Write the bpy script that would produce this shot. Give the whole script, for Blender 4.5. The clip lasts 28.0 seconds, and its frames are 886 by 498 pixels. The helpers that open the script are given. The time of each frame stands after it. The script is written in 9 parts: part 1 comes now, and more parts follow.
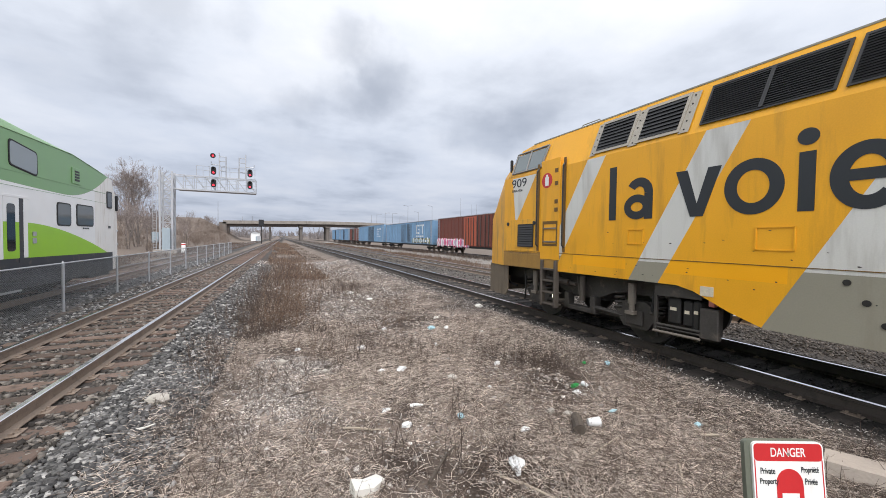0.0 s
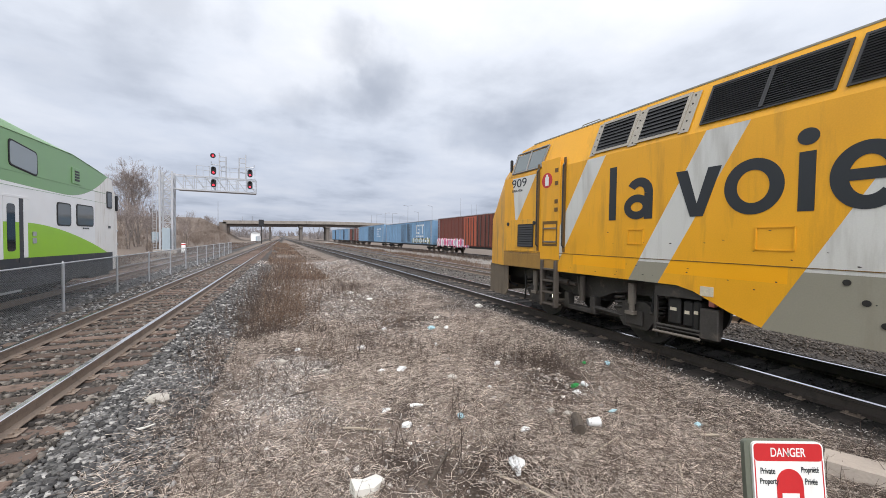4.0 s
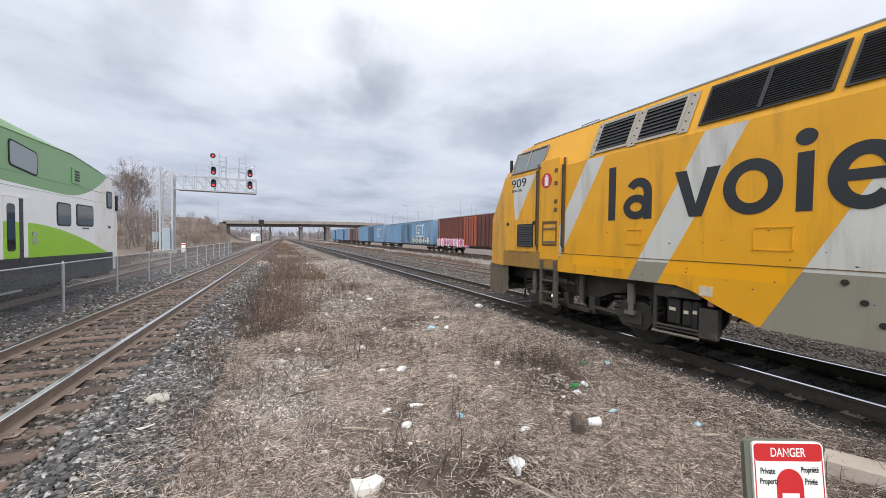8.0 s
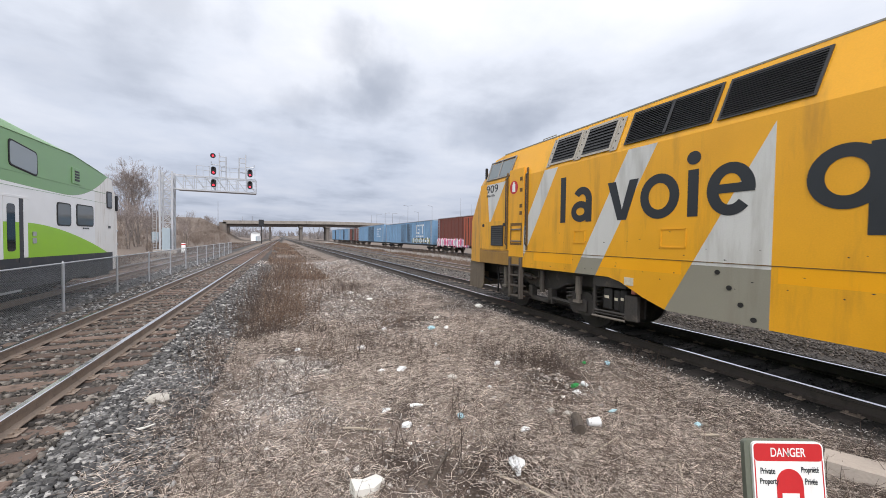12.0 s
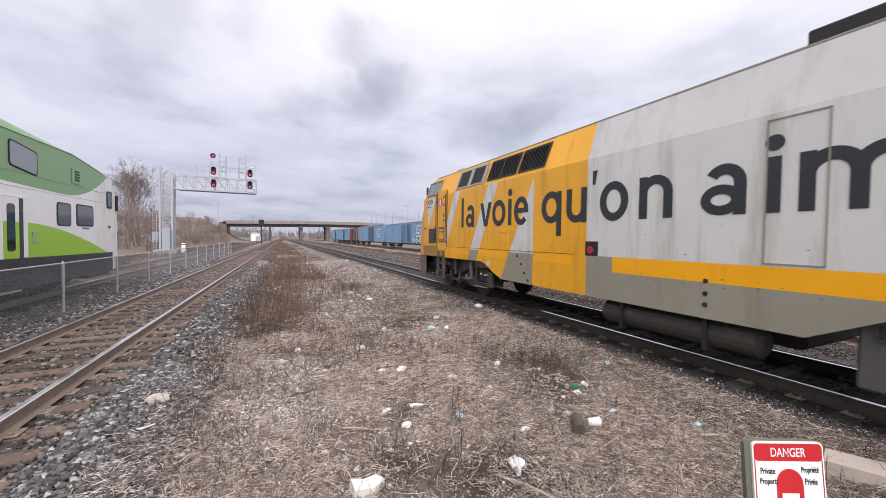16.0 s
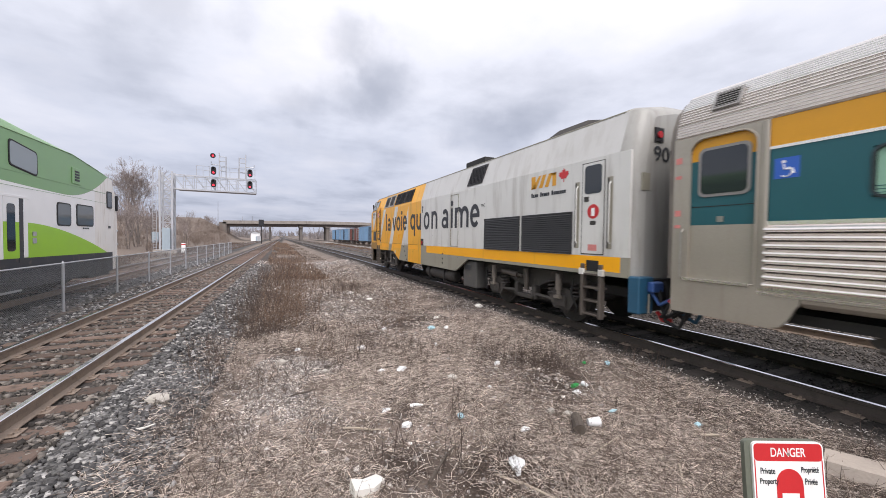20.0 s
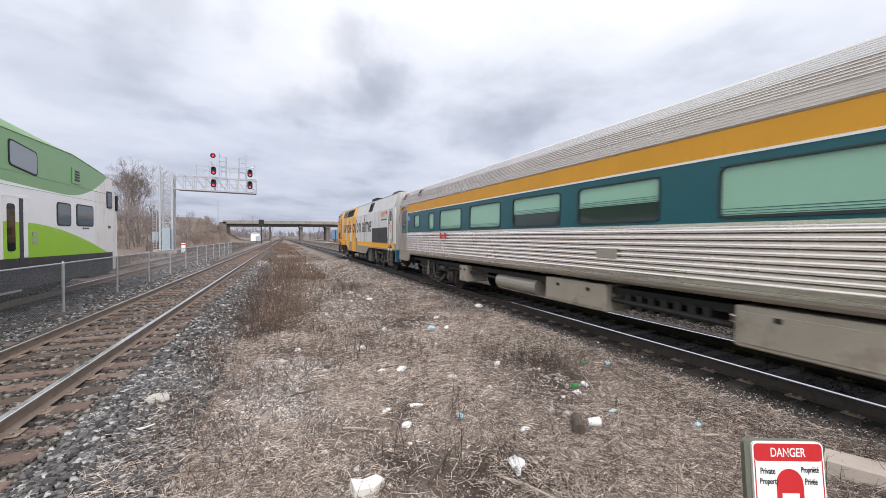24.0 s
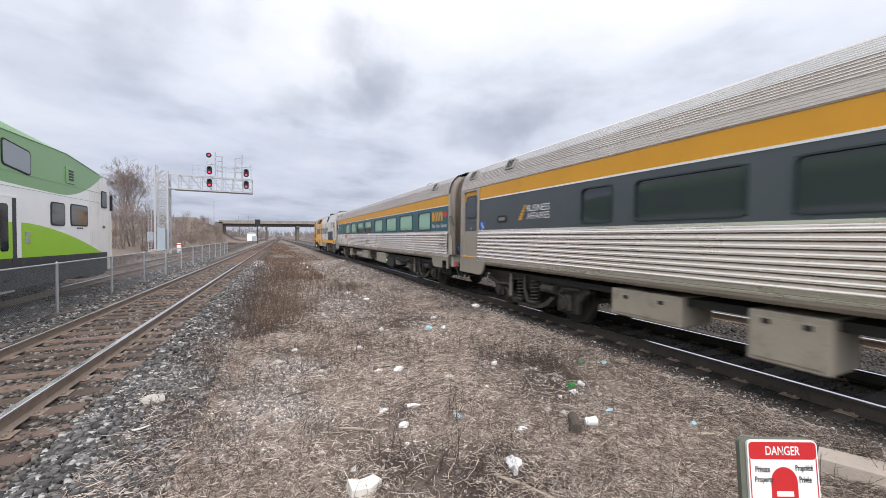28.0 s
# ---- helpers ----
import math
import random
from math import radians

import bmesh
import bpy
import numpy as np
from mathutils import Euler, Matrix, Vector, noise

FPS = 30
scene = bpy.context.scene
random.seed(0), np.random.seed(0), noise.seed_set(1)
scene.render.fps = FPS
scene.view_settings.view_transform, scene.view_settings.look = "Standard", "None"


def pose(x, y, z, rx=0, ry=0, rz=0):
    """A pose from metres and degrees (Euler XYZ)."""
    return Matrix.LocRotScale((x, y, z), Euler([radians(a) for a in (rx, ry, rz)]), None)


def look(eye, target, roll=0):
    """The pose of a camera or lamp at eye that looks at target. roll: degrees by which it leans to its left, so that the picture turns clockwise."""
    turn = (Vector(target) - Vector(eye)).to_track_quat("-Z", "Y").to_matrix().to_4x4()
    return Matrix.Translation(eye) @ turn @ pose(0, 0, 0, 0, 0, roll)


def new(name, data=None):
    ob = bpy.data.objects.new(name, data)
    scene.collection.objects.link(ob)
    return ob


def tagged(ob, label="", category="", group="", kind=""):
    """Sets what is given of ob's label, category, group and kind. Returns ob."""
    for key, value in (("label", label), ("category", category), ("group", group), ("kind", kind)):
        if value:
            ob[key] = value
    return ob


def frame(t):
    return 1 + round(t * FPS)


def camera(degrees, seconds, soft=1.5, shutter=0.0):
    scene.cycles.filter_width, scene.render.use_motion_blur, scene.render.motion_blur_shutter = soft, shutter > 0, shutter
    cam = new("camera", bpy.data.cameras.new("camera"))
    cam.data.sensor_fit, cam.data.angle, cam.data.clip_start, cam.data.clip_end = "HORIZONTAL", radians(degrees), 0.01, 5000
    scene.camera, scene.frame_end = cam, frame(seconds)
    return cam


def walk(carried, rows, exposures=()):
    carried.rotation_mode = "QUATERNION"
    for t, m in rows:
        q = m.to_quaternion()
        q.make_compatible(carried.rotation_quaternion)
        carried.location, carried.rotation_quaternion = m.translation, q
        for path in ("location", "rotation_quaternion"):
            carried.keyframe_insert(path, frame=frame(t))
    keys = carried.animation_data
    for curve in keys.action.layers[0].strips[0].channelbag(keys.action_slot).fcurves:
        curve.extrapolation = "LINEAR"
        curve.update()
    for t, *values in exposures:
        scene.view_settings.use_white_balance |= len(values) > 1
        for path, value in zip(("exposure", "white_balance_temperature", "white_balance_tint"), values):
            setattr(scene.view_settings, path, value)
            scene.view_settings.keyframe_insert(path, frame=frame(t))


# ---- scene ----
# camera: on a tripod between two tracks, nudged at the very end
# plan: x across the tracks, y along them, z = 0 at the rail heads
EYE = (0.0, 0.0, 1.855)
YAW, PITCH, ROLL = 24.45, 1.64, 0.76


def aim(yaw, pitch):
    a, b = radians(yaw), radians(pitch)
    return (EYE[0] + math.sin(a) * math.cos(b), EYE[1] + math.cos(a) * math.cos(b), EYE[2] - math.sin(b))


cam = camera(101.55, 28.0, soft=0.7, shutter=0.4)
walk(cam, [(0.0, look(EYE, aim(YAW, PITCH), ROLL)), (27.8, look(EYE, aim(YAW, PITCH), ROLL)),
           (27.9, look(EYE, aim(YAW + 0.19, PITCH), ROLL)), (28.0, look(EYE, aim(YAW + 0.46, PITCH), ROLL))],
     [(0.0, 0.22, 6500, 10), (12.5, 0.22, 6500, 11), (15.0, 0.22, 6600, 18), (18.0, 0.25, 6600, 17), (21.5, 0.25, 6550, 13), (28.0, 0.25, 6500, 12)])

# overcast daylight: sky under a broken cloud deck, and a wide soft sun behind the camera
SUN_ELEVATION, SUN_TURN = 52.0, 194.0


def build_world():
    world = bpy.data.worlds.new("world")
    scene.world = world
    world.use_nodes = True
    nt = world.node_tree
    nt.nodes.clear()
    N, L = nt.nodes.new, nt.links.new
    out, bg = N("ShaderNodeOutputWorld"), N("ShaderNodeBackground")
    sky = N("ShaderNodeTexSky")
    sky.sky_type, sky.sun_disc = "NISHITA", False
    sky.sun_elevation, sky.sun_rotation = radians(SUN_ELEVATION), radians(SUN_TURN)
    dim = N("ShaderNodeVectorMath")
    dim.operation = "SCALE"
    dim.inputs["Scale"].default_value = 0.10
    L(sky.outputs[0], dim.inputs[0])
    tc, sep = N("ShaderNodeTexCoord"), N("ShaderNodeSeparateXYZ")
    L(tc.outputs["Generated"], sep.inputs[0])
    # the cloud deck is a flat layer overhead: direction / height
    hgt = N("ShaderNodeMath")
    hgt.operation, hgt.inputs[1].default_value = "ADD", 0.12
    L(sep.outputs["Z"], hgt.inputs[0])
    top = N("ShaderNodeMath")
    top.operation, top.inputs[1].default_value = "MAXIMUM", 0.05
    L(hgt.outputs[0], top.inputs[0])
    dx, dy, plane = N("ShaderNodeMath"), N("ShaderNodeMath"), N("ShaderNodeCombineXYZ")
    for d, axis in ((dx, "X"), (dy, "Y")):
        d.operation = "DIVIDE"
        L(sep.outputs[axis], d.inputs[0])
        L(top.outputs[0], d.inputs[1])
    L(dx.outputs[0], plane.inputs[0])
    L(dy.outputs[0], plane.inputs[1])
    big = N("ShaderNodeTexNoise")
    big.inputs["Scale"].default_value, big.inputs["Detail"].default_value, big.inputs["Roughness"].default_value = 0.9, 7, 0.55
    L(plane.outputs[0], big.inputs["Vector"])
    ramp = N("ShaderNodeValToRGB")
    e = ramp.color_ramp.elements
    e[0].position, e[0].color = 0.30, (0.56, 0.60, 0.68, 1)
    e[1].position, e[1].color = 0.62, (0.93, 0.95, 1.0, 1)
    mid = ramp.color_ramp.elements.new(0.47)
    mid.color = (0.80, 0.84, 0.92, 1)
    L(big.outputs["Fac"], ramp.inputs[0])
    # darker ragged clouds hanging under the deck
    prev = ramp.outputs["Color"]
    fine = N("ShaderNodeTexNoise")
    fine.inputs["Scale"].default_value, fine.inputs["Detail"].default_value = 6.5, 8
    L(tc.outputs["Generated"], fine.inputs["Vector"])
    for d, size, stretch, deep in CLOUDS:
        sub, sc, ln = N("ShaderNodeVectorMath"), N("ShaderNodeVectorMath"), N("ShaderNodeVectorMath")
        sub.operation, sc.operation, ln.operation = "SUBTRACT", "MULTIPLY", "LENGTH"
        sub.inputs[1].default_value = Vector(d).normalized()
        sc.inputs[1].default_value = (1 / (size * stretch), 1 / (size * stretch), 1 / size)
        L(tc.outputs["Generated"], sub.inputs[0])
        L(sub.outputs[0], sc.inputs[0])
        L(sc.outputs[0], ln.inputs[0])
        wob = N("ShaderNodeMath")
        wob.operation, wob.inputs[1].default_value = "MULTIPLY_ADD", 3.0
        L(fine.outputs["Fac"], wob.inputs[0])
        wob.inputs[2].default_value = -1.5
        far = N("ShaderNodeMath")
        far.operation = "ADD"
        L(ln.outputs["Value"], far.inputs[0])
        L(wob.outputs[0], far.inputs[1])
        mr = N("ShaderNodeMapRange")
        mr.interpolation_type = "SMOOTHSTEP"
        mr.inputs["From Min"].default_value, mr.inputs["From Max"].default_value = 0.1, 1.25
        mr.inputs["To Min"].default_value, mr.inputs["To Max"].default_value = deep, 0.0
        L(far.outputs[0], mr.inputs["Value"])
        mx = N("ShaderNodeMix")
        mx.data_type = "RGBA"
        L(mr.outputs[0], mx.inputs["Factor"])
        L(prev, mx.inputs["A"])
        mx.inputs["B"].default_value = (0.42, 0.46, 0.54, 1)
        prev = mx.outputs["Result"]
    both = N("ShaderNodeMix")
    both.data_type = "RGBA"
    both.inputs["Factor"].default_value = 0.93
    L(dim.outputs[0], both.inputs["A"])
    L(prev, both.inputs["B"])
    # the deck is thinner and brighter overhead, greyer and bluer towards the horizon
    rise = N("ShaderNodeValToRGB")
    e = rise.color_ramp.elements
    e[0].position, e[0].color = 0.0, (0.53, 0.555, 0.62, 1)
    e[1].position, e[1].color = 0.55, (1.08, 1.07, 1.05, 1)
    mid = e.new(0.22)
    mid.color = (0.74, 0.765, 0.81, 1)
    L(sep.outputs["Z"], rise.inputs[0])
    tone = N("ShaderNodeVectorMath")
    tone.operation = "MULTIPLY"
    L(both.outputs["Result"], tone.inputs[0])
    L(rise.outputs["Color"], tone.inputs[1])
    # added brightness in the unseen sky behind the camera, to light the cars' sides
    back, back_fill = N("ShaderNodeMapRange"), N("ShaderNodeVectorMath")
    back.interpolation_type, back_fill.operation = "SMOOTHSTEP", "SCALE"
    back.inputs["From Min"].default_value, back.inputs["From Max"].default_value = 0.1, -0.8
    back.inputs["To Min"].default_value, back.inputs["To Max"].default_value = 1.0, 1.7
    L(sep.outputs["Y"], back.inputs["Value"])
    L(tone.outputs[0], back_fill.inputs[0])
    L(back.outputs[0], back_fill.inputs["Scale"])
    L(back_fill.outputs[0], bg.inputs[0])
    bg.inputs[1].default_value = 1.0
    L(bg.outputs[0], out.inputs[0])


CLOUDS = [((0.150, 0.880, 0.455), 0.072, 0.95, 0.42), ((0.205, 0.882, 0.425), 0.076, 1.0, 0.46), ((0.245, 0.888, 0.392), 0.070, 1.0, 0.46), ((0.150, 0.922, 0.352), 0.055, 1.9, 0.50), ((0.075, 0.945, 0.325), 0.045, 2.2, 0.42),
          ((0.50, 0.815, 0.275), 0.055, 2.6, 0.48), ((0.60, 0.735, 0.315), 0.055, 2.4, 0.42), ((-0.185, 0.877, 0.450), 0.070, 1.9, 0.45), ((-0.24, 0.905, 0.345), 0.05, 1.5, 0.30), ((-0.33, 0.898, 0.30), 0.06, 1.8, 0.25), ((0.12, 0.95, 0.22), 0.045, 4.0, 0.22), ((0.30, 0.93, 0.23), 0.04, 3.0, 0.2)]
build_world()
sun = new("sun", bpy.data.lights.new("sun", "SUN"))
sun.data.energy, sun.data.angle, sun.data.color = 2.1, radians(40), (1.0, 0.95, 0.88)
sun.matrix_world = look((-1.5, -6, 7.5), (0, 0, 0))


# ---- materials ----
def principled(name):
    m = bpy.data.materials.new(name)
    m.use_nodes = True
    return m, m.node_tree, m.node_tree.nodes["Principled BSDF"]


def surface(name, colour, rough=0.7, metal=0.0, vary=0.15, scale=3.0, fine=40.0, bump=0.2, stain=None, stain_at=0.55, streak=0.0, per_piece=0.0, second=None, glow=0.0):
    """A painted, cast or weathered surface: colour varied at two scales, stains with shapes of their own, fine relief."""
    m, nt, b = principled(name)
    N, L = nt.nodes.new, nt.links.new
    tc = N("ShaderNodeTexCoord")
    vec = tc.outputs["Object"]
    big, small = N("ShaderNodeTexNoise"), N("ShaderNodeTexNoise")
    big.inputs["Scale"].default_value, big.inputs["Detail"].default_value = scale, 5
    small.inputs["Scale"].default_value, small.inputs["Detail"].default_value = fine, 4
    L(vec, big.inputs["Vector"])
    L(vec, small.inputs["Vector"])
    add = N("ShaderNodeMath")
    add.operation = "MULTIPLY_ADD"
    L(small.outputs["Fac"], add.inputs[0])
    add.inputs[1].default_value = 0.6
    L(big.outputs["Fac"], add.inputs[2])
    ramp = N("ShaderNodeMapRange")
    ramp.inputs["From Min"].default_value, ramp.inputs["From Max"].default_value = 0.45, 1.15
    L(add.outputs[0], ramp.inputs["Value"])
    mix = N("ShaderNodeMix")
    mix.data_type = "RGBA"
    lo = second or [c * (1 - vary) for c in colour]
    mix.inputs["A"].default_value = (*[min(1, c) for c in lo], 1)
    mix.inputs["B"].default_value = (*[min(1, c * (1 + vary)) for c in colour], 1)
    L(ramp.outputs[0], mix.inputs["Factor"])
    col = mix.outputs["Result"]
    if per_piece:
        info, mr, mul = N("ShaderNodeObjectInfo"), N("ShaderNodeMapRange"), N("ShaderNodeVectorMath")
        mul.operation = "SCALE"
        mr.inputs["To Min"].default_value, mr.inputs["To Max"].default_value = 1 - per_piece, 1 + per_piece
        L(info.outputs["Random"], mr.inputs["Value"])
        L(col, mul.inputs[0])
        L(mr.outputs[0], mul.inputs["Scale"])
        col = mul.outputs[0]
    if stain:
        st, mr, mx = N("ShaderNodeTexNoise"), N("ShaderNodeMapRange"), N("ShaderNodeMix")
        mp = N("ShaderNodeMapping")
        mp.inputs["Scale"].default_value = (1, 1, 0.12) if streak else (1, 1, 1)
        mp.inputs["Location"].default_value = (7.3, 2.1, 4.4)
        L(vec, mp.inputs["Vector"])
        L(mp.outputs[0], st.inputs["Vector"])
        st.inputs["Scale"].default_value, st.inputs["Detail"].default_value, st.inputs["Roughness"].default_value = scale * (3.0 if streak else 1.6), 7, 0.65
        mr.inputs["From Min"].default_value, mr.inputs["From Max"].default_value = stain_at, stain_at + 0.18
        mr.inputs["To Max"].default_value = streak or 0.8
        L(st.outputs["Fac"], mr.inputs["Value"])
        mx.data_type = "RGBA"
        L(mr.outputs[0], mx.inputs["Factor"])
        L(col, mx.inputs["A"])
        mx.inputs["B"].default_value = (*stain, 1)
        col = mx.outputs["Result"]
    L(col, b.inputs["Base Color"])
    rr = N("ShaderNodeMapRange")
    rr.inputs["To Min"].default_value, rr.inputs["To Max"].default_value = max(0.03, rough - 0.1), min(1, rough + 0.1)
    L(big.outputs["Fac"], rr.inputs["Value"])
    L(rr.outputs[0], b.inputs["Roughness"])
    b.inputs["Metallic"].default_value = metal
    if bump:
        bp = N("ShaderNodeBump")
        bp.inputs["Strength"].default_value, bp.inputs["Distance"].default_value = bump, 0.6 / fine
        L(small.outputs["Fac"], bp.inputs["Height"])
        L(bp.outputs[0], b.inputs["Normal"])
    if glow:
        b.inputs["Emission Color"].default_value = (*colour, 1)
        b.inputs["Emission Strength"].default_value = glow
    return m


def glass(name, tint=(0.02, 0.025, 0.03), rough=0.05):
    m, nt, b = principled(name)
    b.inputs["Base Color"].default_value = (*tint, 1)
    b.inputs["Roughness"].default_value = rough
    b.inputs["IOR"].default_value = 1.5
    b.inputs["Specular IOR Level"].default_value = 0.7
    return m


DUST = (0.16, 0.12, 0.09)
M = {
    "yellow": surface("loco_yellow_paint", (0.84, 0.40, 0.018), 0.36, 0, 0.10, 1.2, 60, 0.04, (0.42, 0.21, 0.03), 0.52, 0.5),
    "yellow_grime": surface("sooty_yellow_paint", (0.78, 0.385, 0.03), 0.5, 0, 0.14, 1.6, 50, 0.06, (0.24, 0.15, 0.07), 0.48, 0.62),
    # yellow with the shade of slots and creases put into the colour
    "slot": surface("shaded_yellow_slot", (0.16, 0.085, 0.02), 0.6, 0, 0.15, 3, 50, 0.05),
    "yellow_low": surface("loco_yellow_band", (0.98, 0.43, 0.006), 0.4, 0, 0.08, 1.2, 60, 0.04, (0.50, 0.25, 0.03), 0.58, 0.4),
    # shoulder grey kept below the side grey to offset the skylight on its slope
    "grey_top": surface("weathered_grey_light_offset", (0.53, 0.525, 0.51), 0.36, 0, 0.08, 1.0, 60, 0.04, (0.36, 0.34, 0.31), 0.50, 0.5),
    "grey": surface("loco_light_grey_paint", (0.66, 0.655, 0.63), 0.33, 0, 0.08, 1.0, 60, 0.04, (0.33, 0.305, 0.27), 0.50, 0.5),
    # rear end grey: soot, plus the shade before the coach put into the colour
    "grey_rear": surface("sooty_shade_grey_paint", (0.34, 0.335, 0.315), 0.45, 0, 0.12, 1.2, 60, 0.04, (0.20, 0.185, 0.165), 0.50, 0.6),
    "grey_low": surface("loco_dark_grey_paint", (0.29, 0.275, 0.22), 0.5, 0, 0.10, 1.0, 60, 0.05, DUST, 0.56, 0.35),
    "blue_paint": surface("blue_green_paint", (0.02, 0.09, 0.16), 0.45, 0, 0.12, 2, 50, 0.05, DUST, 0.6),
    "charcoal": surface("charcoal_lettering", (0.025, 0.028, 0.035), 0.45, 0, 0.1, 3, 60, 0.03),
    "black": surface("black_grille", (0.012, 0.012, 0.014), 0.55, 0, 0.25, 3, 40, 0.1),
    "slat": surface("dark_louvre", (0.03, 0.03, 0.032), 0.5, 0, 0.2, 3, 40, 0.1),
    "under": surface("greasy_underframe", (0.042, 0.038, 0.034), 0.65, 0, 0.3, 3, 30, 0.3, (0.11, 0.09, 0.072), 0.56),
    "under_dark": surface("dark_underframe", (0.018, 0.017, 0.016), 0.7, 0, 0.3, 3, 30, 0.3),
    "steel": surface("worn_steel", (0.42, 0.40, 0.37), 0.38, 0.8, 0.15, 4, 60, 0.08, (0.2, 0.16, 0.12), 0.6),
    "silver": surface("stainless_fluted", (0.94, 0.885, 0.84), 0.26, 0.88, 0.05, 0.5, 14, 0.0),
    "silver_flat": surface("dull_stainless", (0.40, 0.365, 0.31), 0.42, 0.4, 0.10, 1.5, 50, 0.05, (0.30, 0.245, 0.195), 0.54, 0.45),
    "teal": surface("dark_teal_paint", (0.014, 0.098, 0.118), 0.35, 0, 0.10, 1.5, 60, 0.03, (0.05, 0.09, 0.09), 0.6, 0.3),
    "slate": surface("slate_grey_paint", (0.066, 0.080, 0.090), 0.38, 0, 0.10, 1.5, 60, 0.03, (0.09, 0.09, 0.09), 0.6, 0.3),
    "ochre": surface("ochre_stripe_paint", (0.66, 0.31, 0.018), 0.42, 0, 0.08, 1.5, 60, 0.03, (0.42, 0.22, 0.03), 0.58, 0.35),
    "white": surface("white_paint", (0.84, 0.84, 0.83), 0.4, 0, 0.05, 2, 60, 0.03, (0.55, 0.52, 0.47), 0.6, 0.4),
    "go_green": surface("bright_green_paint", (0.33, 0.62, 0.035), 0.35, 0, 0.06, 2, 60, 0.02),
    "go_dark": surface("soft_green_paint", (0.22, 0.40, 0.18), 0.35, 0, 0.06, 2, 60, 0.02),
    "go_black": surface("dark_grey_skirt", (0.04, 0.042, 0.05), 0.5, 0, 0.1, 2, 60, 0.03, DUST, 0.58),
    "glass": glass("tinted_glass"),
    "blind": surface("green_tinted_window", (0.30, 0.52, 0.40), 0.10, 0, 0.05, 0.6, 30, 0.0),
    "blind_dark": glass("dark_green_glass", (0.03, 0.045, 0.042)),
    "rubber": surface("black_rubber", (0.02, 0.02, 0.02), 0.7, 0, 0.2, 5, 60, 0.1),
    "rust": surface("rusted_steel", (0.25, 0.195, 0.155), 0.75, 0.1, 0.25, 5, 60, 0.25, (0.09, 0.065, 0.05), 0.56),
    "railhead": surface("polished_rail_head", (0.84, 0.82, 0.80), 0.14, 1.0, 0.05, 6, 80, 0.0),
    "galv": surface("galvanised_steel", (0.44, 0.45, 0.47), 0.5, 0.4, 0.12, 3, 50, 0.08),
    "concrete": surface("weathered_concrete", (0.36, 0.33, 0.30), 0.85, 0, 0.18, 0.6, 8, 0.3, (0.18, 0.16, 0.14), 0.56, 0.6),
    "boxblue": surface("faded_blue_boxcar_paint", (0.19, 0.33, 0.49), 0.6, 0, 0.2, 0.6, 12, 0.06, (0.27, 0.34, 0.41), 0.56, 0.6),
    "boxbrown": surface("brown_boxcar_paint", (0.17, 0.055, 0.04), 0.65, 0, 0.18, 0.6, 12, 0.06, (0.10, 0.045, 0.035), 0.54, 0.6),
    "boxred": surface("faded_red_boxcar_paint", (0.45, 0.11, 0.06), 0.6, 0, 0.15, 0.6, 12, 0.06, (0.25, 0.08, 0.06), 0.56, 0.6),
    "boxgrey": surface("grey_boxcar_paint", (0.22, 0.24, 0.24), 0.6, 0, 0.15, 0.6, 12, 0.06),
    "red": surface("red_enamel", (0.55, 0.025, 0.03), 0.35, 0, 0.06, 4, 60, 0.02),
    "pink": surface("pink_spray_paint", (0.75, 0.16, 0.30), 0.6, 0, 0.25, 3, 20, 0.03),
    "lamp_red": surface("red_signal_lens", (1.0, 0.05, 0.08), 0.3, 0, 0.02, 4, 60, 0, glow=1.6),
    "lamp_white": surface("lit_marker_lens", (1.0, 0.93, 0.65), 0.3, 0, 0.02, 4, 60, 0, glow=2.5),
    "lens_red": surface("red_marker_lens", (0.45, 0.04, 0.05), 0.2, 0, 0.1, 9, 60, 0),
}


# ---- building helpers ----
def mesh_of(name, bm, mats, smooth=False):
    me = bpy.data.meshes.new(name)
    bmesh.ops.recalc_face_normals(bm, faces=bm.faces)
    bm.to_mesh(me)
    bm.free()
    for m in (mats if isinstance(mats, (list, tuple)) else [mats]):
        me.materials.append(m)
    me.polygons.foreach_set("use_smooth", [bool(smooth)] * len(me.polygons))
    return me


def part(name, bm, mats, parent=None, label="", smooth=False):
    """Links a bmesh as one mesh object under a thing or a part."""
    ob = new(name, mesh_of(name, bm, mats, smooth))
    ob.parent = parent
    if label:
        tagged(ob, label)
    return ob


def again(ob, m, parent=None):
    """Another object on the same mesh, with its label."""
    o = new(ob.name.split(".")[0], ob.data)
    o.parent = parent if parent else ob.parent
    o.matrix_basis = m
    for key in ("label", "kind"):
        if key in ob:
            o[key] = ob[key]
    return o


def thing(name, label, category, m=None, group="", kind=""):
    ob = new(name)
    ob.empty_display_size = 0.2
    if m is not None:
        ob.matrix_basis = m
    return tagged(ob, label, category, group, kind)


def arrays(name, verts, faces, mats, parent=None, smooth=False):
    me = bpy.data.meshes.new(name)
    verts = np.asarray(verts, np.float32)
    faces = np.asarray(faces, np.int32)
    me.vertices.add(len(verts))
    me.vertices.foreach_set("co", verts.ravel())
    k = faces.shape[1]
    me.loops.add(faces.size)
    me.loops.foreach_set("vertex_index", faces.ravel())
    me.polygons.add(len(faces))
    me.polygons.foreach_set("loop_start", np.arange(0, faces.size, k, dtype=np.int32))
    if smooth:
        me.polygons.foreach_set("use_smooth", np.ones(len(faces), bool))
    me.update(calc_edges=True)
    for m in (mats if isinstance(mats, (list, tuple)) else [mats]):
        me.materials.append(m)
    ob = new(name, me)
    ob.parent = parent
    return ob


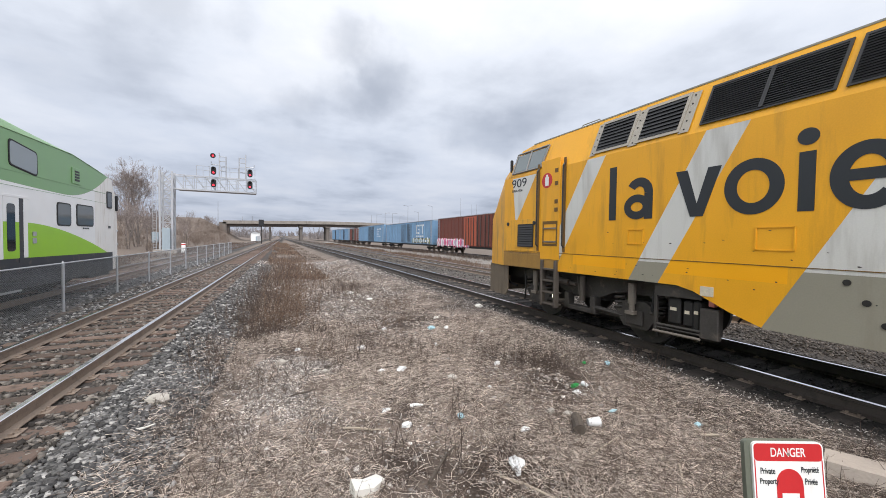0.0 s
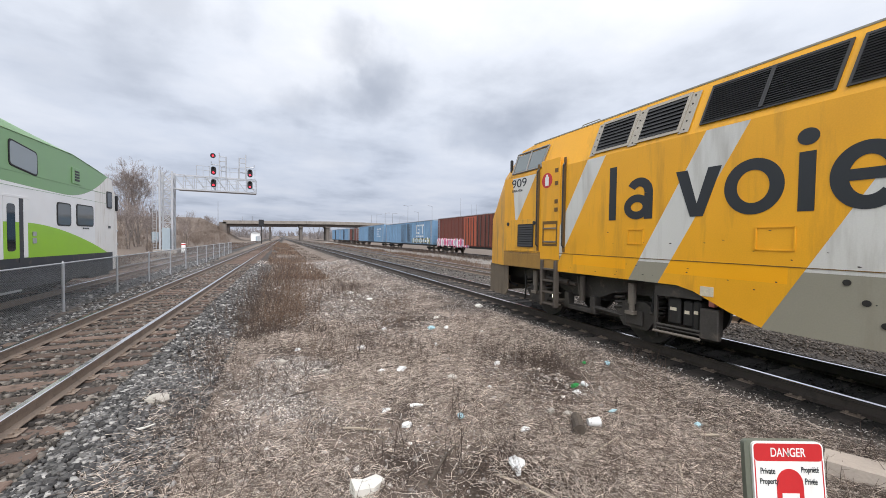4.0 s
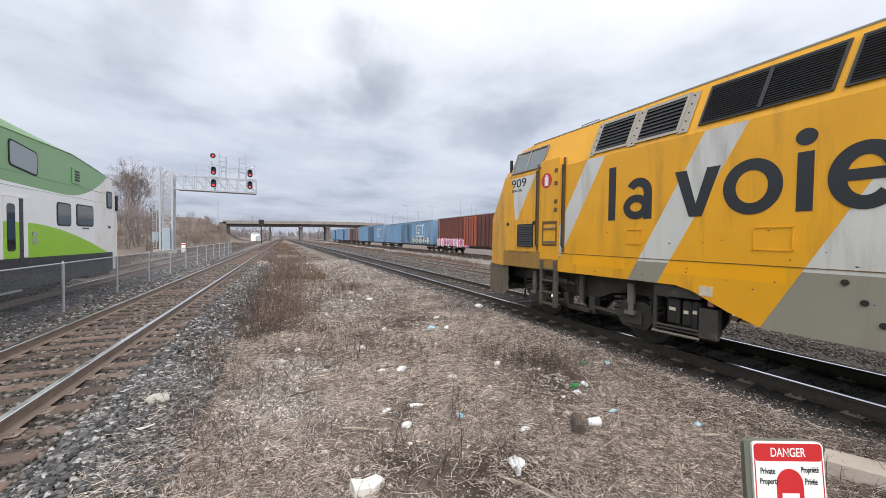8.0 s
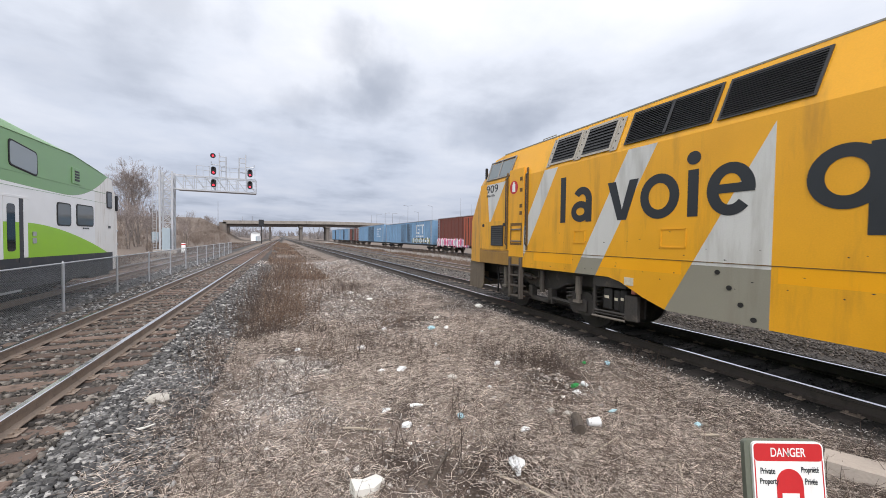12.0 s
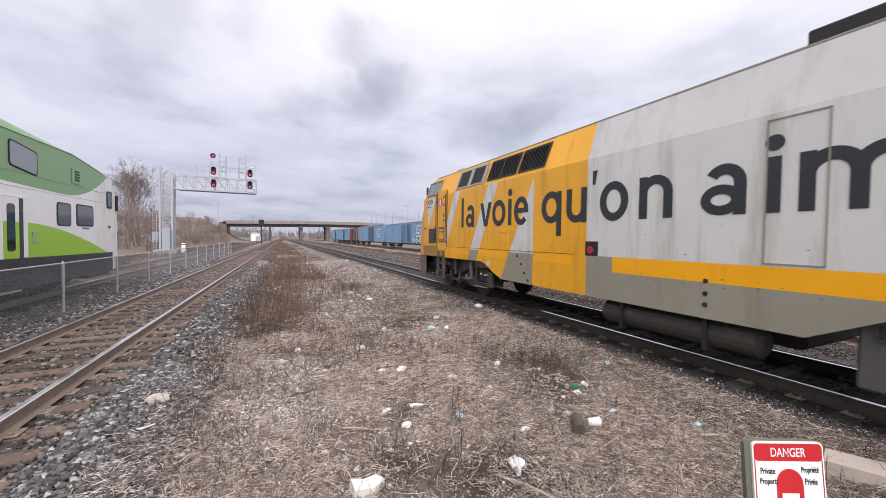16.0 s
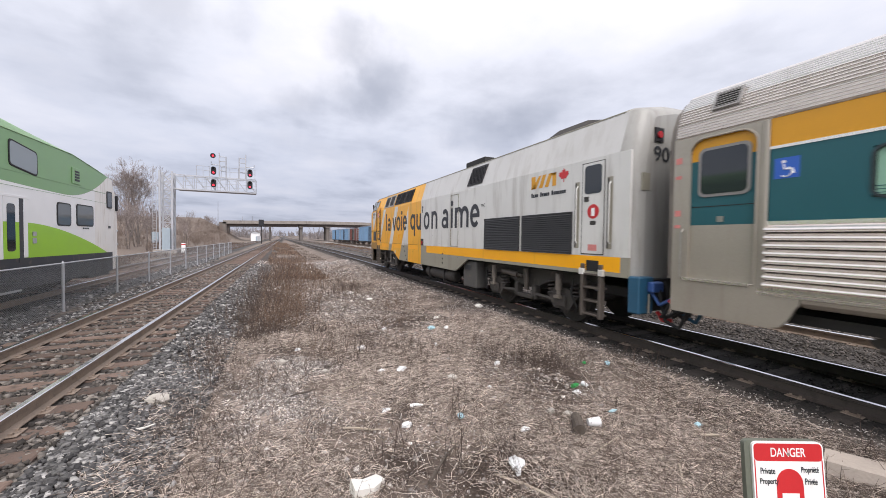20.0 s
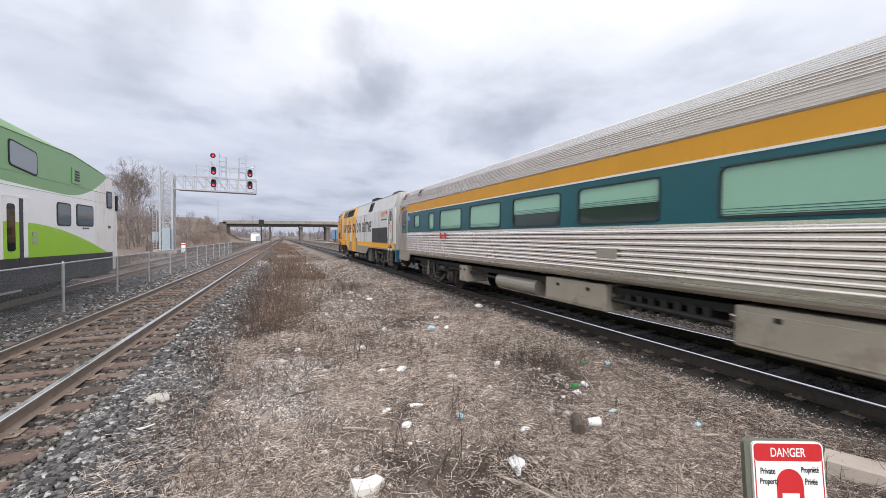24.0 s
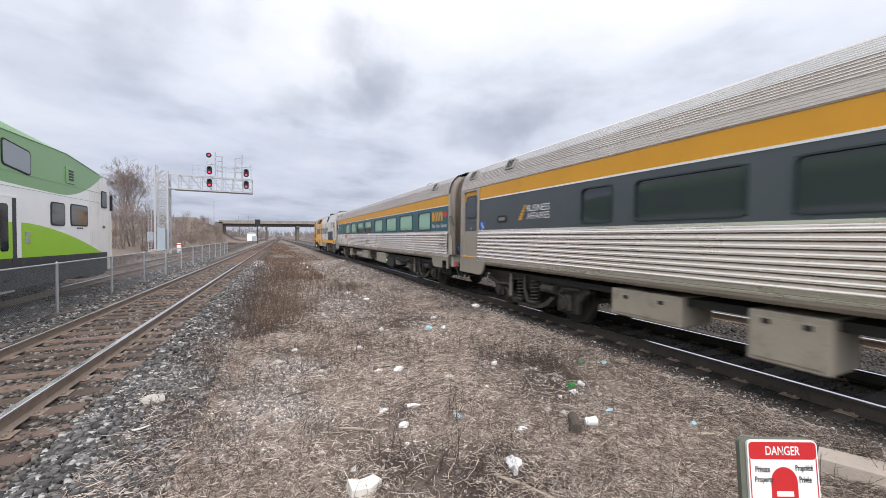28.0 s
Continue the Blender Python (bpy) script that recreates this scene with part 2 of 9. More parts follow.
def box(bm, x0, x1, y0, y1, z0, z1, bevel=0.0, mat=0):
    x0, x1, y0, y1, z0, z1 = min(x0, x1), max(x0, x1), min(y0, y1), max(y0, y1), min(z0, z1), max(z0, z1)
    vs = [bm.verts.new((x, y, z)) for x in (x0, x1) for y in (y0, y1) for z in (z0, z1)]
    fs = [bm.faces.new([vs[i] for i in q]) for q in ((0, 1, 3, 2), (4, 6, 7, 5), (0, 4, 5, 1), (2, 3, 7, 6), (0, 2, 6, 4), (1, 5, 7, 3))]
    for f in fs:
        f.material_index = mat
    if bevel:
        edges = list({e for f in fs for e in f.edges})
        r = bmesh.ops.bevel(bm, geom=edges, offset=bevel, segments=1, affect="EDGES", profile=0.5)
        for f in r["faces"]:
            f.material_index = mat
    return vs


def prism(bm, poly, axis, a, b, mat=0):
    """A polygon of (u, v) drawn out along an axis: x takes (y, z), y takes (x, z), z takes (x, y)."""
    def at(u, v, w):
        return {"x": (w, u, v), "y": (u, w, v), "z": (u, v, w)}[axis]
    lo, hi = [bm.verts.new(at(u, v, a)) for u, v in poly], [bm.verts.new(at(u, v, b)) for u, v in poly]
    n = len(poly)
    fs = [bm.faces.new(lo), bm.faces.new(hi[::-1])]
    fs += [bm.faces.new((lo[i], hi[i], hi[(i + 1) % n], lo[(i + 1) % n])) for i in range(n)]
    for f in fs:
        f.material_index = mat
    return fs


def tube(bm, p0, p1, r, seg=8, r2=None, mat=0):
    p0, p1 = Vector(p0), Vector(p1)
    q = (p1 - p0).to_track_quat("Z", "Y").to_matrix()
    r2 = r if r2 is None else r2
    ring = [[bm.verts.new(p + q @ Vector((math.cos(t) * rr, math.sin(t) * rr, 0))) for t in [2 * math.pi * i / seg for i in range(seg)]] for p, rr in ((p0, r), (p1, r2))]
    fs = [bm.faces.new((ring[0][i], ring[0][(i + 1) % seg], ring[1][(i + 1) % seg], ring[1][i])) for i in range(seg)]
    fs += [bm.faces.new(ring[0][::-1]), bm.faces.new(ring[1])]
    for f in fs:
        f.material_index = mat
    return fs


def bars(bm, points, r, seg=6, mat=0):
    for a, b in zip(points, points[1:]):
        tube(bm, a, b, r, seg, mat=mat)


def loft(bm, rings, closed=True, caps=True, mat=0):
    vs = [[bm.verts.new(p) for p in ring] for ring in rings]
    n = len(rings[0])
    for a, b in zip(vs, vs[1:]):
        for i in range(n if closed else n - 1):
            f = bm.faces.new((a[i], a[(i + 1) % n], b[(i + 1) % n], b[i]))
            f.material_index = mat
    if caps:
        bm.faces.new(vs[0][::-1]).material_index = mat
        bm.faces.new(vs[-1]).material_index = mat
    return vs


def rounded(u0, u1, v0, v1, r, seg=4):
    pts = []
    for cu, cv, a in ((u1 - r, v0 + r, -90), (u1 - r, v1 - r, 0), (u0 + r, v1 - r, 90), (u0 + r, v0 + r, 180)):
        pts += [(cu + r * math.cos(radians(a + 90 * i / seg)), cv + r * math.sin(radians(a + 90 * i / seg))) for i in range(seg + 1)]
    return pts


def strands(name, paths, radii, mat, parent=None):
    """Thin three-sided stems along many paths (n, k, 3) with radii (n, k)."""
    paths, radii = np.asarray(paths, float), np.asarray(radii, float)
    n, k, _ = paths.shape
    d = np.gradient(paths, axis=1)
    d /= np.linalg.norm(d, axis=2, keepdims=True) + 1e-9
    ref = np.where(np.abs(d[..., 2:3]) > 0.8, np.array([1.0, 0, 0]), np.array([0, 0, 1.0]))
    u = np.cross(d, ref)
    u /= np.linalg.norm(u, axis=2, keepdims=True) + 1e-9
    v = np.cross(d, u)
    rings = []
    for j in range(3):
        a = 2 * math.pi * j / 3
        rings.append(paths + (u * math.cos(a) + v * math.sin(a)) * radii[..., None])
    verts = np.stack(rings, axis=2).reshape(-1, 3)
    base = np.arange(n)[:, None, None] * (k * 3) + np.arange(k - 1)[None, :, None] * 3
    faces = []
    for j in range(3):
        j2 = (j + 1) % 3
        faces.append(np.stack([base + j, base + j2, base + 3 + j2, base + 3 + j], axis=-1))
    return arrays(name, verts, np.concatenate([f.reshape(-1, 4) for f in faces]), mat, parent)


def stones(name, xyz, sizes, mat, parent=None, flat=0.7):
    """Broken stones: lopsided six-sided blocks turned at random."""
    rng = np.random.default_rng(len(xyz))
    n = len(xyz)
    cube = np.array([(x, y, z) for x in (-1, 1) for y in (-1, 1) for z in (-1, 1)], float)
    v = cube[None] * rng.uniform(0.30, 1.15, (n, 8, 3))
    v[..., 2] *= flat
    a, b = rng.uniform(0, 2 * math.pi, n), rng.uniform(-0.5, 0.5, n)
    ca, sa, cb, sb = np.cos(a), np.sin(a), np.cos(b), np.sin(b)
    x, z = v[..., 0] * cb[:, None] + v[..., 2] * sb[:, None], -v[..., 0] * sb[:, None] + v[..., 2] * cb[:, None]
    x, y = x * ca[:, None] - v[..., 1] * sa[:, None], x * sa[:, None] + v[..., 1] * ca[:, None]
    v = np.stack([x, y, z], -1) * np.asarray(sizes)[:, None, None] + np.asarray(xyz)[:, None]
    quads = np.array(((0, 1, 3, 2), (4, 6, 7, 5), (0, 4, 5, 1), (2, 3, 7, 6), (0, 2, 6, 4), (1, 5, 7, 3)))
    return arrays(name, v.reshape(-1, 3), (np.arange(n)[:, None, None] * 8 + quads[None]).reshape(-1, 4), mat, parent)


def lettering(name, words, height, mat, parent, m, width=None, bold=0.0, depth=0.004, label="", spacing=1.0):
    """Words in the built-in font, scaled to a height of the capitals and, where given, to a width."""
    cu = bpy.data.curves.new(name, "FONT")
    cu.body, cu.size, cu.extrude, cu.offset, cu.space_character = words, 1.0, 0.0, bold, spacing
    tmp = bpy.data.objects.new(name, cu)
    scene.collection.objects.link(tmp)
    me = bpy.data.meshes.new_from_object(tmp.evaluated_get(bpy.context.evaluated_depsgraph_get()))
    bpy.data.objects.remove(tmp)
    bpy.data.curves.remove(cu)
    co = np.empty(len(me.vertices) * 3)
    me.vertices.foreach_get("co", co)
    co = co.reshape(-1, 3)
    lo, hi = co.min(0), co.max(0)
    sy = height / (hi[1] - lo[1])
    sx = width / (hi[0] - lo[0]) if width else sy
    co = (co - [lo[0], lo[1], 0]) * [sx, sy, 1]
    me.vertices.foreach_set("co", co.ravel())
    bm = bmesh.new()
    bm.from_mesh(me)
    r = bmesh.ops.extrude_face_region(bm, geom=bm.faces[:])
    bmesh.ops.translate(bm, verts=[v for v in r["geom"] if isinstance(v, bmesh.types.BMVert)], vec=(0, 0, depth))
    bpy.data.meshes.remove(me)
    ob = part(name, bm, mat, parent, label)
    ob.matrix_basis = m
    return ob


# a sign's plane on a side that faces the camera's side (-x): words run towards -y
FACING_WEST = Matrix(((0, 0, -1, 0), (-1, 0, 0, 0), (0, 1, 0, 0), (0, 0, 0, 1)))


def on_side(x, y, z):
    return Matrix.Translation((x, y, z)) @ FACING_WEST


# ---- ground, one sheet ----
TRACKS = {"track_1": -7.50, "track_2": -3.32, "track_3": 7.07, "track_4": 11.35, "track_5": 21.3}


def track_shift(name, y):
    """How far a track has swung sideways at y: the left one drifts right, the passenger train's bends gently left."""
    u = np.clip(np.asarray(y, float) - 3.0, 0, 400)
    if name == "track_2":
        return 0.0165 * u - 0.000010 * u * u
    if name == "track_3":
        return -0.005 * u - 0.00006 * np.minimum(u, 60) ** 2 - 0.0072 * np.clip(u - 60, 0, None) + 0.000018 * np.clip(u - 60, 0, None) ** 2
    return 0.0 * u


def ground_z(x, y):
    """Height of the ground: ballast beds beside the rails, a rough verge between them, banks to the road bridge."""
    x, y = np.asarray(x, float), np.asarray(y, float)
    z = -0.40 + 0.05 * np.sin(x * 1.3 + 0.4 * y) * np.cos(y * 0.9 - 0.3 * x) + 0.025 * np.sin(x * 4.1 + 1.7) * np.sin(y * 3.7)
    for name, c in TRACKS.items():
        d = np.abs(x - c - track_shift(name, y))
        t = np.clip((2.6 - d) / 1.1, 0, 1)
        t = t * t * (3 - 2 * t)
        z = z * (1 - t) + t * (-0.215 if c < 0 else -0.188)
    # road embankments on both sides of the bridge
    for inner, sgn in ((-24.0, -1), (92.0, 1)):
        away = (x - inner) * sgn
        along = np.clip(1 - (np.abs(y - 206) - 9) / 26, 0, 1)
        rise = np.clip((away + 6) / 14, 0, 1)
        z = z + 8.2 * along * rise * (1 + 0.05 * np.sin(x * 0.21) * np.sin(y * 0.17))
    # a low bank behind the far left track
    z = z + 2.4 * np.clip((-x - 16) / 14, 0, 1) * np.clip((y - 20) / 60, 0, 1) * np.clip((420 - y) / 150, 0, 1)
    # and woods on low swells far away
    z = z + 5.0 * np.clip((np.hypot(x, y) - 500) / 900, 0, 1) * np.clip(0.6 + 0.6 * np.sin(x * 0.004 + 1.0) , 0, 1)
    return z


def steps(a, b, n, power):
    return a + (b - a) * np.linspace(0, 1, n) ** power


def build_ground():
    xs = np.unique(np.round(np.concatenate([-steps(14, 3500, 46, 3.0), np.arange(-14, 26, 0.36), steps(26, 3500, 46, 3.0)]), 3))
    ys = np.unique(np.round(np.concatenate([-steps(6, 3500, 24, 3.0), np.arange(-6, 32, 0.36), steps(32, 4500, 120, 2.6)]), 3))
    gx, gy = np.meshgrid(xs, ys, indexing="ij")
    v = np.stack([gx, gy, ground_z(gx, gy)], -1).reshape(-1, 3)
    nx, ny = len(xs), len(ys)
    i = (np.arange(nx - 1)[:, None] * ny + np.arange(ny - 1)[None]).reshape(-1)
    f = np.stack([i, i + ny, i + ny + 1, i + 1], -1)
    ob = arrays("ground", v, f, M["soil"], smooth=True)
    tagged(ob, "rough gravel and dead grass verge between railway tracks", "ground", kind="structure")


# bare trodden places on the verge: middle, reach, strength
BARE = [(-0.35, 5.4, 0.9, 0.20), (0.3, 6.6, 0.8, 0.22), (-0.6, 4.4, 0.8, 0.16), (0.2, 4.9, 0.7, 0.14), (-1.2, 6.3, 0.6, 0.12), (2.2, 10.3, 1.2, 0.12), (4.6, 9.0, 1.6, 0.10)]


def soil_material():
    m, nt, b = principled("verge_soil")
    N, L = nt.nodes.new, nt.links.new
    tc = N("ShaderNodeTexCoord")
    a, g, w = N("ShaderNodeTexNoise"), N("ShaderNodeTexNoise"), N("ShaderNodeTexVoronoi")
    a.inputs["Scale"].default_value, a.inputs["Detail"].default_value = 0.55, 8
    g.inputs["Scale"].default_value, g.inputs["Detail"].default_value = 6, 8
    w.inputs["Scale"].default_value = 22
    for n in (a, g, w):
        L(tc.outputs["Object"], n.inputs["Vector"])
    r1 = N("ShaderNodeValToRGB")
    e = r1.color_ramp.elements
    e[0].position, e[0].color = 0.40, (0.075, 0.058, 0.05, 1)
    e[1].position, e[1].color = 0.64, (0.46, 0.40, 0.36, 1)
    # trodden places where the pale grit lies bare
    lean = a.outputs["Fac"]
    for px, py, half, gain in BARE:
        off, ln, fall, more = N("ShaderNodeVectorMath"), N("ShaderNodeVectorMath"), N("ShaderNodeMapRange"), N("ShaderNodeMath")
        off.operation, ln.operation, more.operation = "SUBTRACT", "LENGTH", "ADD"
        off.inputs[1].default_value = (px, py, -0.4)
        L(tc.outputs["Object"], off.inputs[0])
        L(off.outputs[0], ln.inputs[0])
        fall.interpolation_type = "SMOOTHSTEP"
        fall.inputs["From Max"].default_value, fall.inputs["To Min"].default_value, fall.inputs["To Max"].default_value = half, gain, 0.0
        L(ln.outputs["Value"], fall.inputs["Value"])
        L(lean, more.inputs[0])
        L(fall.outputs[0], more.inputs[1])
        lean = more.outputs[0]
    L(lean, r1.inputs[0])
    r2 = N("ShaderNodeValToRGB")
    e = r2.color_ramp.elements
    e[0].position, e[0].color = 0.3, (0.55, 0.5, 0.46, 1)
    e[1].position, e[1].color = 0.7, (1.25, 1.2, 1.15, 1)
    L(g.outputs["Fac"], r2.inputs[0])
    mul = N("ShaderNodeVectorMath")
    mul.operation = "MULTIPLY"
    L(r1.outputs[0], mul.inputs[0])
    L(r2.outputs[0], mul.inputs[1])
    # dark oily stone and dirt under the tracks; track_3's also darkened for the train's shade
    sep = N("ShaderNodeSeparateXYZ")
    L(tc.outputs["Object"], sep.inputs[0])
    col = mul.outputs[0]
    # farther along, and beyond the tracks, brown dead grass covers the grit
    # past track_3 (8.4) a darker soil tone holds the shade of the train
    for axis, f0, f1, top in (("Y", 8, 22, 0.8), ("X", 4.6, 5.6, 0.8), ("X", 8.4, 9.2, 0.95), ("X", 12.0, 13.5, 0.9), ("X", -9.0, -11.0, 0.8)):
        mr, mx = N("ShaderNodeMapRange"), N("ShaderNodeMix")
        mr.inputs["From Min"].default_value, mr.inputs["From Max"].default_value = f0, f1
        mr.inputs["To Max"].default_value = top
        L(sep.outputs[axis], mr.inputs["Value"])
        mx.data_type = "RGBA"
        L(mr.outputs[0], mx.inputs["Factor"])
        L(col, mx.inputs["A"])
        mx.inputs["B"].default_value = (0.085, 0.075, 0.068, 1) if f0 == 8.4 else (0.115, 0.094, 0.082, 1) if f0 == 4.6 else (0.17, 0.135, 0.11, 1)
        col = mx.outputs["Result"]
    for c, tone in ((-7.50, (0.06, 0.057, 0.055)), (-3.32, (0.062, 0.053, 0.048)), (7.07, (0.026, 0.023, 0.021)), (11.35, (0.08, 0.072, 0.066)), (21.3, (0.08, 0.075, 0.07))):
        d, ab, wob, mr, mx = N("ShaderNodeMath"), N("ShaderNodeMath"), N("ShaderNodeMath"), N("ShaderNodeMapRange"), N("ShaderNodeMix")
        d.operation, ab.operation, wob.operation = "SUBTRACT", "ABSOLUTE", "MULTIPLY_ADD"
        d.inputs[1].default_value = c
        bend, side = N("ShaderNodeMath"), N("ShaderNodeMath")
        bend.operation, side.operation = "MULTIPLY", "SUBTRACT"
        bend.inputs[1].default_value = 0.0155 if c == -3.32 else -0.007 if c == 7.07 else 0.0
        L(sep.outputs["Y"], bend.inputs[0])
        L(sep.outputs["X"], side.inputs[0])
        L(bend.outputs[0], side.inputs[1])
        L(side.outputs[0], d.inputs[0])
        L(d.outputs[0], ab.inputs[0])
        L(g.outputs["Fac"], wob.inputs[0])
        wob.inputs[1].default_value = 0.9
        L(ab.outputs[0], wob.inputs[2])
        mr.inputs["From Min"].default_value, mr.inputs["From Max"].default_value = (2.3, 2.9) if c < 0 else (1.6, 2.2)
        mr.inputs["To Min"].default_value, mr.inputs["To Max"].default_value = 1.0, 0.0
        L(wob.outputs[0], mr.inputs["Value"])
        mx.data_type = "RGBA"
        L(mr.outputs[0], mx.inputs["Factor"])
        L(col, mx.inputs["A"])
        mx.inputs["B"].default_value = (*tone, 1)
        col = mx.outputs["Result"]
    L(col, b.inputs["Base Color"])
    b.inputs["Roughness"].default_value = 0.95
    bp = N("ShaderNodeBump")
    bp.inputs["Strength"].default_value, bp.inputs["Distance"].default_value = 0.6, 0.03
    ad = N("ShaderNodeMath")
    ad.operation = "ADD"
    L(g.outputs["Fac"], ad.inputs[0])
    L(w.outputs["Distance"], ad.inputs[1])
    L(ad.outputs[0], bp.inputs["Height"])
    L(bp.outputs[0], b.inputs["Normal"])
    return m


def speckled(name, dark, light, scale, rough=0.9, share=0.62):
    """Loose pieces, each of its own shade."""
    m, nt, b = principled(name)
    N, L = nt.nodes.new, nt.links.new
    geo, ramp, n, tc, mul = N("ShaderNodeNewGeometry"), N("ShaderNodeValToRGB"), N("ShaderNodeTexNoise"), N("ShaderNodeTexCoord"), N("ShaderNodeVectorMath")
    e = ramp.color_ramp.elements
    e[0].color, e[1].color = (*dark, 1), (*light, 1)
    e[0].position, e[1].position = 0.1, 0.95
    mid = e.new(share)
    mid.color = (*[(a * 2 + c) / 3 for a, c in zip(dark, light)], 1)
    L(geo.outputs["Random Per Island"], ramp.inputs[0])
    n.inputs["Scale"].default_value = scale
    L(tc.outputs["Object"], n.inputs["Vector"])
    mr = N("ShaderNodeMapRange")
    mr.inputs["To Min"].default_value, mr.inputs["To Max"].default_value = 0.6, 1.4
    L(n.outputs["Fac"], mr.inputs["Value"])
    mul.operation = "SCALE"
    L(ramp.outputs[0], mul.inputs[0])
    L(mr.outputs[0], mul.inputs["Scale"])
    L(mul.outputs[0], b.inputs["Base Color"])
    b.inputs["Roughness"].default_value = rough
    return m


M["soil"] = soil_material()
M["ballast"] = speckled("grey_ballast_stone", (0.036, 0.035, 0.037), (0.44, 0.425, 0.415), 30, 0.9, 0.78)
M["gravel"] = speckled("pale_gravel_bits", (0.12, 0.10, 0.09), (0.82, 0.77, 0.73), 30, 0.9, 0.72)
M["straw"] = speckled("dead_straw", (0.15, 0.113, 0.094), (0.88, 0.765, 0.675), 12, 0.9, 0.46)
M["ballast_brown"] = speckled("brown_oily_ballast", (0.035, 0.03, 0.027), (0.27, 0.24, 0.215), 30)
M["stalk"] = speckled("dry_weed_stalk", (0.055, 0.04, 0.034), (0.19, 0.14, 0.112), 12)
M["reed"] = speckled("tawny_dead_grass", (0.095, 0.062, 0.046), (0.29, 0.195, 0.138), 12)
M["twig"] = speckled("bare_twigs", (0.22, 0.185, 0.17), (0.40, 0.34, 0.315), 12)
# stones between track_3's rails, darkened for the shade under the train
M["ballast_shade"] = speckled("train_shaded_ballast", (0.016, 0.014, 0.013), (0.12, 0.105, 0.095), 30)
# darker rust for track_3's rail sides, with the train's shade in the colour
M["rust_dark"] = surface("train_shaded_rail_side", (0.072, 0.058, 0.05), 0.7, 0.1, 0.25, 5, 60, 0.25, (0.035, 0.028, 0.025), 0.54)
M["tie"] = surface("weathered_tie_wood", (0.135, 0.094, 0.076), 0.9, 0, 0.3, 4, 50, 0.5, (0.07, 0.05, 0.042), 0.52, 0, 0.35)
M["tie_dark"] = surface("dark_tie_wood", (0.062, 0.052, 0.046), 0.9, 0, 0.3, 4, 50, 0.5, (0.035, 0.029, 0.026), 0.52, 0, 0.35)
build_ground()


# ---- tracks ----
def rail_profile():
    return [(-0.07, -0.18), (0.07, -0.18), (0.07, -0.168), (0.012, -0.145), (0.010, -0.05), (0.036, -0.038), (0.037, -0.008),
            (0.030, 0.0), (-0.030, 0.0), (-0.037, -0.008), (-0.036, -0.038), (-0.010, -0.05), (-0.012, -0.145), (-0.07, -0.168)]


def build_track(name, x, y0, y1, near, wood, label):
    track = thing(name, label, "railway track", pose(x, 0, 0), kind="structure")
    for side in (-0.7525, 0.7525):
        bm = bmesh.new()
        ys = [y0, 0] + list(range(5, 60, 5)) + list(range(60, 160, 10)) + list(range(160, y1, 40)) + [y1]
        vs = loft(bm, [[(side + u + float(track_shift(name, y)), y, v) for u, v in rail_profile()] for y in ys])
        bm.faces.ensure_lookup_table()
        for f in bm.faces:
            if f.calc_center_median().z > -0.005:
                f.material_index = 1
        part("rail", bm, [M["rust_dark" if name == "track_3" else "rust"], M["railhead"]], track, "steel rail with a polished head on rusty sides")
    bm = bmesh.new()
    box(bm, -1.3, 1.3, -0.115, 0.115, -0.34, -0.178, 0.012)
    tie_mesh = mesh_of("tie", bm, M[wood])
    bm = bmesh.new()
    box(bm, -0.16, 0.16, -0.095, 0.095, -0.179, -0.166, 0.004)
    for sx in (-0.1, 0.1):
        for sy in (-0.05, 0.05):
            box(bm, sx - 0.014, sx + 0.014, sy - 0.014, sy + 0.014, -0.166, -0.145)
    plate_mesh = mesh_of("tie_plate", bm, M["rust"])
    rng = random.Random(len(name) + int(x * 10))
    y = near[0]
    while y < near[1]:
        t = new("tie", tie_mesh)
        t.parent = track
        t.matrix_basis = pose(rng.uniform(-0.07, 0.07) + float(track_shift(name, y)), y, rng.uniform(-0.012, 0.006), rng.uniform(-0.8, 0.8), 0, rng.uniform(-1.4, 1.4))
        for side in (-0.7525, 0.7525):
            if y < 16:
                p = new("tie_plate", plate_mesh)
                p.parent = track
                p.matrix_basis = pose(side + float(track_shift(name, y)), y, 0, 0, 0, 0)
        y += 0.53 + rng.uniform(-0.04, 0.04)
    bm = bmesh.new()
    while y < 170:
        o = float(track_shift(name, y)) + rng.uniform(-0.07, 0.07)
        box(bm, o - 1.3, o + 1.3, y - 0.11, y + 0.11, -0.34, -0.18)
        y += 0.55
    tagged(part("tie_row", bm, M[wood], track), kind="stuff")
    return track


build_track("track_2", TRACKS["track_2"], -30, 700, (-5.0, 60), "tie", "worn wooden ties and two shiny rails on grey ballast")
build_track("track_3", TRACKS["track_3"], -60, 700, (-5.0, 34), "tie_dark", "dark wooden ties and rusty rails under the passenger train")
build_track("track_1", TRACKS["track_1"], -30, 700, (17.0, 45), "tie", "ballasted track behind the chain-link fence")
build_track("track_4", TRACKS["track_4"], -30, 700, (0.0, 45), "tie_dark", "second main track of rusty rails in gravel")
build_track("track_5", TRACKS["track_5"], -30, 400, (20.0, 30), "tie_dark", "siding under the parked boxcars")


def scatter(rng, x0, x1, y0, y1, n, power=1.6):
    """Random places, denser towards the camera."""
    x = rng.uniform(x0, x1, n)
    y = y0 + (y1 - y0) * rng.uniform(0, 1, n) ** power
    return x, y


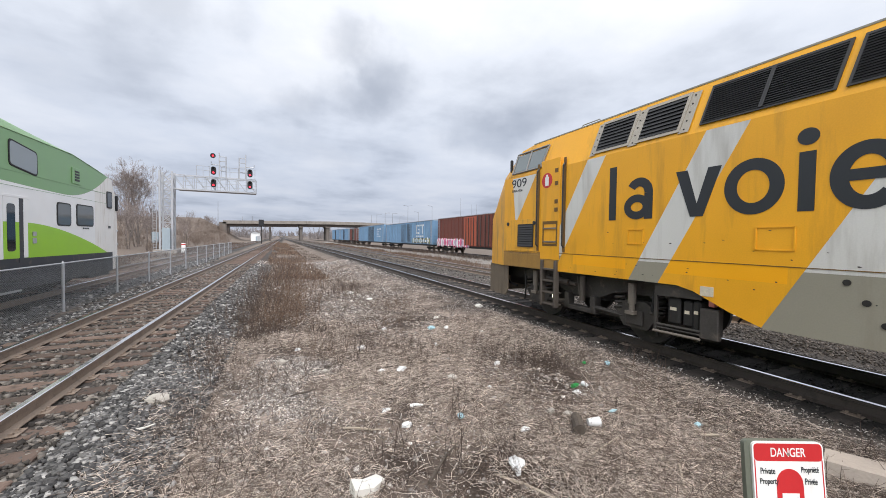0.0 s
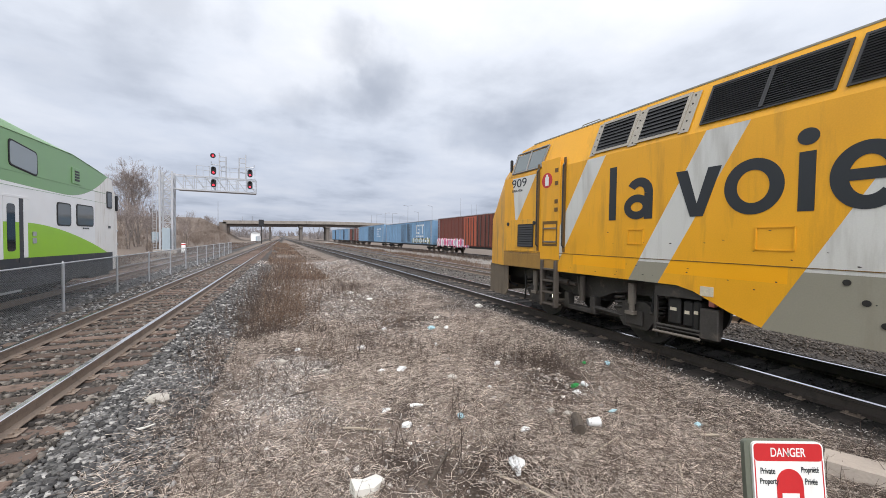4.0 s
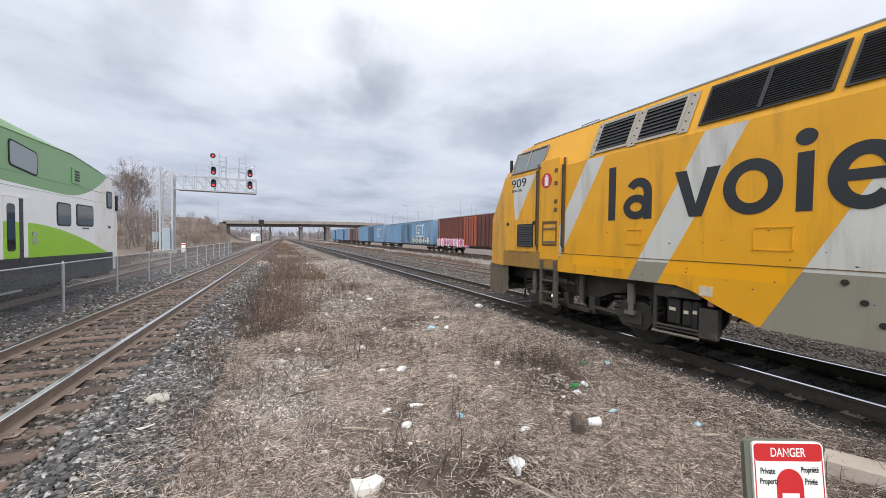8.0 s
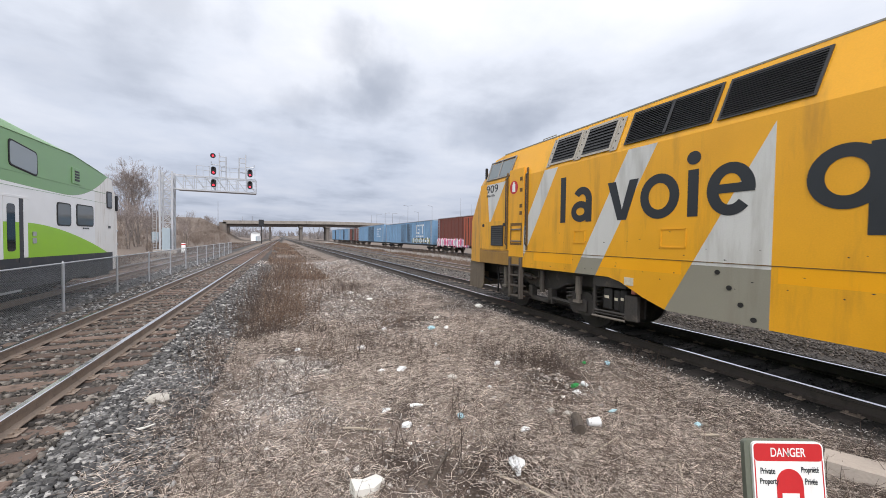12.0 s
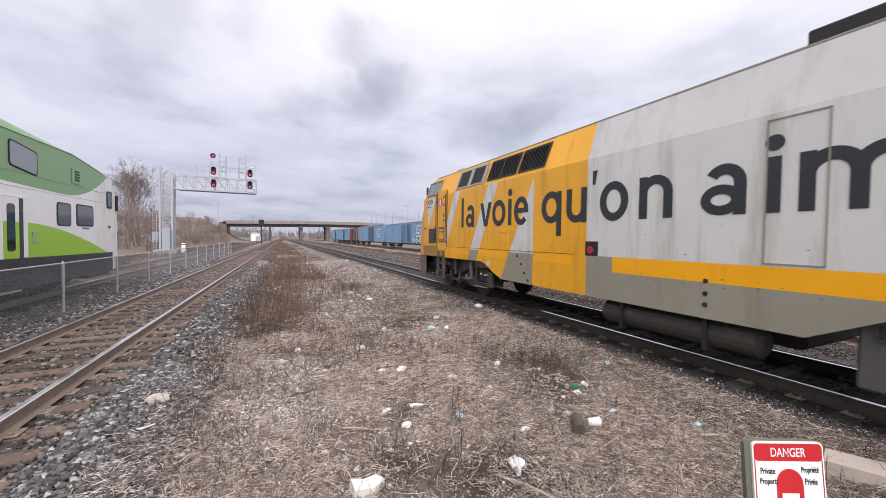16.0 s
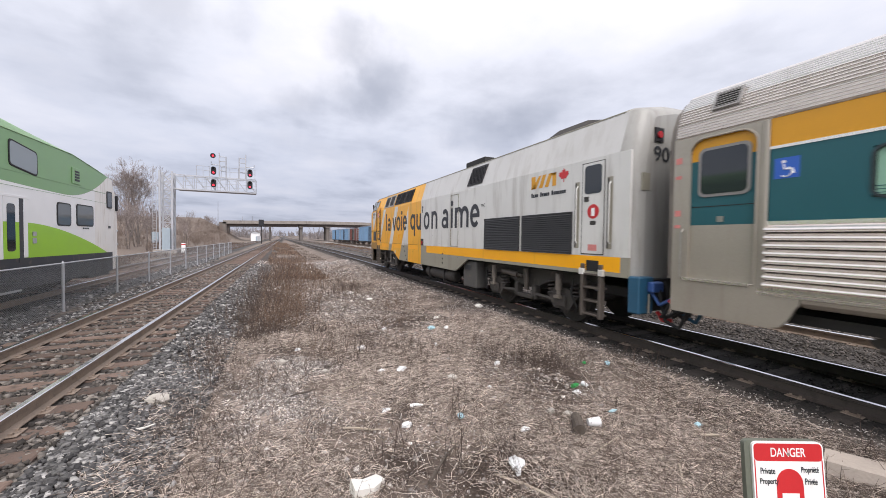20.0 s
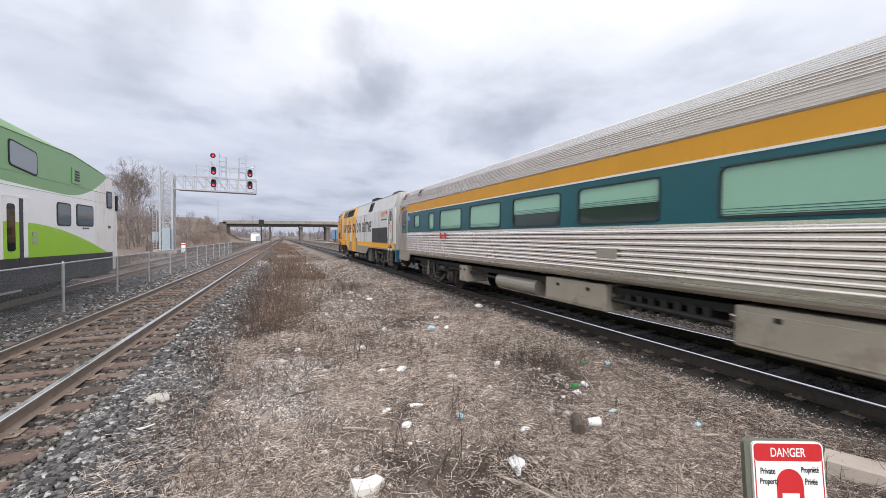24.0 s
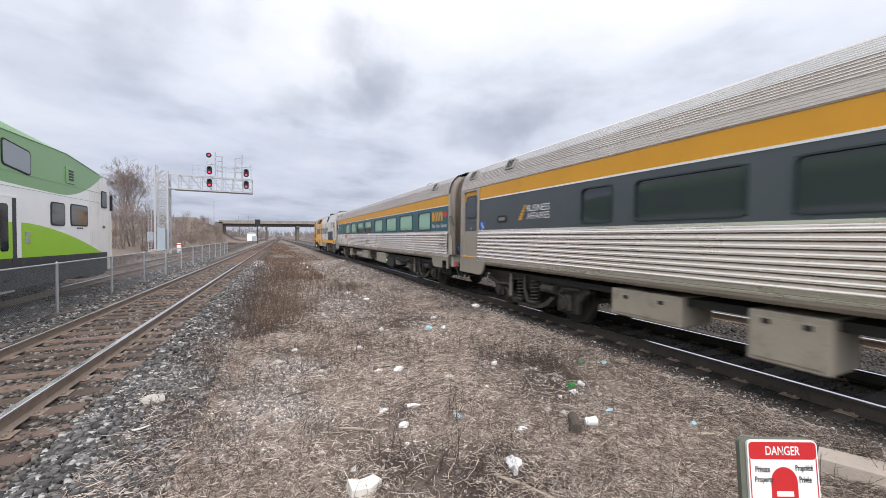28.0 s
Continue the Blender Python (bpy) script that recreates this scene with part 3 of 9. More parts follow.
def build_ballast():
    rng = np.random.default_rng(5)
    spots = [(-5.0, -0.9, 0.6, 30, 52000, 1.9, "track_2"), (-9.6, -5.0, 9, 40, 7000, 1.5, "track_1"), (5.7, 9.4, 1.0, 40, 22000, 1.8, "track_3"), (9.2, 14.0, 3, 45, 8000, 1.6, "track_4"), (-5.0, -0.9, -6, 0.6, 9000, 1.0, "track_2"), (-2.4, -0.9, 0.6, 7, 9000, 1.3, "track_2"), (8.0, 10.6, 0.5, 12, 16000, 1.0, "track_3"), (5.7, 9.4, -6, 1.0, 5000, 1.0, "track_3")]
    for x0, x1, y0, y1, n, pw, tr in spots:
        x, y = scatter(rng, x0, x1, y0, y1, n, pw)
        x = x + track_shift(tr, y)
        d = np.abs(x - TRACKS[tr] - track_shift(tr, y))
        keep = (np.abs(d - 0.7525) > 0.1) & ((d > 1.3) | (rng.uniform(0, 1, n) < 0.42))
        x, y, d = x[keep], y[keep], d[keep]
        s = rng.uniform(0.011, 0.031, len(x)) * (1 + np.maximum(y, 0) / 30) * (0.6 if tr == "track_3" else 1.0)
        z = ground_z(x, y) + s * 0.35
        for sel, mt, label in ((d > 1.32, "ballast_brown" if tr in ("track_3", "track_4") else "ballast", "loose grey crushed-stone ballast along the rails"), (d <= 1.32, "ballast_shade" if tr == "track_3" else "ballast_brown", "brown dusty crushed stone between the ties")):
            tagged(stones("ballast", np.stack([x, y, z], -1)[sel], s[sel], M[mt]), label, "ballast", kind="stuff")


build_ballast()


# ---- the passenger train ----
M["yellow_foot"] = surface("brown_grimed_yellow_paint", (0.36, 0.20, 0.055), 0.55, 0, 0.25, 2.0, 40, 0.1, (0.085, 0.06, 0.042), 0.45, 0.75)
M["pilot"] = surface("grimy_tan_pilot", (0.17, 0.135, 0.095), 0.65, 0, 0.25, 2, 30, 0.2, (0.06, 0.05, 0.042), 0.5, 0.6)
M["damper_pale"] = surface("pale_dusty_damper", (0.19, 0.165, 0.14), 0.55, 0.1, 0.2, 5, 50, 0.1)
M["truck"] = surface("dusty_cast_truck", (0.050, 0.045, 0.041), 0.65, 0, 0.3, 3, 30, 0.3, (0.13, 0.108, 0.088), 0.56)
M["placard_red"] = surface("faded_red_placard", (0.62, 0.22, 0.20), 0.5, 0, 0.2, 12, 60, 0.02)
RUNNING, WHEELS = [], []


def side_plate(bm, poly, x, thick, cuts, paint):
    """A plate in the plane x with a (y, z) outline, cut along lines; paint(y, z) picks each piece's material."""
    f = bm.faces.new([bm.verts.new((x, y, z)) for y, z in poly])
    for (y, z), (dy, dz) in cuts:
        bmesh.ops.bisect_plane(bm, geom=bm.verts[:] + bm.edges[:] + bm.faces[:], plane_co=(x, y, z), plane_no=(0, dz, -dy))
    for f in bm.faces:
        c = f.calc_center_median()
        f.material_index = paint(c.y, c.z)
    r = bmesh.ops.extrude_face_region(bm, geom=bm.faces[:])
    bmesh.ops.translate(bm, verts=[v for v in r["geom"] if isinstance(v, bmesh.types.BMVert)], vec=(thick, 0, 0))


def line(p, q):
    return (p, (q[0] - p[0], q[1] - p[1]))


def left_of(p, q, y, z):
    """Whether (y, z) lies nearer the front than the line from p to q, at its height."""
    t = (z - p[1]) / (q[1] - p[1])
    return y > p[0] + (q[0] - p[0]) * t


def louvre(name, parent, y0, y1, z0, z1, x, tilt_x=0.0, n=12, frame_w=0.05, frame_mat="slat", skew=0.0):
    """A framed louvre on the camera's side of a car: backing, frame and slats."""
    def at(y, z, d):
        return (x + tilt_x * (z - z0) / (z1 - z0) - d, y + skew * (z - z0), z)
    bm = bmesh.new()
    bm.faces.new([bm.verts.new(at(y, z, 0.006)) for y, z in ((y0, z0), (y1, z0), (y1, z1), (y0, z1))])
    vent = part(name, bm, M["black"], parent, "dark louvred air intake")
    bm = bmesh.new()
    for ya, yb, za, zb in ((y0 - frame_w, y0, z0 - frame_w, z1 + frame_w), (y1, y1 + frame_w, z0 - frame_w, z1 + frame_w), (y0, y1, z1, z1 + frame_w), (y0, y1, z0 - frame_w, z0)):
        vs = [bm.verts.new(at(y, z, d)) for y, z in ((ya, za), (yb, za), (yb, zb), (ya, zb)) for d in (0.0, 0.025)]
        for q in ((1, 3, 5, 7), (0, 1, 3, 2), (2, 3, 5, 4), (4, 5, 7, 6), (6, 7, 1, 0)):
            bm.faces.new([vs[i] for i in q])
    part("frame", bm, M[frame_mat], vent)
    for i in range(n):
        z = z0 + (z1 - z0) * (i + 0.5) / n
        h = (z1 - z0) / n * 0.42
        bm = bmesh.new()
        vs = [bm.verts.new(at(y, z + dz, d)) for y in (y0, y1) for dz, d in ((h, 0.012), (-h, 0.035), (-h * 0.7, 0.012))]
        for q in ((0, 1, 4, 3), (1, 2, 5, 4), (0, 2, 1), (3, 4, 5)):
            bm.faces.new([vs[k] for k in q])
        part("slat", bm, M["slat"], vent)
    return vent


def wheelset(parent, y, radius, reach):
    bm = bmesh.new()
    for s in (-1, 1):
        tube(bm, (s * 0.70, 0, 0), (s * 0.725, 0, 0), radius + 0.028, 28)
        tube(bm, (s * 0.725, 0, 0), (s * 0.84, 0, 0), radius, 28)
        tube(bm, (s * 0.84, 0, 0), (s * 0.855, 0, 0), radius * 0.80, 24)
        tube(bm, (s * 0.855, 0, 0), (s * reach, 0, 0), 0.11, 14)
        for a in range(0, 360, 60):
            c, d = math.cos(radians(a)) * 0.07, math.sin(radians(a)) * 0.07
            tube(bm, (s * reach, c, d), (s * (reach + 0.015), c, d), 0.014, 6)
    tube(bm, (-0.7, 0, 0), (0.7, 0, 0), 0.09, 12)
    w = part("wheelset", bm, [M["under"]], parent, "pair of dark steel wheels on an axle")
    WHEELS.append((w, y, radius, radius))
    return w


def coil_spring(bm, x, y, z0, z1, r, turns=4, wire=0.022):
    """One swept wire."""
    n, k = turns * 10, 5
    rings = []
    for i in range(n + 1):
        a = 2 * math.pi * i / 10
        c, d = math.cos(a), math.sin(a)
        z = z0 + (z1 - z0) * i / n
        rings.append([(x + c * (r + wire * math.cos(t)), y + d * (r + wire * math.cos(t)), z + wire * math.sin(t)) for t in [2 * math.pi * j / k for j in range(k)]])
    loft(bm, rings)


def loco_truck(loco, yc):
    bm = bmesh.new()
    for s in (-1, 1):
        # cast side frame, deepest in the middle
        poly = [(-2.05, 1.0), (-1.7, 1.13), (1.7, 1.13), (2.05, 1.0), (1.95, 0.90), (0.85, 0.88), (0.40, 0.68), (-0.40, 0.68), (-0.85, 0.88), (-1.95, 0.90)]
        prism(bm, [(yc + y, z) for y, z in poly], "x", s * 1.0, s * 1.14)
    box(bm, -1.0, 1.0, yc - 0.45, yc + 0.45, 0.62, 1.0, 0.02)
    truck = part("truck", bm, M["truck"], loco, "greasy grey cast-steel bogie frame")
    for s in (-1, 1):
        bm = bmesh.new()
        box(bm, s * 1.06, s * 1.24, yc - 0.42, yc + 0.42, 0.36, 0.46, 0.015)
        for dy in (-0.36, 0.36):
            box(bm, s * 1.06, s * 1.24, yc + dy - 0.07, yc + dy + 0.07, 0.36, 0.72, 0.015)
        part("traction_bracket", bm, M["truck"], truck)
        for dy in (-1.33, 1.33):
            e = 1 if dy > 0 else -1
            bm = bmesh.new()
            c = yc + dy
            prism(bm, [(c - 0.46, 0.60), (c - 0.20, 0.78), (c + 0.20, 0.78), (c + 0.46, 0.60), (c + 0.40, 0.54), (c + 0.24, 0.30), (c - 0.24, 0.30), (c - 0.40, 0.54)], "x", s * 1.04, s * 1.22)
            box(bm, s * 1.22, s * 1.27, c - 0.17, c + 0.17, 0.36, 0.62, 0.015)
            part("axle_box", bm, M["truck"], truck)
            for k in (-0.36, 0.36):
                bm = bmesh.new()
                coil_spring(bm, s * 1.13, c + k, 0.58, 0.94, 0.11, 4, 0.026)
                part("coil_spring", bm, M["truck"], truck)
            bm = bmesh.new()
            tube(bm, (s * 1.29, c + 0.02, 0.74), (s * 1.29, c + 0.02, 1.10), 0.07, 12)
            tube(bm, (s * 1.29, c + 0.02, 0.58), (s * 1.29, c + 0.02, 0.76), 0.05, 10)
            box(bm, s * 1.2, s * 1.36, c - 0.07, c + 0.11, 0.55, 0.61)
            part("damper", bm, M["damper_pale"], truck, "dusty tubular shock absorber")
            bm = bmesh.new()
            tube(bm, (s * 1.18, yc + e * 0.40, 0.50), (s * 1.18, c - e * 0.25, 0.47), 0.045, 8)
            tube(bm, (s * 1.12, yc + e * 0.40, 0.42), (s * 1.12, c - e * 0.25, 0.42), 0.03, 8)
            part("traction_rod", bm, M["truck"], truck)
        bm = bmesh.new()
        tube(bm, (s * 1.24, yc + 0.95, 0.98), (s * 1.26, yc + 0.25, 0.93), 0.075, 12)
        tube(bm, (s * 1.24, yc + 0.25, 0.93), (s * 1.26, yc + 0.05, 0.92), 0.04, 8)
        part("yaw_damper", bm, M["damper"], truck)
        bm = bmesh.new()
        tube(bm, (s * 1.26, yc - 0.12, 0.60), (s * 1.26, yc - 0.12, 1.12), 0.06, 12)
        bars(bm, [(s * 1.24, yc + 0.04, 1.1), (s * 1.25, yc - 0.02, 0.75), (s * 1.24, yc - 0.14, 0.60)], 0.02, 6)
        part("swing_hanger", bm, M["damper"], truck)
        bm = bmesh.new()
        bars(bm, [(s * 1.3, yc - 1.75, 1.05), (s * 1.30, yc - 1.70, 0.70), (s * 1.24, yc - 1.82, 0.42), (s * 1.2, yc - 1.74, 0.28)], 0.022, 6)
        part("air_hose", bm, M["rubber"], truck)
        bm = bmesh.new()
        bars(bm, [(s * 1.3, yc + 1.75, 1.05), (s * 1.30, yc + 1.72, 0.62), (s * 1.22, yc + 1.86, 0.34)], 0.022, 6)
        part("air_hose", bm, M["rubber"], truck)
        for e in (-1, 1):
            bm = bmesh.new()
            prism(bm, [(yc + e * 0.70, 0.30), (yc + e * 0.84, 0.30), (yc + e * 0.86, 0.72), (yc + e * 0.74, 0.74)], "x", s * 0.74, s * 0.95)
            part("brake_shoe", bm, M["under_dark"], truck)
    for dy in (-1.33, 1.33):
        wheelset(truck, yc + dy, 0.50, 1.0)
    return truck


M["jumper_blue"] = surface("blue_cable_rubber", (0.03, 0.10, 0.26), 0.5, 0, 0.15, 6, 60, 0.05)
M["cream_tag"] = surface("dirty_cream_tag", (0.62, 0.56, 0.44), 0.6, 0, 0.15, 20, 80, 0.02)
M["boxdark"] = surface("dark_grey_box_paint", (0.085, 0.082, 0.078), 0.6, 0, 0.15, 2, 40, 0.08, DUST, 0.60)
M["damper"] = surface("dusty_damper", (0.10, 0.085, 0.073), 0.55, 0.2, 0.2, 5, 50, 0.1)


def stroke_arc(bm, cu, cv, ru, rv, t, a0, a1, depth, n=28):
    """Part of an oval ring of even width, from angle a0 to a1 in degrees."""
    loops = []
    for i in range(n + 1):
        a = radians(a0 + (a1 - a0) * i / n)
        c, s = math.cos(a), math.sin(a)
        loops.append([bm.verts.new((cu + (ru - d) * c, cv + (rv - d) * s, w)) for d, w in ((0, 0), (0, depth), (t, depth), (t, 0))])
    for p, q in zip(loops, loops[1:]):
        for k in range(4):
            bm.faces.new((p[k], q[k], q[(k + 1) % 4], p[(k + 1) % 4]))
    if abs(a1 - a0) < 360:
        bm.faces.new(loops[0])
        bm.faces.new(loops[-1][::-1])


def stroke_bar(bm, poly, depth):
    vs = [[bm.verts.new((u, v, w)) for u, v in poly] for w in (0.0, depth)]
    n = len(poly)
    bm.faces.new(vs[1])
    for k in range(n):
        bm.faces.new((vs[0][k], vs[0][(k + 1) % n], vs[1][(k + 1) % n], vs[1][k]))


def sans_letter(ch, w, h):
    """A plain geometric small letter, w wide and h high with all its height, of one stroke width."""
    bm = bmesh.new()
    t, d = 0.148, 0.004
    def post(u, v0, v1, k=0):
        stroke_bar(bm, [(u, v0), (u + t, v0), (u + t, v1), (u, v1)], d + 0.001 * k)
    if ch == "l":
        post(0, 0, h)
    elif ch == "i":
        post(w / 2 - t / 2, 0, 0.69)
        stroke_arc(bm, w / 2, h - 0.03, 0.098, 0.098, 0.097, 0, 360, d, 24)
    elif ch == "o":
        stroke_arc(bm, w / 2, h / 2, w / 2, h / 2, t, 0, 360, d, 44)
    elif ch == "e":
        stroke_arc(bm, w / 2, h / 2, w / 2, h / 2, t, -3, 318, d, 44)
        stroke_bar(bm, [(t * 0.8, h * 0.43), (w - 0.006, h * 0.43), (w - 0.006, h * 0.60), (t * 0.8, h * 0.60)], d + 0.001)
    elif ch == "a":
        b = h * 0.60
        post(w - t, 0, h * 0.62)
        stroke_arc(bm, w / 2 + 0.02, h - w * 0.48, w / 2 - 0.02, w * 0.48, t, -4, 148, d + 0.001, 24)
        stroke_arc(bm, (w - t * 0.3) / 2, b / 2, (w - t * 0.3) / 2, b / 2, t * 0.88, 0, 360, d + 0.002, 36)
    elif ch == "v":
        g = t * 1.16
        stroke_bar(bm, [(0, h), (w / 2 - g * 0.52, 0), (w / 2 + g * 0.30, 0), (g, h)], d)
        stroke_bar(bm, [(w, h), (w - g, h), (w / 2 - g * 0.30, 0), (w / 2 + g * 0.52, 0)], d + 0.001)
    elif ch == "q":
        r = 0.71
        post(w - t, 0, h - 0.02)
        stroke_arc(bm, w / 2, h - r / 2, w / 2, r / 2, t, 0, 360, d + 0.001, 44)
    elif ch == "u":
        post(w - t, 0, h)
        post(0, w * 0.5, h)
        stroke_arc(bm, w / 2, w * 0.5, w / 2, w * 0.5, t, 180, 360, d + 0.001, 24)
    elif ch == "n":
        post(0, 0, h - 0.01)
        post(w - t, 0, h - w * 0.5)
        stroke_arc(bm, w / 2, h - w * 0.5, w / 2, w * 0.5, t, 0, 180, d + 0.001, 24)
    elif ch == "m":
        g = (w + t) / 2
        post(0, 0, h - 0.01)
        for k in (0, 1):
            o = k * (g - t)
            post(o + g - t, 0, h - g * 0.5, k)
            stroke_arc(bm, o + g / 2, h - g * 0.5, g / 2, g * 0.5, t, 0, 180, d + 0.002 + 0.001 * k, 24)
    else:
        stroke_bar(bm, [(0.02, 0), (w * 0.6, 0.0), (w, h), (w * 0.15, h)], d)
    return bm


def letters(parent, x, z, rows, cap, mat, base=0.0):
    """Single letters, each given its two ends along the side and its foot and head."""
    for ch, ya, yb, za, zb in rows:
        if len(ch) > 1:
            lettering("lettering", ch, zb - za, mat, parent, on_side(x, ya, za), width=ya - yb, bold=-0.012)
            continue
        ob = part("lettering", sans_letter(ch, ya - yb, zb - za), mat, parent)
        ob.matrix_basis = on_side(x, ya, za)


def maple_leaf(parent, x, y, z, size, mat):
    half = [(0, 1.0), (0.12, 0.72), (0.28, 0.80), (0.22, 0.42), (0.45, 0.62), (0.52, 0.48), (0.85, 0.52), (0.74, 0.26), (0.9, 0.16), (0.45, -0.22), (0.5, -0.38), (0.06, -0.30), (0.06, -0.75)]
    pts = half + [(-u, v) for u, v in half[::-1] if u > 0]
    bm = bmesh.new()
    prism(bm, [(y - u * size / 2, z + v * size / 2) for u, v in pts], "x", x, x - 0.004)
    return part("leaf_emblem", bm, mat, parent, "red maple leaf emblem")


def slant_mark(parent, x, y, z, w, h, mat):
    """The operator's mark, drawn as plain slanted bars."""
    bm = bmesh.new()
    k = h * 0.45
    for a, b in ((0.0, 0.17), (0.32, 0.46), (0.56, 0.70), (0.86, 1.0)):
        prism(bm, [(y - w * a, z), (y - w * b, z), (y - w * b - k * (0 if a > 0.8 or a == 0 else 1), z + h), (y - w * a - k * (0 if a > 0.8 or a == 0 else 1), z + h)], "x", x, x - 0.004)
    prism(bm, [(y - w * 0.02, z), (y - w * 0.2, z), (y - w * 0.42, z + h), (y - w * 0.33, z + h)], "x", x, x - 0.004)
    prism(bm, [(y - w * 0.8, z + h * 0.82), (y - w, z + h * 0.82), (y - w, z + h), (y - w * 0.8, z + h)], "x", x, x - 0.004)
    part("slanted_emblem", bm, mat, parent, "slanted yellow company emblem")


def text_bar(parent, x, y, z, w, h, mat, name="text_bar"):
    bm = bmesh.new()
    n = max(3, int(w / (h * 0.62)))
    rng = random.Random(int(w * 100))
    ww = w / n
    for i in range(n):
        if i in (n // 4, n // 2 + 1) and n > 8:
            continue
        box(bm, x - 0.003, x, y - ww * i, y - ww * (i + rng.uniform(0.76, 0.86)), z, z + h * (1.0 if i in (0, n // 4 + 1, n // 2 + 2) else 0.72))
    return tagged_stuff(part(name, bm, mat, parent))


def tagged_stuff(ob):
    tagged(ob, kind="stuff")
    return ob


def build_locomotive():
    loco = thing("diesel_locomotive", "yellow and grey diesel locomotive with dark lettering and grimy nose", "locomotive")
    MID = 9.40
    Y = lambda y: y - MID
    W = 1.50
    paints = [M["yellow"], M["grey"], M["grey_low"], M["yellow_low"], M["yellow_foot"]]
    S2a, S2b = ((15.84, 3.48), (16.75, 1.90)), ((15.43, 3.45), (16.45, 1.68))
    S3a, S3b = ((13.70, 3.42), (14.84, 1.27)), ((13.15, 3.45), (14.34, 1.20))
    S4 = ((11.62, 3.36), (12.95, 0.80))
    SPLIT = 9.97

    def paint(y, z):
        y = y + MID
        if y > 16.9 and z < 1.56:
            return 4
        if y > SPLIT:
            g = (left_of(*S2b, y, z) and not left_of(*S2a, y, z) and y < 16.9) or (left_of(*S3b, y, z) and not left_of(*S3a, y, z)) or (11.62 < y and not left_of(*S4, y, z))
            if g:
                return 1 if z > 1.52 else 2
            return 3 if 1.36 < z < 1.56 and (12.72 < y < 14.25 or 14.95 < y < 16.2 or 10.35 < y < 11.55) else 0
        if z > 1.56:
            return 1
        if z > 1.28 and 0.16 < y < 9.35:
            return 3
        return 1 if z > 1.62 else 2

    outline = [(0.0, 1.20), (5.83, 1.20), (6.68, 0.76), (12.93, 0.77), (13.33, 0.91), (13.80, 1.13), (14.05, 1.19), (18.72, 1.16), (18.72, 3.45), (0.0, 3.45)]
    for s in (-1, 1):
        bm = bmesh.new()
        cuts = [line(*S2a), line(*S2b), line(*S3a), line(*S3b), line(*S4), ((11.62, 2), (0, 1)), ((SPLIT, 2), (0, 1)), ((9.35, 2), (0, 1)), ((0.16, 2), (0, 1)), ((10.35, 2), (0, 1)), ((11.55, 2), (0, 1)), ((12.72, 2), (0, 1)), ((14.25, 2), (0, 1)), ((14.95, 2), (0, 1)), ((16.2, 2), (0, 1)), ((16.9, 2), (0, 1)),
                ((0, 1.52), (1, 0)), ((0, 1.36), (1, 0)), ((0, 1.56), (1, 0)), ((0, 1.28), (1, 0)), ((0, 1.62), (1, 0))]
        side_plate(bm, [(Y(y), z) for y, z in outline], s * W, -s * 0.06, [((Y(p[0]), p[1]), d) for p, d in cuts], paint)
        part("side_wall", bm, paints, loco)
        # the crease is a thin strip in the shade colour
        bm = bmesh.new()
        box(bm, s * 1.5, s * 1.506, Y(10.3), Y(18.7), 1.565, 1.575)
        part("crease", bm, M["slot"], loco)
    # shoulders and roof
    bm = bmesh.new()
    half = [(1.50, 3.45), (1.27, 4.21), (1.18, 4.27), (0.6, 4.38)]
    ring = [(-x, z) for x, z in half] + [(0, 4.41)] + half_rev(half)
    ys = [0.22, SPLIT, 17.75]
    loft(bm, [[(x, Y(y), z) for x, z in ring] for y in ys], closed=False, caps=False)
    for f in bm.faces:
        c = f.calc_center_median()
        f.material_index = (1 if c.z < 4.2 else 2) if c.y + MID < SPLIT else (0 if c.z < 4.2 else 2)
    part("roof_shell", bm, [M["yellow"], M["grey_top"], M["grey_low"]], loco)
    bm = bmesh.new()
    for s in (-1, 1):
        box(bm, s * 1.262, s * 1.278, Y(0.3), Y(17.8), 4.205, 4.228)
    part("gutter", bm, M["grey_low"], loco)
    # rounded rear end; its grey holds soot and the shade of the gap
    bm = bmesh.new()
    full = [(-1.5, 1.2)] + ring + [(1.5, 1.2)]
    rear = []
    for y, k, dz in ((0.22, 1.0, 0.0), (0.14, 0.994, 0.012), (0.06, 0.978, 0.035), (-0.01, 0.948, 0.075), (-0.06, 0.90, 0.13), (-0.10, 0.82, 0.2)):
        rear.append([(x * k, Y(y), z - (dz if z > 3.3 else 0)) for x, z in full])
    loft(bm, rear, closed=False, caps=False)
    bm.faces.new([bm.verts.new(p) for p in rear[-1]])
    end = part("rear_end", bm, M["grey_rear"], loco, "sooty grey rounded rear end, darkened for its shade")
    for f in end.data.polygons:
        f.use_smooth = len(f.vertices) == 4
    for xa, xb in ((-1.50, -1.12), (1.12, 1.50)):
        bm = bmesh.new()
        box(bm, xa, xb, Y(-0.22), Y(0.0), 0.60, 1.24, 0.02)
        part("rear_buffer_post", bm, M["blue_paint"], loco, "dark blue buffer post")
    bm = bmesh.new()
    box(bm, -1.32, -1.14, Y(-0.11), Y(-0.07), 2.75, 3.05)
    part("rear_panel", bm, M["grey_low"], loco)
    lettering("lettering", "909", 0.26, M["charcoal"], loco, Matrix.Translation((-1.06, Y(-0.115), 3.28)) @ Matrix.Rotation(radians(90), 4, "X"), width=0.62)
    bm = bmesh.new()
    box(bm, -1.05, -0.83, Y(-0.13), Y(-0.06), 3.62, 3.86)
    lamp = part("marker_box", bm, M["black"], loco)
    bm = bmesh.new()
    tube(bm, (-0.94, Y(-0.13), 3.74), (-0.94, Y(-0.15), 3.74), 0.06, 14)
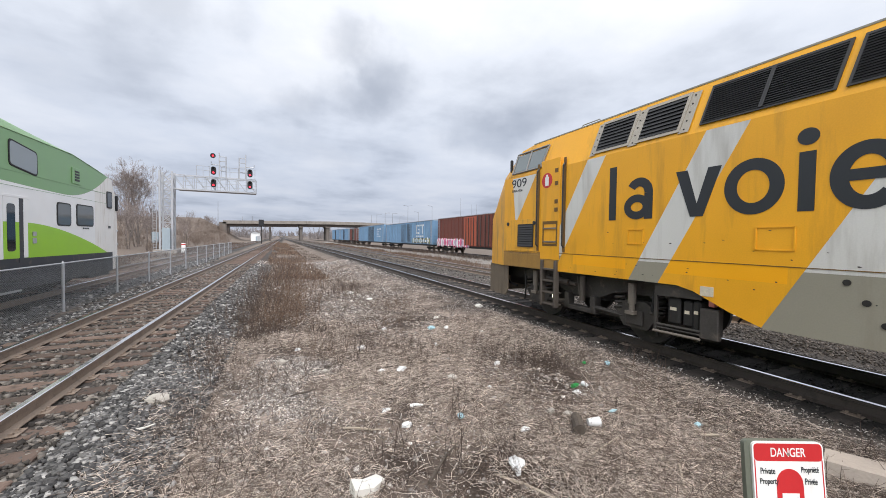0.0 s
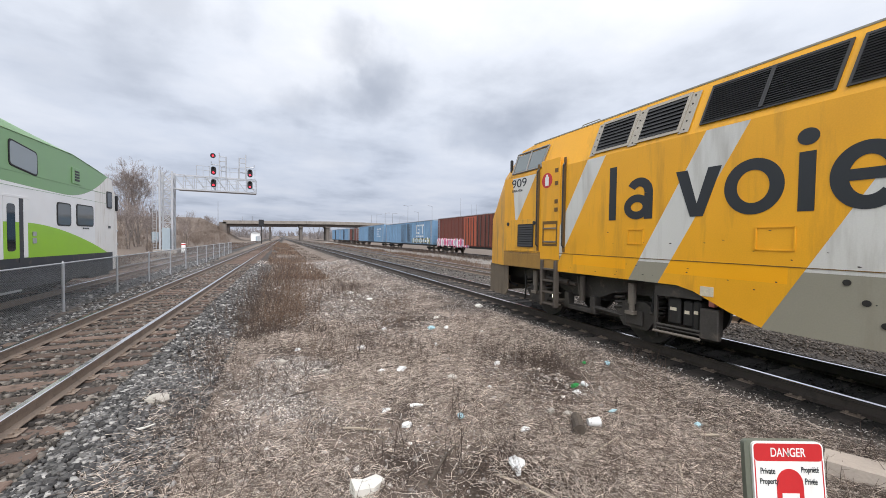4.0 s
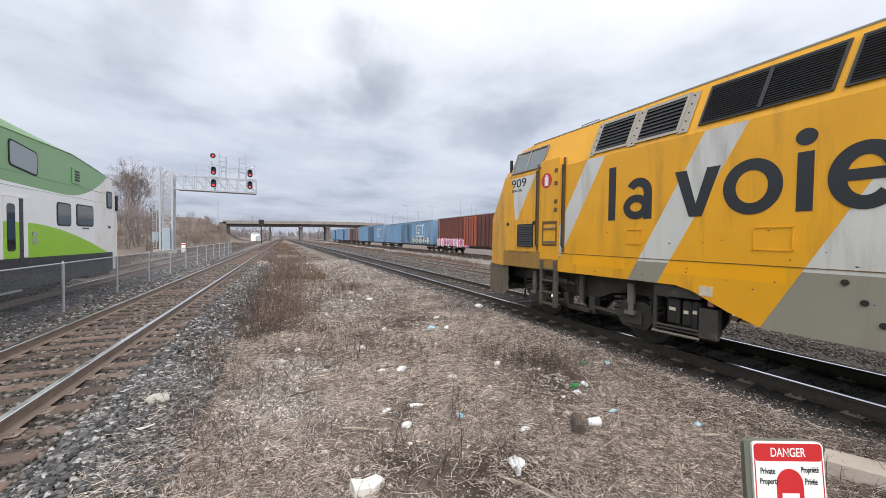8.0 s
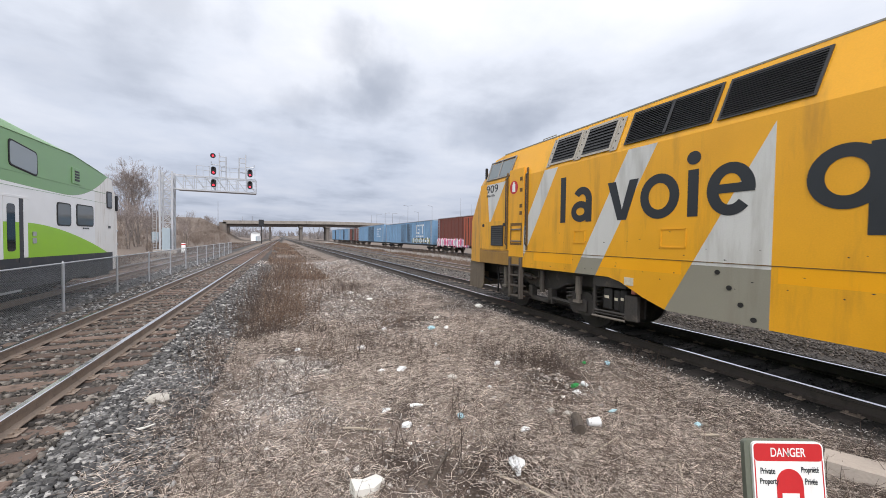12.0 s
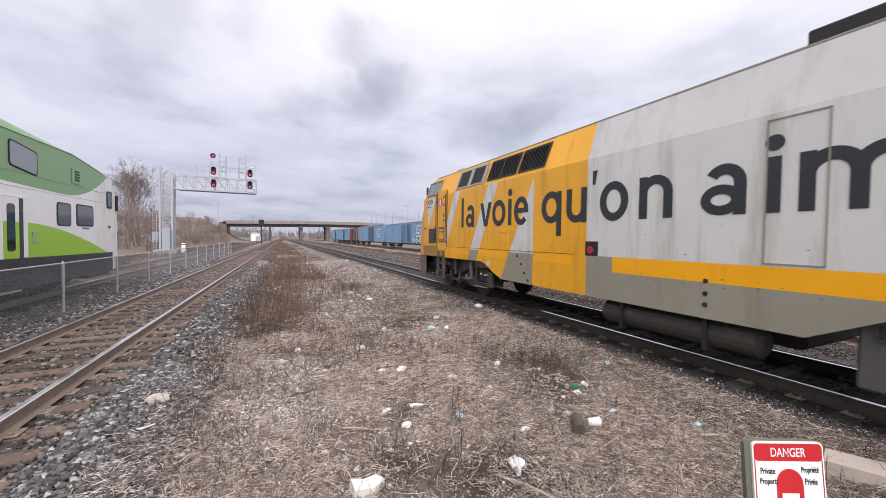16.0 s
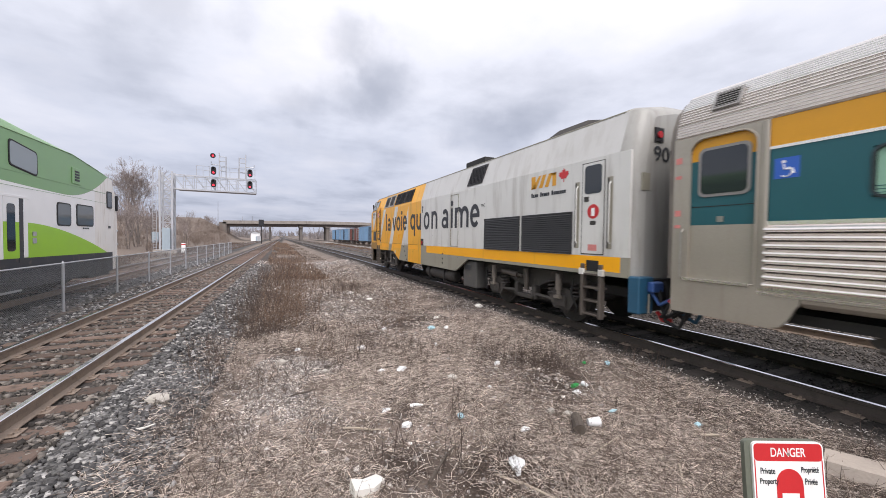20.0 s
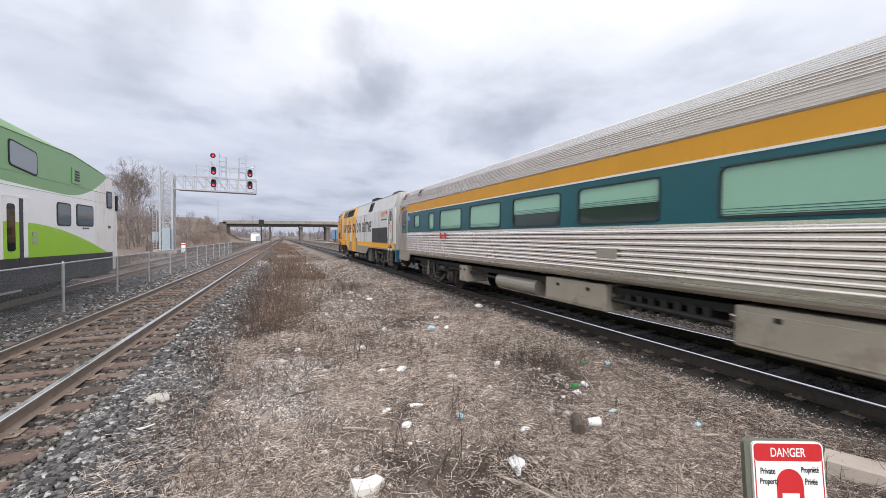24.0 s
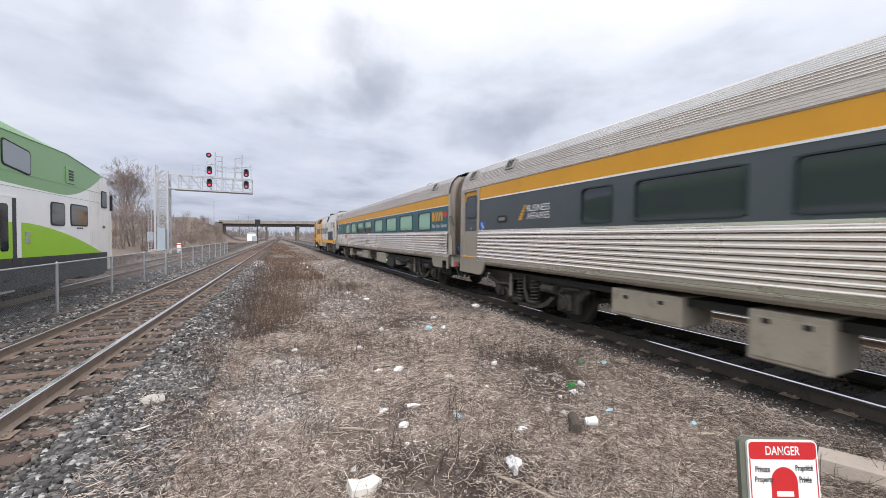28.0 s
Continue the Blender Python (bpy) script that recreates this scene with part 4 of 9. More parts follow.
    part("lens", bm, M["lens_red"], lamp)
    bm = bmesh.new()
    box(bm, -1.12, 1.12, Y(-0.16), Y(0.0), 0.62, 1.20, 0.02)
    box(bm, -1.1, 1.1, Y(0.0), Y(0.9), 0.80, 1.15)
    part("drawgear_beam", bm, M["under_dark"], loco)
    # nose and cab front
    bm = bmesh.new()
    pts = []
    for s in (-1, 1):
        pts += [(s * 1.49, 17.75, 3.45), (s * 1.27, 17.75, 4.21), (s * 1.18, 17.75, 4.27), (s * 0.6, 17.75, 4.38), (s * 1.49, 17.75, 1.18), (s * 1.49, 18.74, 1.16), (s * 1.49, 18.55, 3.5), (s * 1.25, 18.3, 4.15),
                (s * 1.1, 18.4, 4.21), (s * 1.24, 19.7, 2.45), (s * 1.24, 19.72, 1.15), (s * 1.32, 18.95, 3.55)]
    for p in pts:
        bm.verts.new((p[0], Y(p[1]), p[2]))
    bmesh.ops.convex_hull(bm, input=bm.verts[:])
    part("nose", bm, M["yellow_grime"], loco, "blunt yellow nose, sooty along its foot")
    bm = bmesh.new()
    prism(bm, [(-1.2, Y(19.85)), (1.2, Y(19.85)), (1.2, Y(19.81)), (-1.2, Y(19.81))], "z", 0.32, 1.16)
    pilot = part("pilot", bm, M["pilot"], loco, "grimy tan plough-shaped pilot")
    for s in (-1, 1):
        bm = bmesh.new()
        vs = [[bm.verts.new((s * (x - d), Y(y), z)) for x, y, z in ((1.42, 18.62, 1.16), (1.42, 18.62, 0.52), (1.39, 18.80, 0.34), (1.2, 19.85, 0.32), (1.2, 19.85, 1.16))] for d in (0.0, 0.03)]
        bm.faces.new(vs[0])
        bm.faces.new(vs[1][::-1])
        for k in range(5):
            bm.faces.new((vs[0][k], vs[0][(k + 1) % 5], vs[1][(k + 1) % 5], vs[1][k]))
        part("pilot_wing", bm, M["pilot"], pilot)
    bm = bmesh.new()
    box(bm, -1.12, 1.12, Y(18.3), Y(19.7), 0.86, 1.15)
    box(bm, -0.5, 0.5, Y(18.3), Y(19.8), 0.55, 0.86)
    part("draft_gear_box", bm, M["under_dark"], loco)
    for s in (-1, 1):
        bm = bmesh.new()
        bars(bm, [(s * 1.2, Y(18.5), 0.62), (s * 1.18, Y(18.9), 0.68), (s * 1.1, Y(19.2), 0.84)], 0.03, 6)
        part("brake_hose", bm, M["rubber"], loco)
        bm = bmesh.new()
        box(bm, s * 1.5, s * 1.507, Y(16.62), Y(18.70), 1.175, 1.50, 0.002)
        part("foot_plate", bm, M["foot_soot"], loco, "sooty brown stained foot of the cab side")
    bm = bmesh.new()
    tube(bm, (0, Y(19.8), 0.85), (0, Y(20.4), 0.85), 0.10, 8)
    box(bm, -0.16, 0.16, Y(20.3), Y(20.55), 0.7, 1.0, 0.03)
    part("coupler", bm, M["under_dark"], loco)
    # cab side window in the sloping shoulder
    for s in (-1, 1):
        wx = lambda z: s * (1.5 - 0.23 * (z - 3.45) / 0.76 + 0.012)
        for ya, yb, mt in ((17.32, 17.80, "glass_cab"), (17.86, 18.36, "glass_cab")):
            bm = bmesh.new()
            bm.faces.new([bm.verts.new((wx(z), Y(y), z)) for y, z in ((ya, 3.58), (yb, 3.58), (yb - 0.02, 4.02), (ya - 0.10, 4.02))])
            part("cab_window", bm, M[mt], loco, "sky-reflecting cab side window")
        bm = bmesh.new()
        for a, b in (((17.27, 3.55), (17.17, 4.06)), ((17.83, 3.55), (17.80, 4.05)), ((18.4, 3.55), (18.36, 4.06)), ((17.27, 3.55), (18.4, 3.55)), ((17.17, 4.06), (18.36, 4.06))):
            tube(bm, (wx(a[1]) + s * 0.004, Y(a[0]), a[1]), (wx(b[1]) + s * 0.004, Y(b[0]), b[1]), 0.022, 6)
        part("cab_window_frame", bm, M["vent_frame"], loco)
        # small black block for the dark sliver at the windshield's edge
        bm = bmesh.new()
        box(bm, s * 1.38, s * 1.47, Y(18.50), Y(18.55), 3.62, 3.95, 0.02)
        part("windscreen_corner", bm, M["black"], loco)
    # cab grey wedge, front access panel with louvre, door with grab irons and steps
    bm = bmesh.new()
    prism(bm, [(Y(18.36), 3.42), (Y(17.42), 3.42), (Y(18.14), 2.36), (Y(18.22), 2.36)], "x", -1.504, -1.5)
    part("livery_wedge", bm, M["grey"], loco, "pale grey livery wedge")
    bm = bmesh.new()
    box(bm, -1.506, -1.5, Y(17.34), Y(18.70), 1.55, 2.36, 0.003)
    part("access_panel", bm, M["yellow_grime"], loco)
    louvre("louvre", loco, Y(17.50), Y(18.06), 1.70, 2.22, -1.506, n=9, frame_w=0.02)
    for y in (18.52, 17.45):
        bm = bmesh.new()
        tube(bm, (-1.506, Y(y), 2.26), (-1.53, Y(y), 2.26), 0.045, 10)
        part("panel_lock", bm, M["charcoal"], loco)
    # raised bars, not cut slots: their shade is only the dark yellow
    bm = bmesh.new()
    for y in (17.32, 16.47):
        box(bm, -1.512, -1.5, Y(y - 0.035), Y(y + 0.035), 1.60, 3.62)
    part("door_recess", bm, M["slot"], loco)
    bm = bmesh.new()
    box(bm, -1.515, -1.5, Y(16.60), Y(17.22), 1.42, 3.66, 0.004)
    door = part("cab_door", bm, M["yellow"], loco)
    bm = bmesh.new()
    for y in (17.32, 16.47):
        bars(bm, [(-1.51, Y(y), 1.70), (-1.56, Y(y), 1.75), (-1.56, Y(y), 3.45), (-1.51, Y(y), 3.5)], 0.016, 6)
    part("grab_iron", bm, M["charcoal"], door)
    # a frame in the shade colour outlines the step recess
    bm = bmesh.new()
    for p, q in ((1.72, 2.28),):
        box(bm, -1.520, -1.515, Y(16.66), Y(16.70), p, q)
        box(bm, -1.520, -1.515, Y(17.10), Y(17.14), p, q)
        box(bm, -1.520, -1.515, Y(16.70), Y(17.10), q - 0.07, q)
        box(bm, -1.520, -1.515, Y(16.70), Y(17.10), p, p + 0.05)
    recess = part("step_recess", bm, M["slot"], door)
    for z in (1.80, 2.10):
        bm = bmesh.new()
        box(bm, -1.545, -1.515, Y(16.70), Y(17.10), z, z + 0.035, 0.004)
        part("tread", bm, M["damper_pale"], recess)
    for z in (2.48, 2.66, 3.06, 3.34):
        bm = bmesh.new()
        box(bm, -1.526, -1.515, Y(16.66), Y(16.76), z, z + 0.09, 0.004)
        part("door_latch", bm, M["slot"], door)
    bm = bmesh.new()
    tube(bm, (-1.5, Y(17.02), 3.2), (-1.52, Y(17.02), 3.2), 0.17, 24)
    sticker = part("round_sticker", bm, M["red"], door, "round red sticker")
    bm = bmesh.new()
    box(bm, -1.524, -1.52, Y(16.96), Y(17.08), 3.08, 3.28)
    box(bm, -1.524, -1.52, Y(16.99), Y(17.05), 3.28, 3.33)
    part("sticker_symbol", bm, M["white"], sticker)
    lettering("lettering", "909", 0.21, M["charcoal"], loco, on_side(-1.505, Y(18.38), 3.18), width=0.60)
    lettering("lettering", "EPA-42a", 0.065, M["charcoal"], loco, on_side(-1.506, Y(18.36), 3.07), width=0.42)
    for yc in (16.90, 0.78):
        bm = bmesh.new()
        for dy in (-0.22, 0.22):
            box(bm, -1.56, -1.44, Y(yc + dy - 0.035), Y(yc + dy + 0.035), 0.36, 1.40, 0.01)
        for z in (0.40, 0.66, 0.92, 1.18):
            box(bm, -1.55, -1.36, Y(yc - 0.24), Y(yc + 0.24), z, z + 0.04, 0.006)
        part("step_ladder", bm, M["damper"], loco, "grimy grey side step ladder")
    # black plate painted in for the dark of the step recess
    bm = bmesh.new()
    box(bm, -1.503, -1.49, Y(0.64), Y(0.94), 1.26, 1.47)
    part("step_opening_shade", bm, M["black"], loco)
    bm = bmesh.new()
    tube(bm, (-1.40, Y(16.83), 0.60), (-1.425, Y(16.83), 0.60), 0.05, 14)
    part("step_light", bm, M["lamp_white"], loco, "small lit step lamp")
    # roofline louvres
    slope = 0.23 / 0.76
    for ya, yb, n, nm in ((15.0, 15.68, 8, "silver_flat"), (14.12, 14.78, 8, "silver_flat"), (12.40, 13.76, 16, "slat"), (11.30, 12.26, 16, "slat"), (5.06, 5.92, 14, "slat")):
        z0, z1 = (3.58, 4.09)
        louvre("louvre", loco, Y(ya), Y(yb), z0, z1, -1.5 + slope * (z0 - 3.45) - 0.004, tilt_x=slope * (z1 - z0), n=n, frame_w=0.05 if nm == "silver_flat" else 0.03, frame_mat=nm, skew=-0.14)
    for yc in (13.06,):
        bm = bmesh.new()
        a, b = -1.5 + slope * 0.13 - 0.045, -1.5 + slope * 0.64 - 0.045
        bm.faces.new([bm.verts.new(p) for p in ((a, Y(yc - 0.025), 3.58), (a, Y(yc + 0.025), 3.58), (b, Y(yc + 0.025) - 0.07, 4.09), (b, Y(yc - 0.025) - 0.07, 4.09))])
        part("louvre_post", bm, M["slat"], loco)
    for ya, yb in ((15.70, 15.82), (14.80, 14.98), (13.94, 14.10)):
        bm = bmesh.new()
        a, b = -1.5 + slope * 0.05 - 0.02, -1.5 + slope * 0.68 - 0.02
        bm.faces.new([bm.verts.new(p) for p in ((a, Y(ya), 3.50), (a, Y(yb), 3.50), (b, Y(yb) - 0.08, 4.12), (b, Y(ya) - 0.08, 4.12))])
        part("bolted_strip", bm, M["silver_flat"], loco, "riveted bare metal strip")
    for yc in (15.76, 14.89, 14.02):
        for k in range(5):
            z = 3.55 + 0.13 * k
            bm = bmesh.new()
            x = -1.5 + slope * (z - 3.45) - 0.024
            tube(bm, (x + 0.01, Y(yc) - 0.08 * (z - 3.5) / 0.62, z), (x, Y(yc) - 0.08 * (z - 3.5) / 0.62, z), 0.014, 6)
            part("bolt", bm, M["under"], loco)
    rng = random.Random(31)
    bm = bmesh.new()
    for _ in range(70):
        y, z = rng.uniform(6.4, 18.4), 1.22 + 0.9 * rng.random() ** 2.2
        w, h = rng.uniform(0.006, 0.028), rng.uniform(0.004, 0.010)
        prism(bm, [(Y(y) - w, z), (Y(y), z - h), (Y(y) + w * 0.8, z + h * 0.3), (Y(y) + w * 0.1, z + h)], "x", -1.5015, -1.5)
    tagged(part("paint_chip", bm, M["under"], loco, "dark paint chips and scuffs along the foot"), "dark paint chips and scuffs along the foot", kind="stuff")
    # radiator grilles and small hatches on the side
    for ya, yb in ((3.15, 4.77), (1.36, 2.98)):
        louvre("louvre", loco, Y(ya), Y(yb), 1.60, 2.42, -1.506, n=18, frame_w=0.03)
    for ya, yb, za, zb, mt in ((6.52, 7.10, 1.59, 3.38, "grey_low"), (14.62, 14.92, 1.80, 2.06, "yellow"), (12.66, 13.06, 1.76, 2.06, "yellow")):
        bm = bmesh.new()
        for a, b, c, d in ((ya, yb, za, za + 0.015), (ya, yb, zb - 0.015, zb), (ya, ya + 0.015, za, zb), (yb - 0.015, yb, za, zb)):
            box(bm, -1.512, -1.5, Y(a), Y(b), c, d)
        part("hatch_edge", bm, M[mt], loco)
    bm = bmesh.new()
    box(bm, -1.506, -1.49, Y(9.68), Y(9.99), 1.56, 1.84, 0.003)
    box_part = part("filler_recess", bm, M["black"], loco)
    bm = bmesh.new()
    tube(bm, (-1.5, Y(9.86), 1.67), (-1.515, Y(9.86), 1.67), 0.08, 14)
    part("filler_cap", bm, M["lens_red"], box_part)
    for y, z in ((12.22, 1.44), (12.07, 1.24), (11.93, 1.03), (11.78, 0.86), (7.76, 1.30), (7.76, 1.12), (7.76, 0.96)):
        bm = bmesh.new()
        tube(bm, (-1.5, Y(y), z), (-1.510, Y(y), z), 0.034, 12)
        part("drain_plug", bm, M["under_dark"], loco)
    # rear door with window, grab irons, sticker
    bm = bmesh.new()
    box(bm, -1.508, -1.5, Y(0.54), Y(1.07), 1.60, 3.37, 0.003)
    rd = part("side_door", bm, M["grey"], loco)
    bm = bmesh.new()
    prism(bm, rounded(Y(0.60), Y(1.01), 2.77, 3.32, 0.07), "x", -1.514, -1.508)
    part("window", bm, M["glass"], rd)
    for ya, yb, za, zb in ((0.53, 0.542, 1.59, 3.38), (1.068, 1.08, 1.59, 3.38), (0.53, 1.08, 3.37, 3.382), (0.53, 1.08, 1.585, 1.60)):
        bm = bmesh.new()
        box(bm, -1.509, -1.5, Y(ya), Y(yb), za, zb)
        part("door_gap", bm, M["under"], rd)
    # grab recesses are raised plates; a dark strip paints the shade along one edge
    for y in (1.21, 0.41):
        bm = bmesh.new()
        box(bm, -1.506, -1.5, Y(y - 0.06), Y(y + 0.06), 1.70, 3.04, 0.002)
        rec = part("grab_recess", bm, M["grey_low"], loco)
        bm = bmesh.new()
        box(bm, -1.508, -1.506, Y(y + 0.02), Y(y + 0.055), 1.72, 3.02)
        part("recess_shade", bm, M["under"], rec)
        bm = bmesh.new()
        bars(bm, [(-1.51, Y(y - 0.02), 1.8), (-1.55, Y(y - 0.02), 1.85), (-1.55, Y(y - 0.02), 2.9), (-1.51, Y(y - 0.02), 2.95)], 0.014, 6)
        part("grab_iron", bm, M["grey"], rec)
    bm = bmesh.new()
    box(bm, -1.518, -1.508, Y(0.90), Y(1.02), 2.62, 2.72, 0.003)
    part("door_handle", bm, M["under"], rd)
    bm = bmesh.new()
    box(bm, -1.512, -1.508, Y(0.72), Y(0.86), 2.16, 2.24)
    part("door_lock", bm, M["under"], rd)
    bm = bmesh.new()
    box(bm, -1.512, -1.508, Y(0.69), Y(0.90), 1.66, 1.78)
    part("orange_label", bm, M["placard_red"], rd, "faded orange label")
    for dy in (-0.24, 0.24):
        bm = bmesh.new()
        box(bm, -1.565, -1.50, Y(0.78 + dy - 0.06), Y(0.78 + dy + 0.06), 1.18, 1.31, 0.01)
        part("ladder_cap", bm, M["grey"], loco)
    bm = bmesh.new()
    tube(bm, (-1.508, Y(0.79), 2.42), (-1.514, Y(0.79), 2.42), 0.14, 24)
    st = part("round_sticker", bm, M["red"], rd, "round red sticker")
    bm = bmesh.new()
    box(bm, -1.518, -1.513, Y(0.75), Y(0.83), 2.33, 2.49)
    part("sticker_symbol", bm, M["white"], st)
    slant_mark(loco, -1.502, Y(2.68), 3.06, 0.84, 0.29, M["ochre"])
    maple_leaf(loco, -1.502, Y(1.61), 3.23, 0.34, M["red"])
    text_bar(loco, -1.503, Y(2.68), 2.86, 1.15, 0.10, M["charcoal"])
    # slogan
    B = 2.23
    rows = [("l", 15.32, 15.17, B, 3.19), ("a", 15.00, 14.47, B, 2.93), ("v", 14.10, 13.47, B, 2.92), ("o", 13.43, 12.78, B - 0.01, 2.94), ("i", 12.655, 12.505, B, 3.12), ("e", 12.39, 11.81, B - 0.01, 2.94),
            ("q", 11.32, 10.68, 1.95, 2.94), ("u", 10.53, 9.98, B - 0.01, 2.92), ("'", 9.86, 9.73, 2.93, 3.20), ("o", 9.66, 9.05, B - 0.01, 2.94), ("n", 8.84, 8.27, B, 2.93),
            ("a", 7.86, 7.30, B, 2.93), ("i", 7.10, 6.94, B, 3.12), ("m", 6.78, 5.80, B, 2.93), ("e", 5.70, 5.12, B - 0.01, 2.94), ("MC", 5.02, 4.80, 2.82, 2.91)]
    letters(loco, -1.502, B, [(c, Y(a), Y(b), z0, z1) for c, a, b, z0, z1 in rows], 0.95, M["charcoal"])
    # tanks and boxes below the belly
    bm = bmesh.new()
    box(bm, -0.85, 0.85, Y(6.9), Y(9.6), 0.45, 0.8, 0.05)
    box(bm, -1.30, 1.30, Y(6.8), Y(12.9), 0.80, 1.0)
    box(bm, -1.1, 1.1, Y(0.2), Y(18.6), 0.98, 1.2)
    part("underframe", bm, M["under_dark"], loco)
    bm = bmesh.new()
    tube(bm, (-1.18, Y(9.62), 0.52), (-1.18, Y(7.2), 0.52), 0.22, 18)
    for y in (9.62, 7.2):
        tube(bm, (-1.18, Y(y), 0.52), (-1.18, Y(y) + (0.06 if y > 9 else -0.06), 0.52), 0.22, 18, 0.12)
    tank = part("air_reservoir", bm, M["under"], loco, "long grey air reservoir")
    bm = bmesh.new()
    for y in (9.2, 7.8):
        box(bm, -1.42, -0.94, Y(y - 0.03), Y(y + 0.03), 0.28, 0.8)
    part("tank_strap", bm, M["under_dark"], tank)
    bm = bmesh.new()
    box(bm, -1.40, -1.0, Y(5.44), Y(6.29), 0.30, 1.15, 0.03)
    bx = part("equipment_box", bm, M["boxdark"], loco, "dark grey battery box")
    louvre("louvre", bx, Y(5.76), Y(6.14), 0.86, 1.02, -1.404, n=5, frame_w=0.008, frame_mat="boxdark")
    # air rack beside the fuel tank: hanger, cross pipes, filters with paper tags, end plate
    bm = bmesh.new()
    prism(bm, [(Y(14.42), 1.18), (Y(13.60), 1.18), (Y(13.66), 1.04), (Y(14.34), 0.98), (Y(14.42), 1.00)], "x", -1.46, -0.9)
    box(bm, -1.46, -1.40, Y(14.38), Y(14.43), 0.40, 1.02, 0.01)
    box(bm, -0.95, -0.90, Y(13.70), Y(14.40), 0.42, 1.0)
    rack = part("air_dryer_rack", bm, M["under"], loco, "dark hanging rack of air filters")
    for y, w, z0, z1 in ((14.13, 0.10, 0.56, 0.98), (13.92, 0.07, 0.56, 0.96), (13.79, 0.06, 0.52, 0.98)):
        bm = bmesh.new()
        box(bm, -1.42, -1.10, Y(y - w), Y(y + w), z0, z1, 0.03)
        f = part("filter_canister", bm, M["under_dark"], rack)
        bm = bmesh.new()
        box(bm, -1.425, -1.42, Y(y - w * 0.5), Y(y + w * 0.5), z1 - 0.20, z1 - 0.15)
        part("paper_tag", bm, M["cream_tag"], f)
    for z, r in ((1.0, 0.02), (0.52, 0.022), (0.47, 0.015)):
        bm = bmesh.new()
        tube(bm, (-1.44, Y(14.40), z), (-1.44, Y(13.70), z + 0.02), r, 8)
        part("cross_pipe", bm, M["truck"], rack)
    bm = bmesh.new()
    tube(bm, (-1.47, Y(14.42), 0.41), (-1.47, Y(13.70), 0.43), 0.022, 8)
    part("guard_pipe", bm, M["damper_pale"], rack, "scuffed pale guard pipe")
    bm = bmesh.new()
    box(bm, -1.46, -1.36, Y(13.47), Y(13.72), 0.45, 0.89, 0.012)
    part("end_plate", bm, M["truck"], rack)
    bm = bmesh.new()
    box(bm, -1.506, -1.5, Y(13.52), Y(13.70), 0.98 + 0.10, 1.22, 0.002)
    part("placard", bm, M["cream_tag"], loco, "pale warning placard")
    bm = bmesh.new()
    box(bm, -1.40, -1.30, Y(13.56), Y(13.64), 0.92, 1.02, 0.01)
    part("valve_handle", bm, M["placard_red"], loco)
    # roof fans, hump and exhaust box
    bm = bmesh.new()
    loft(bm, [[(x, Y(y), z) for x, z in ((-0.95, 4.25), (-0.75, h), (0.75, h), (0.95, 4.25))] for y, h in ((3.2, 4.37), (2.6, 4.55), (1.7, 4.55), (1.0, 4.37))])
    part("fan_hump", bm, M["under"], loco)
    bm = bmesh.new()
    box(bm, -1.0, 0.2, Y(5.7), Y(6.95), 4.25, 4.52, 0.02)
    part("exhaust_housing", bm, M["under_dark"], loco)
    bm = bmesh.new()
    bars(bm, [(-1.1, Y(15.9), 4.2), (-1.1, Y(15.95), 4.33), (-1.1, Y(16.4), 4.33), (-1.1, Y(16.45), 4.2)], 0.012, 6)
    part("lifting_handle", bm, M["steel"], loco)
    # gangway and hoses between locomotive and coach
    for k, (x, y) in enumerate(((-0.9, -0.25), (-0.7, -0.3), (-1.1, -0.28))):
        bm = bmesh.new()
        pts = [(x, Y(y), 1.15), (x - 0.05, Y(y - 0.18), 0.72 - 0.1 * k), (x, Y(y - 0.38), 0.55 - 0.06 * k), (x + 0.04, Y(y - 0.55), 0.85)]
        bars(bm, pts, 0.03, 8)
        part("jumper_cable", bm, M["rubber"] if k != 1 else M["blue_paint"], loco)
    bm = bmesh.new()
    bars(bm, [(-1.02, Y(-0.24), 0.62), (-1.06, Y(-0.36), 0.50), (-1.02, Y(-0.50), 0.52)], 0.035, 8)
    part("gladhand_hose", bm, M["red"], loco, "red brake hose coupling")
    bm = bmesh.new()
    box(bm, -1.30, -1.02, Y(-0.34), Y(-0.22), 0.98, 1.16, 0.02)
    part("jumper_socket", bm, M["jumper_blue"], loco, "bright blue cable socket")
    bm = bmesh.new()
    bars(bm, [(-1.2, Y(-0.24), 0.98), (-1.22, Y(-0.40), 0.78), (-1.18, Y(-0.60), 0.92)], 0.028, 8)
    part("jumper_cable", bm, M["jumper_blue"], loco)
    bm = bmesh.new()
    bars(bm, [(-1.28, Y(-0.25), 0.95), (-1.28, Y(-0.25), 0.62)], 0.016, 6)
    part("cut_lever", bm, M["silver_flat"], loco)
    bm = bmesh.new()
    box(bm, -0.12, 0.12, Y(-0.95), Y(-0.2), 0.78, 0.98, 0.03)
    part("coupler", bm, M["under_dark"], loco)
    for yc in (16.27, 3.23):
        loco_truck(loco, Y(yc))
    RUNNING.append((loco, MID))
    return loco


def half_rev(half):
    return [(x, z) for x, z in half[::-1]]


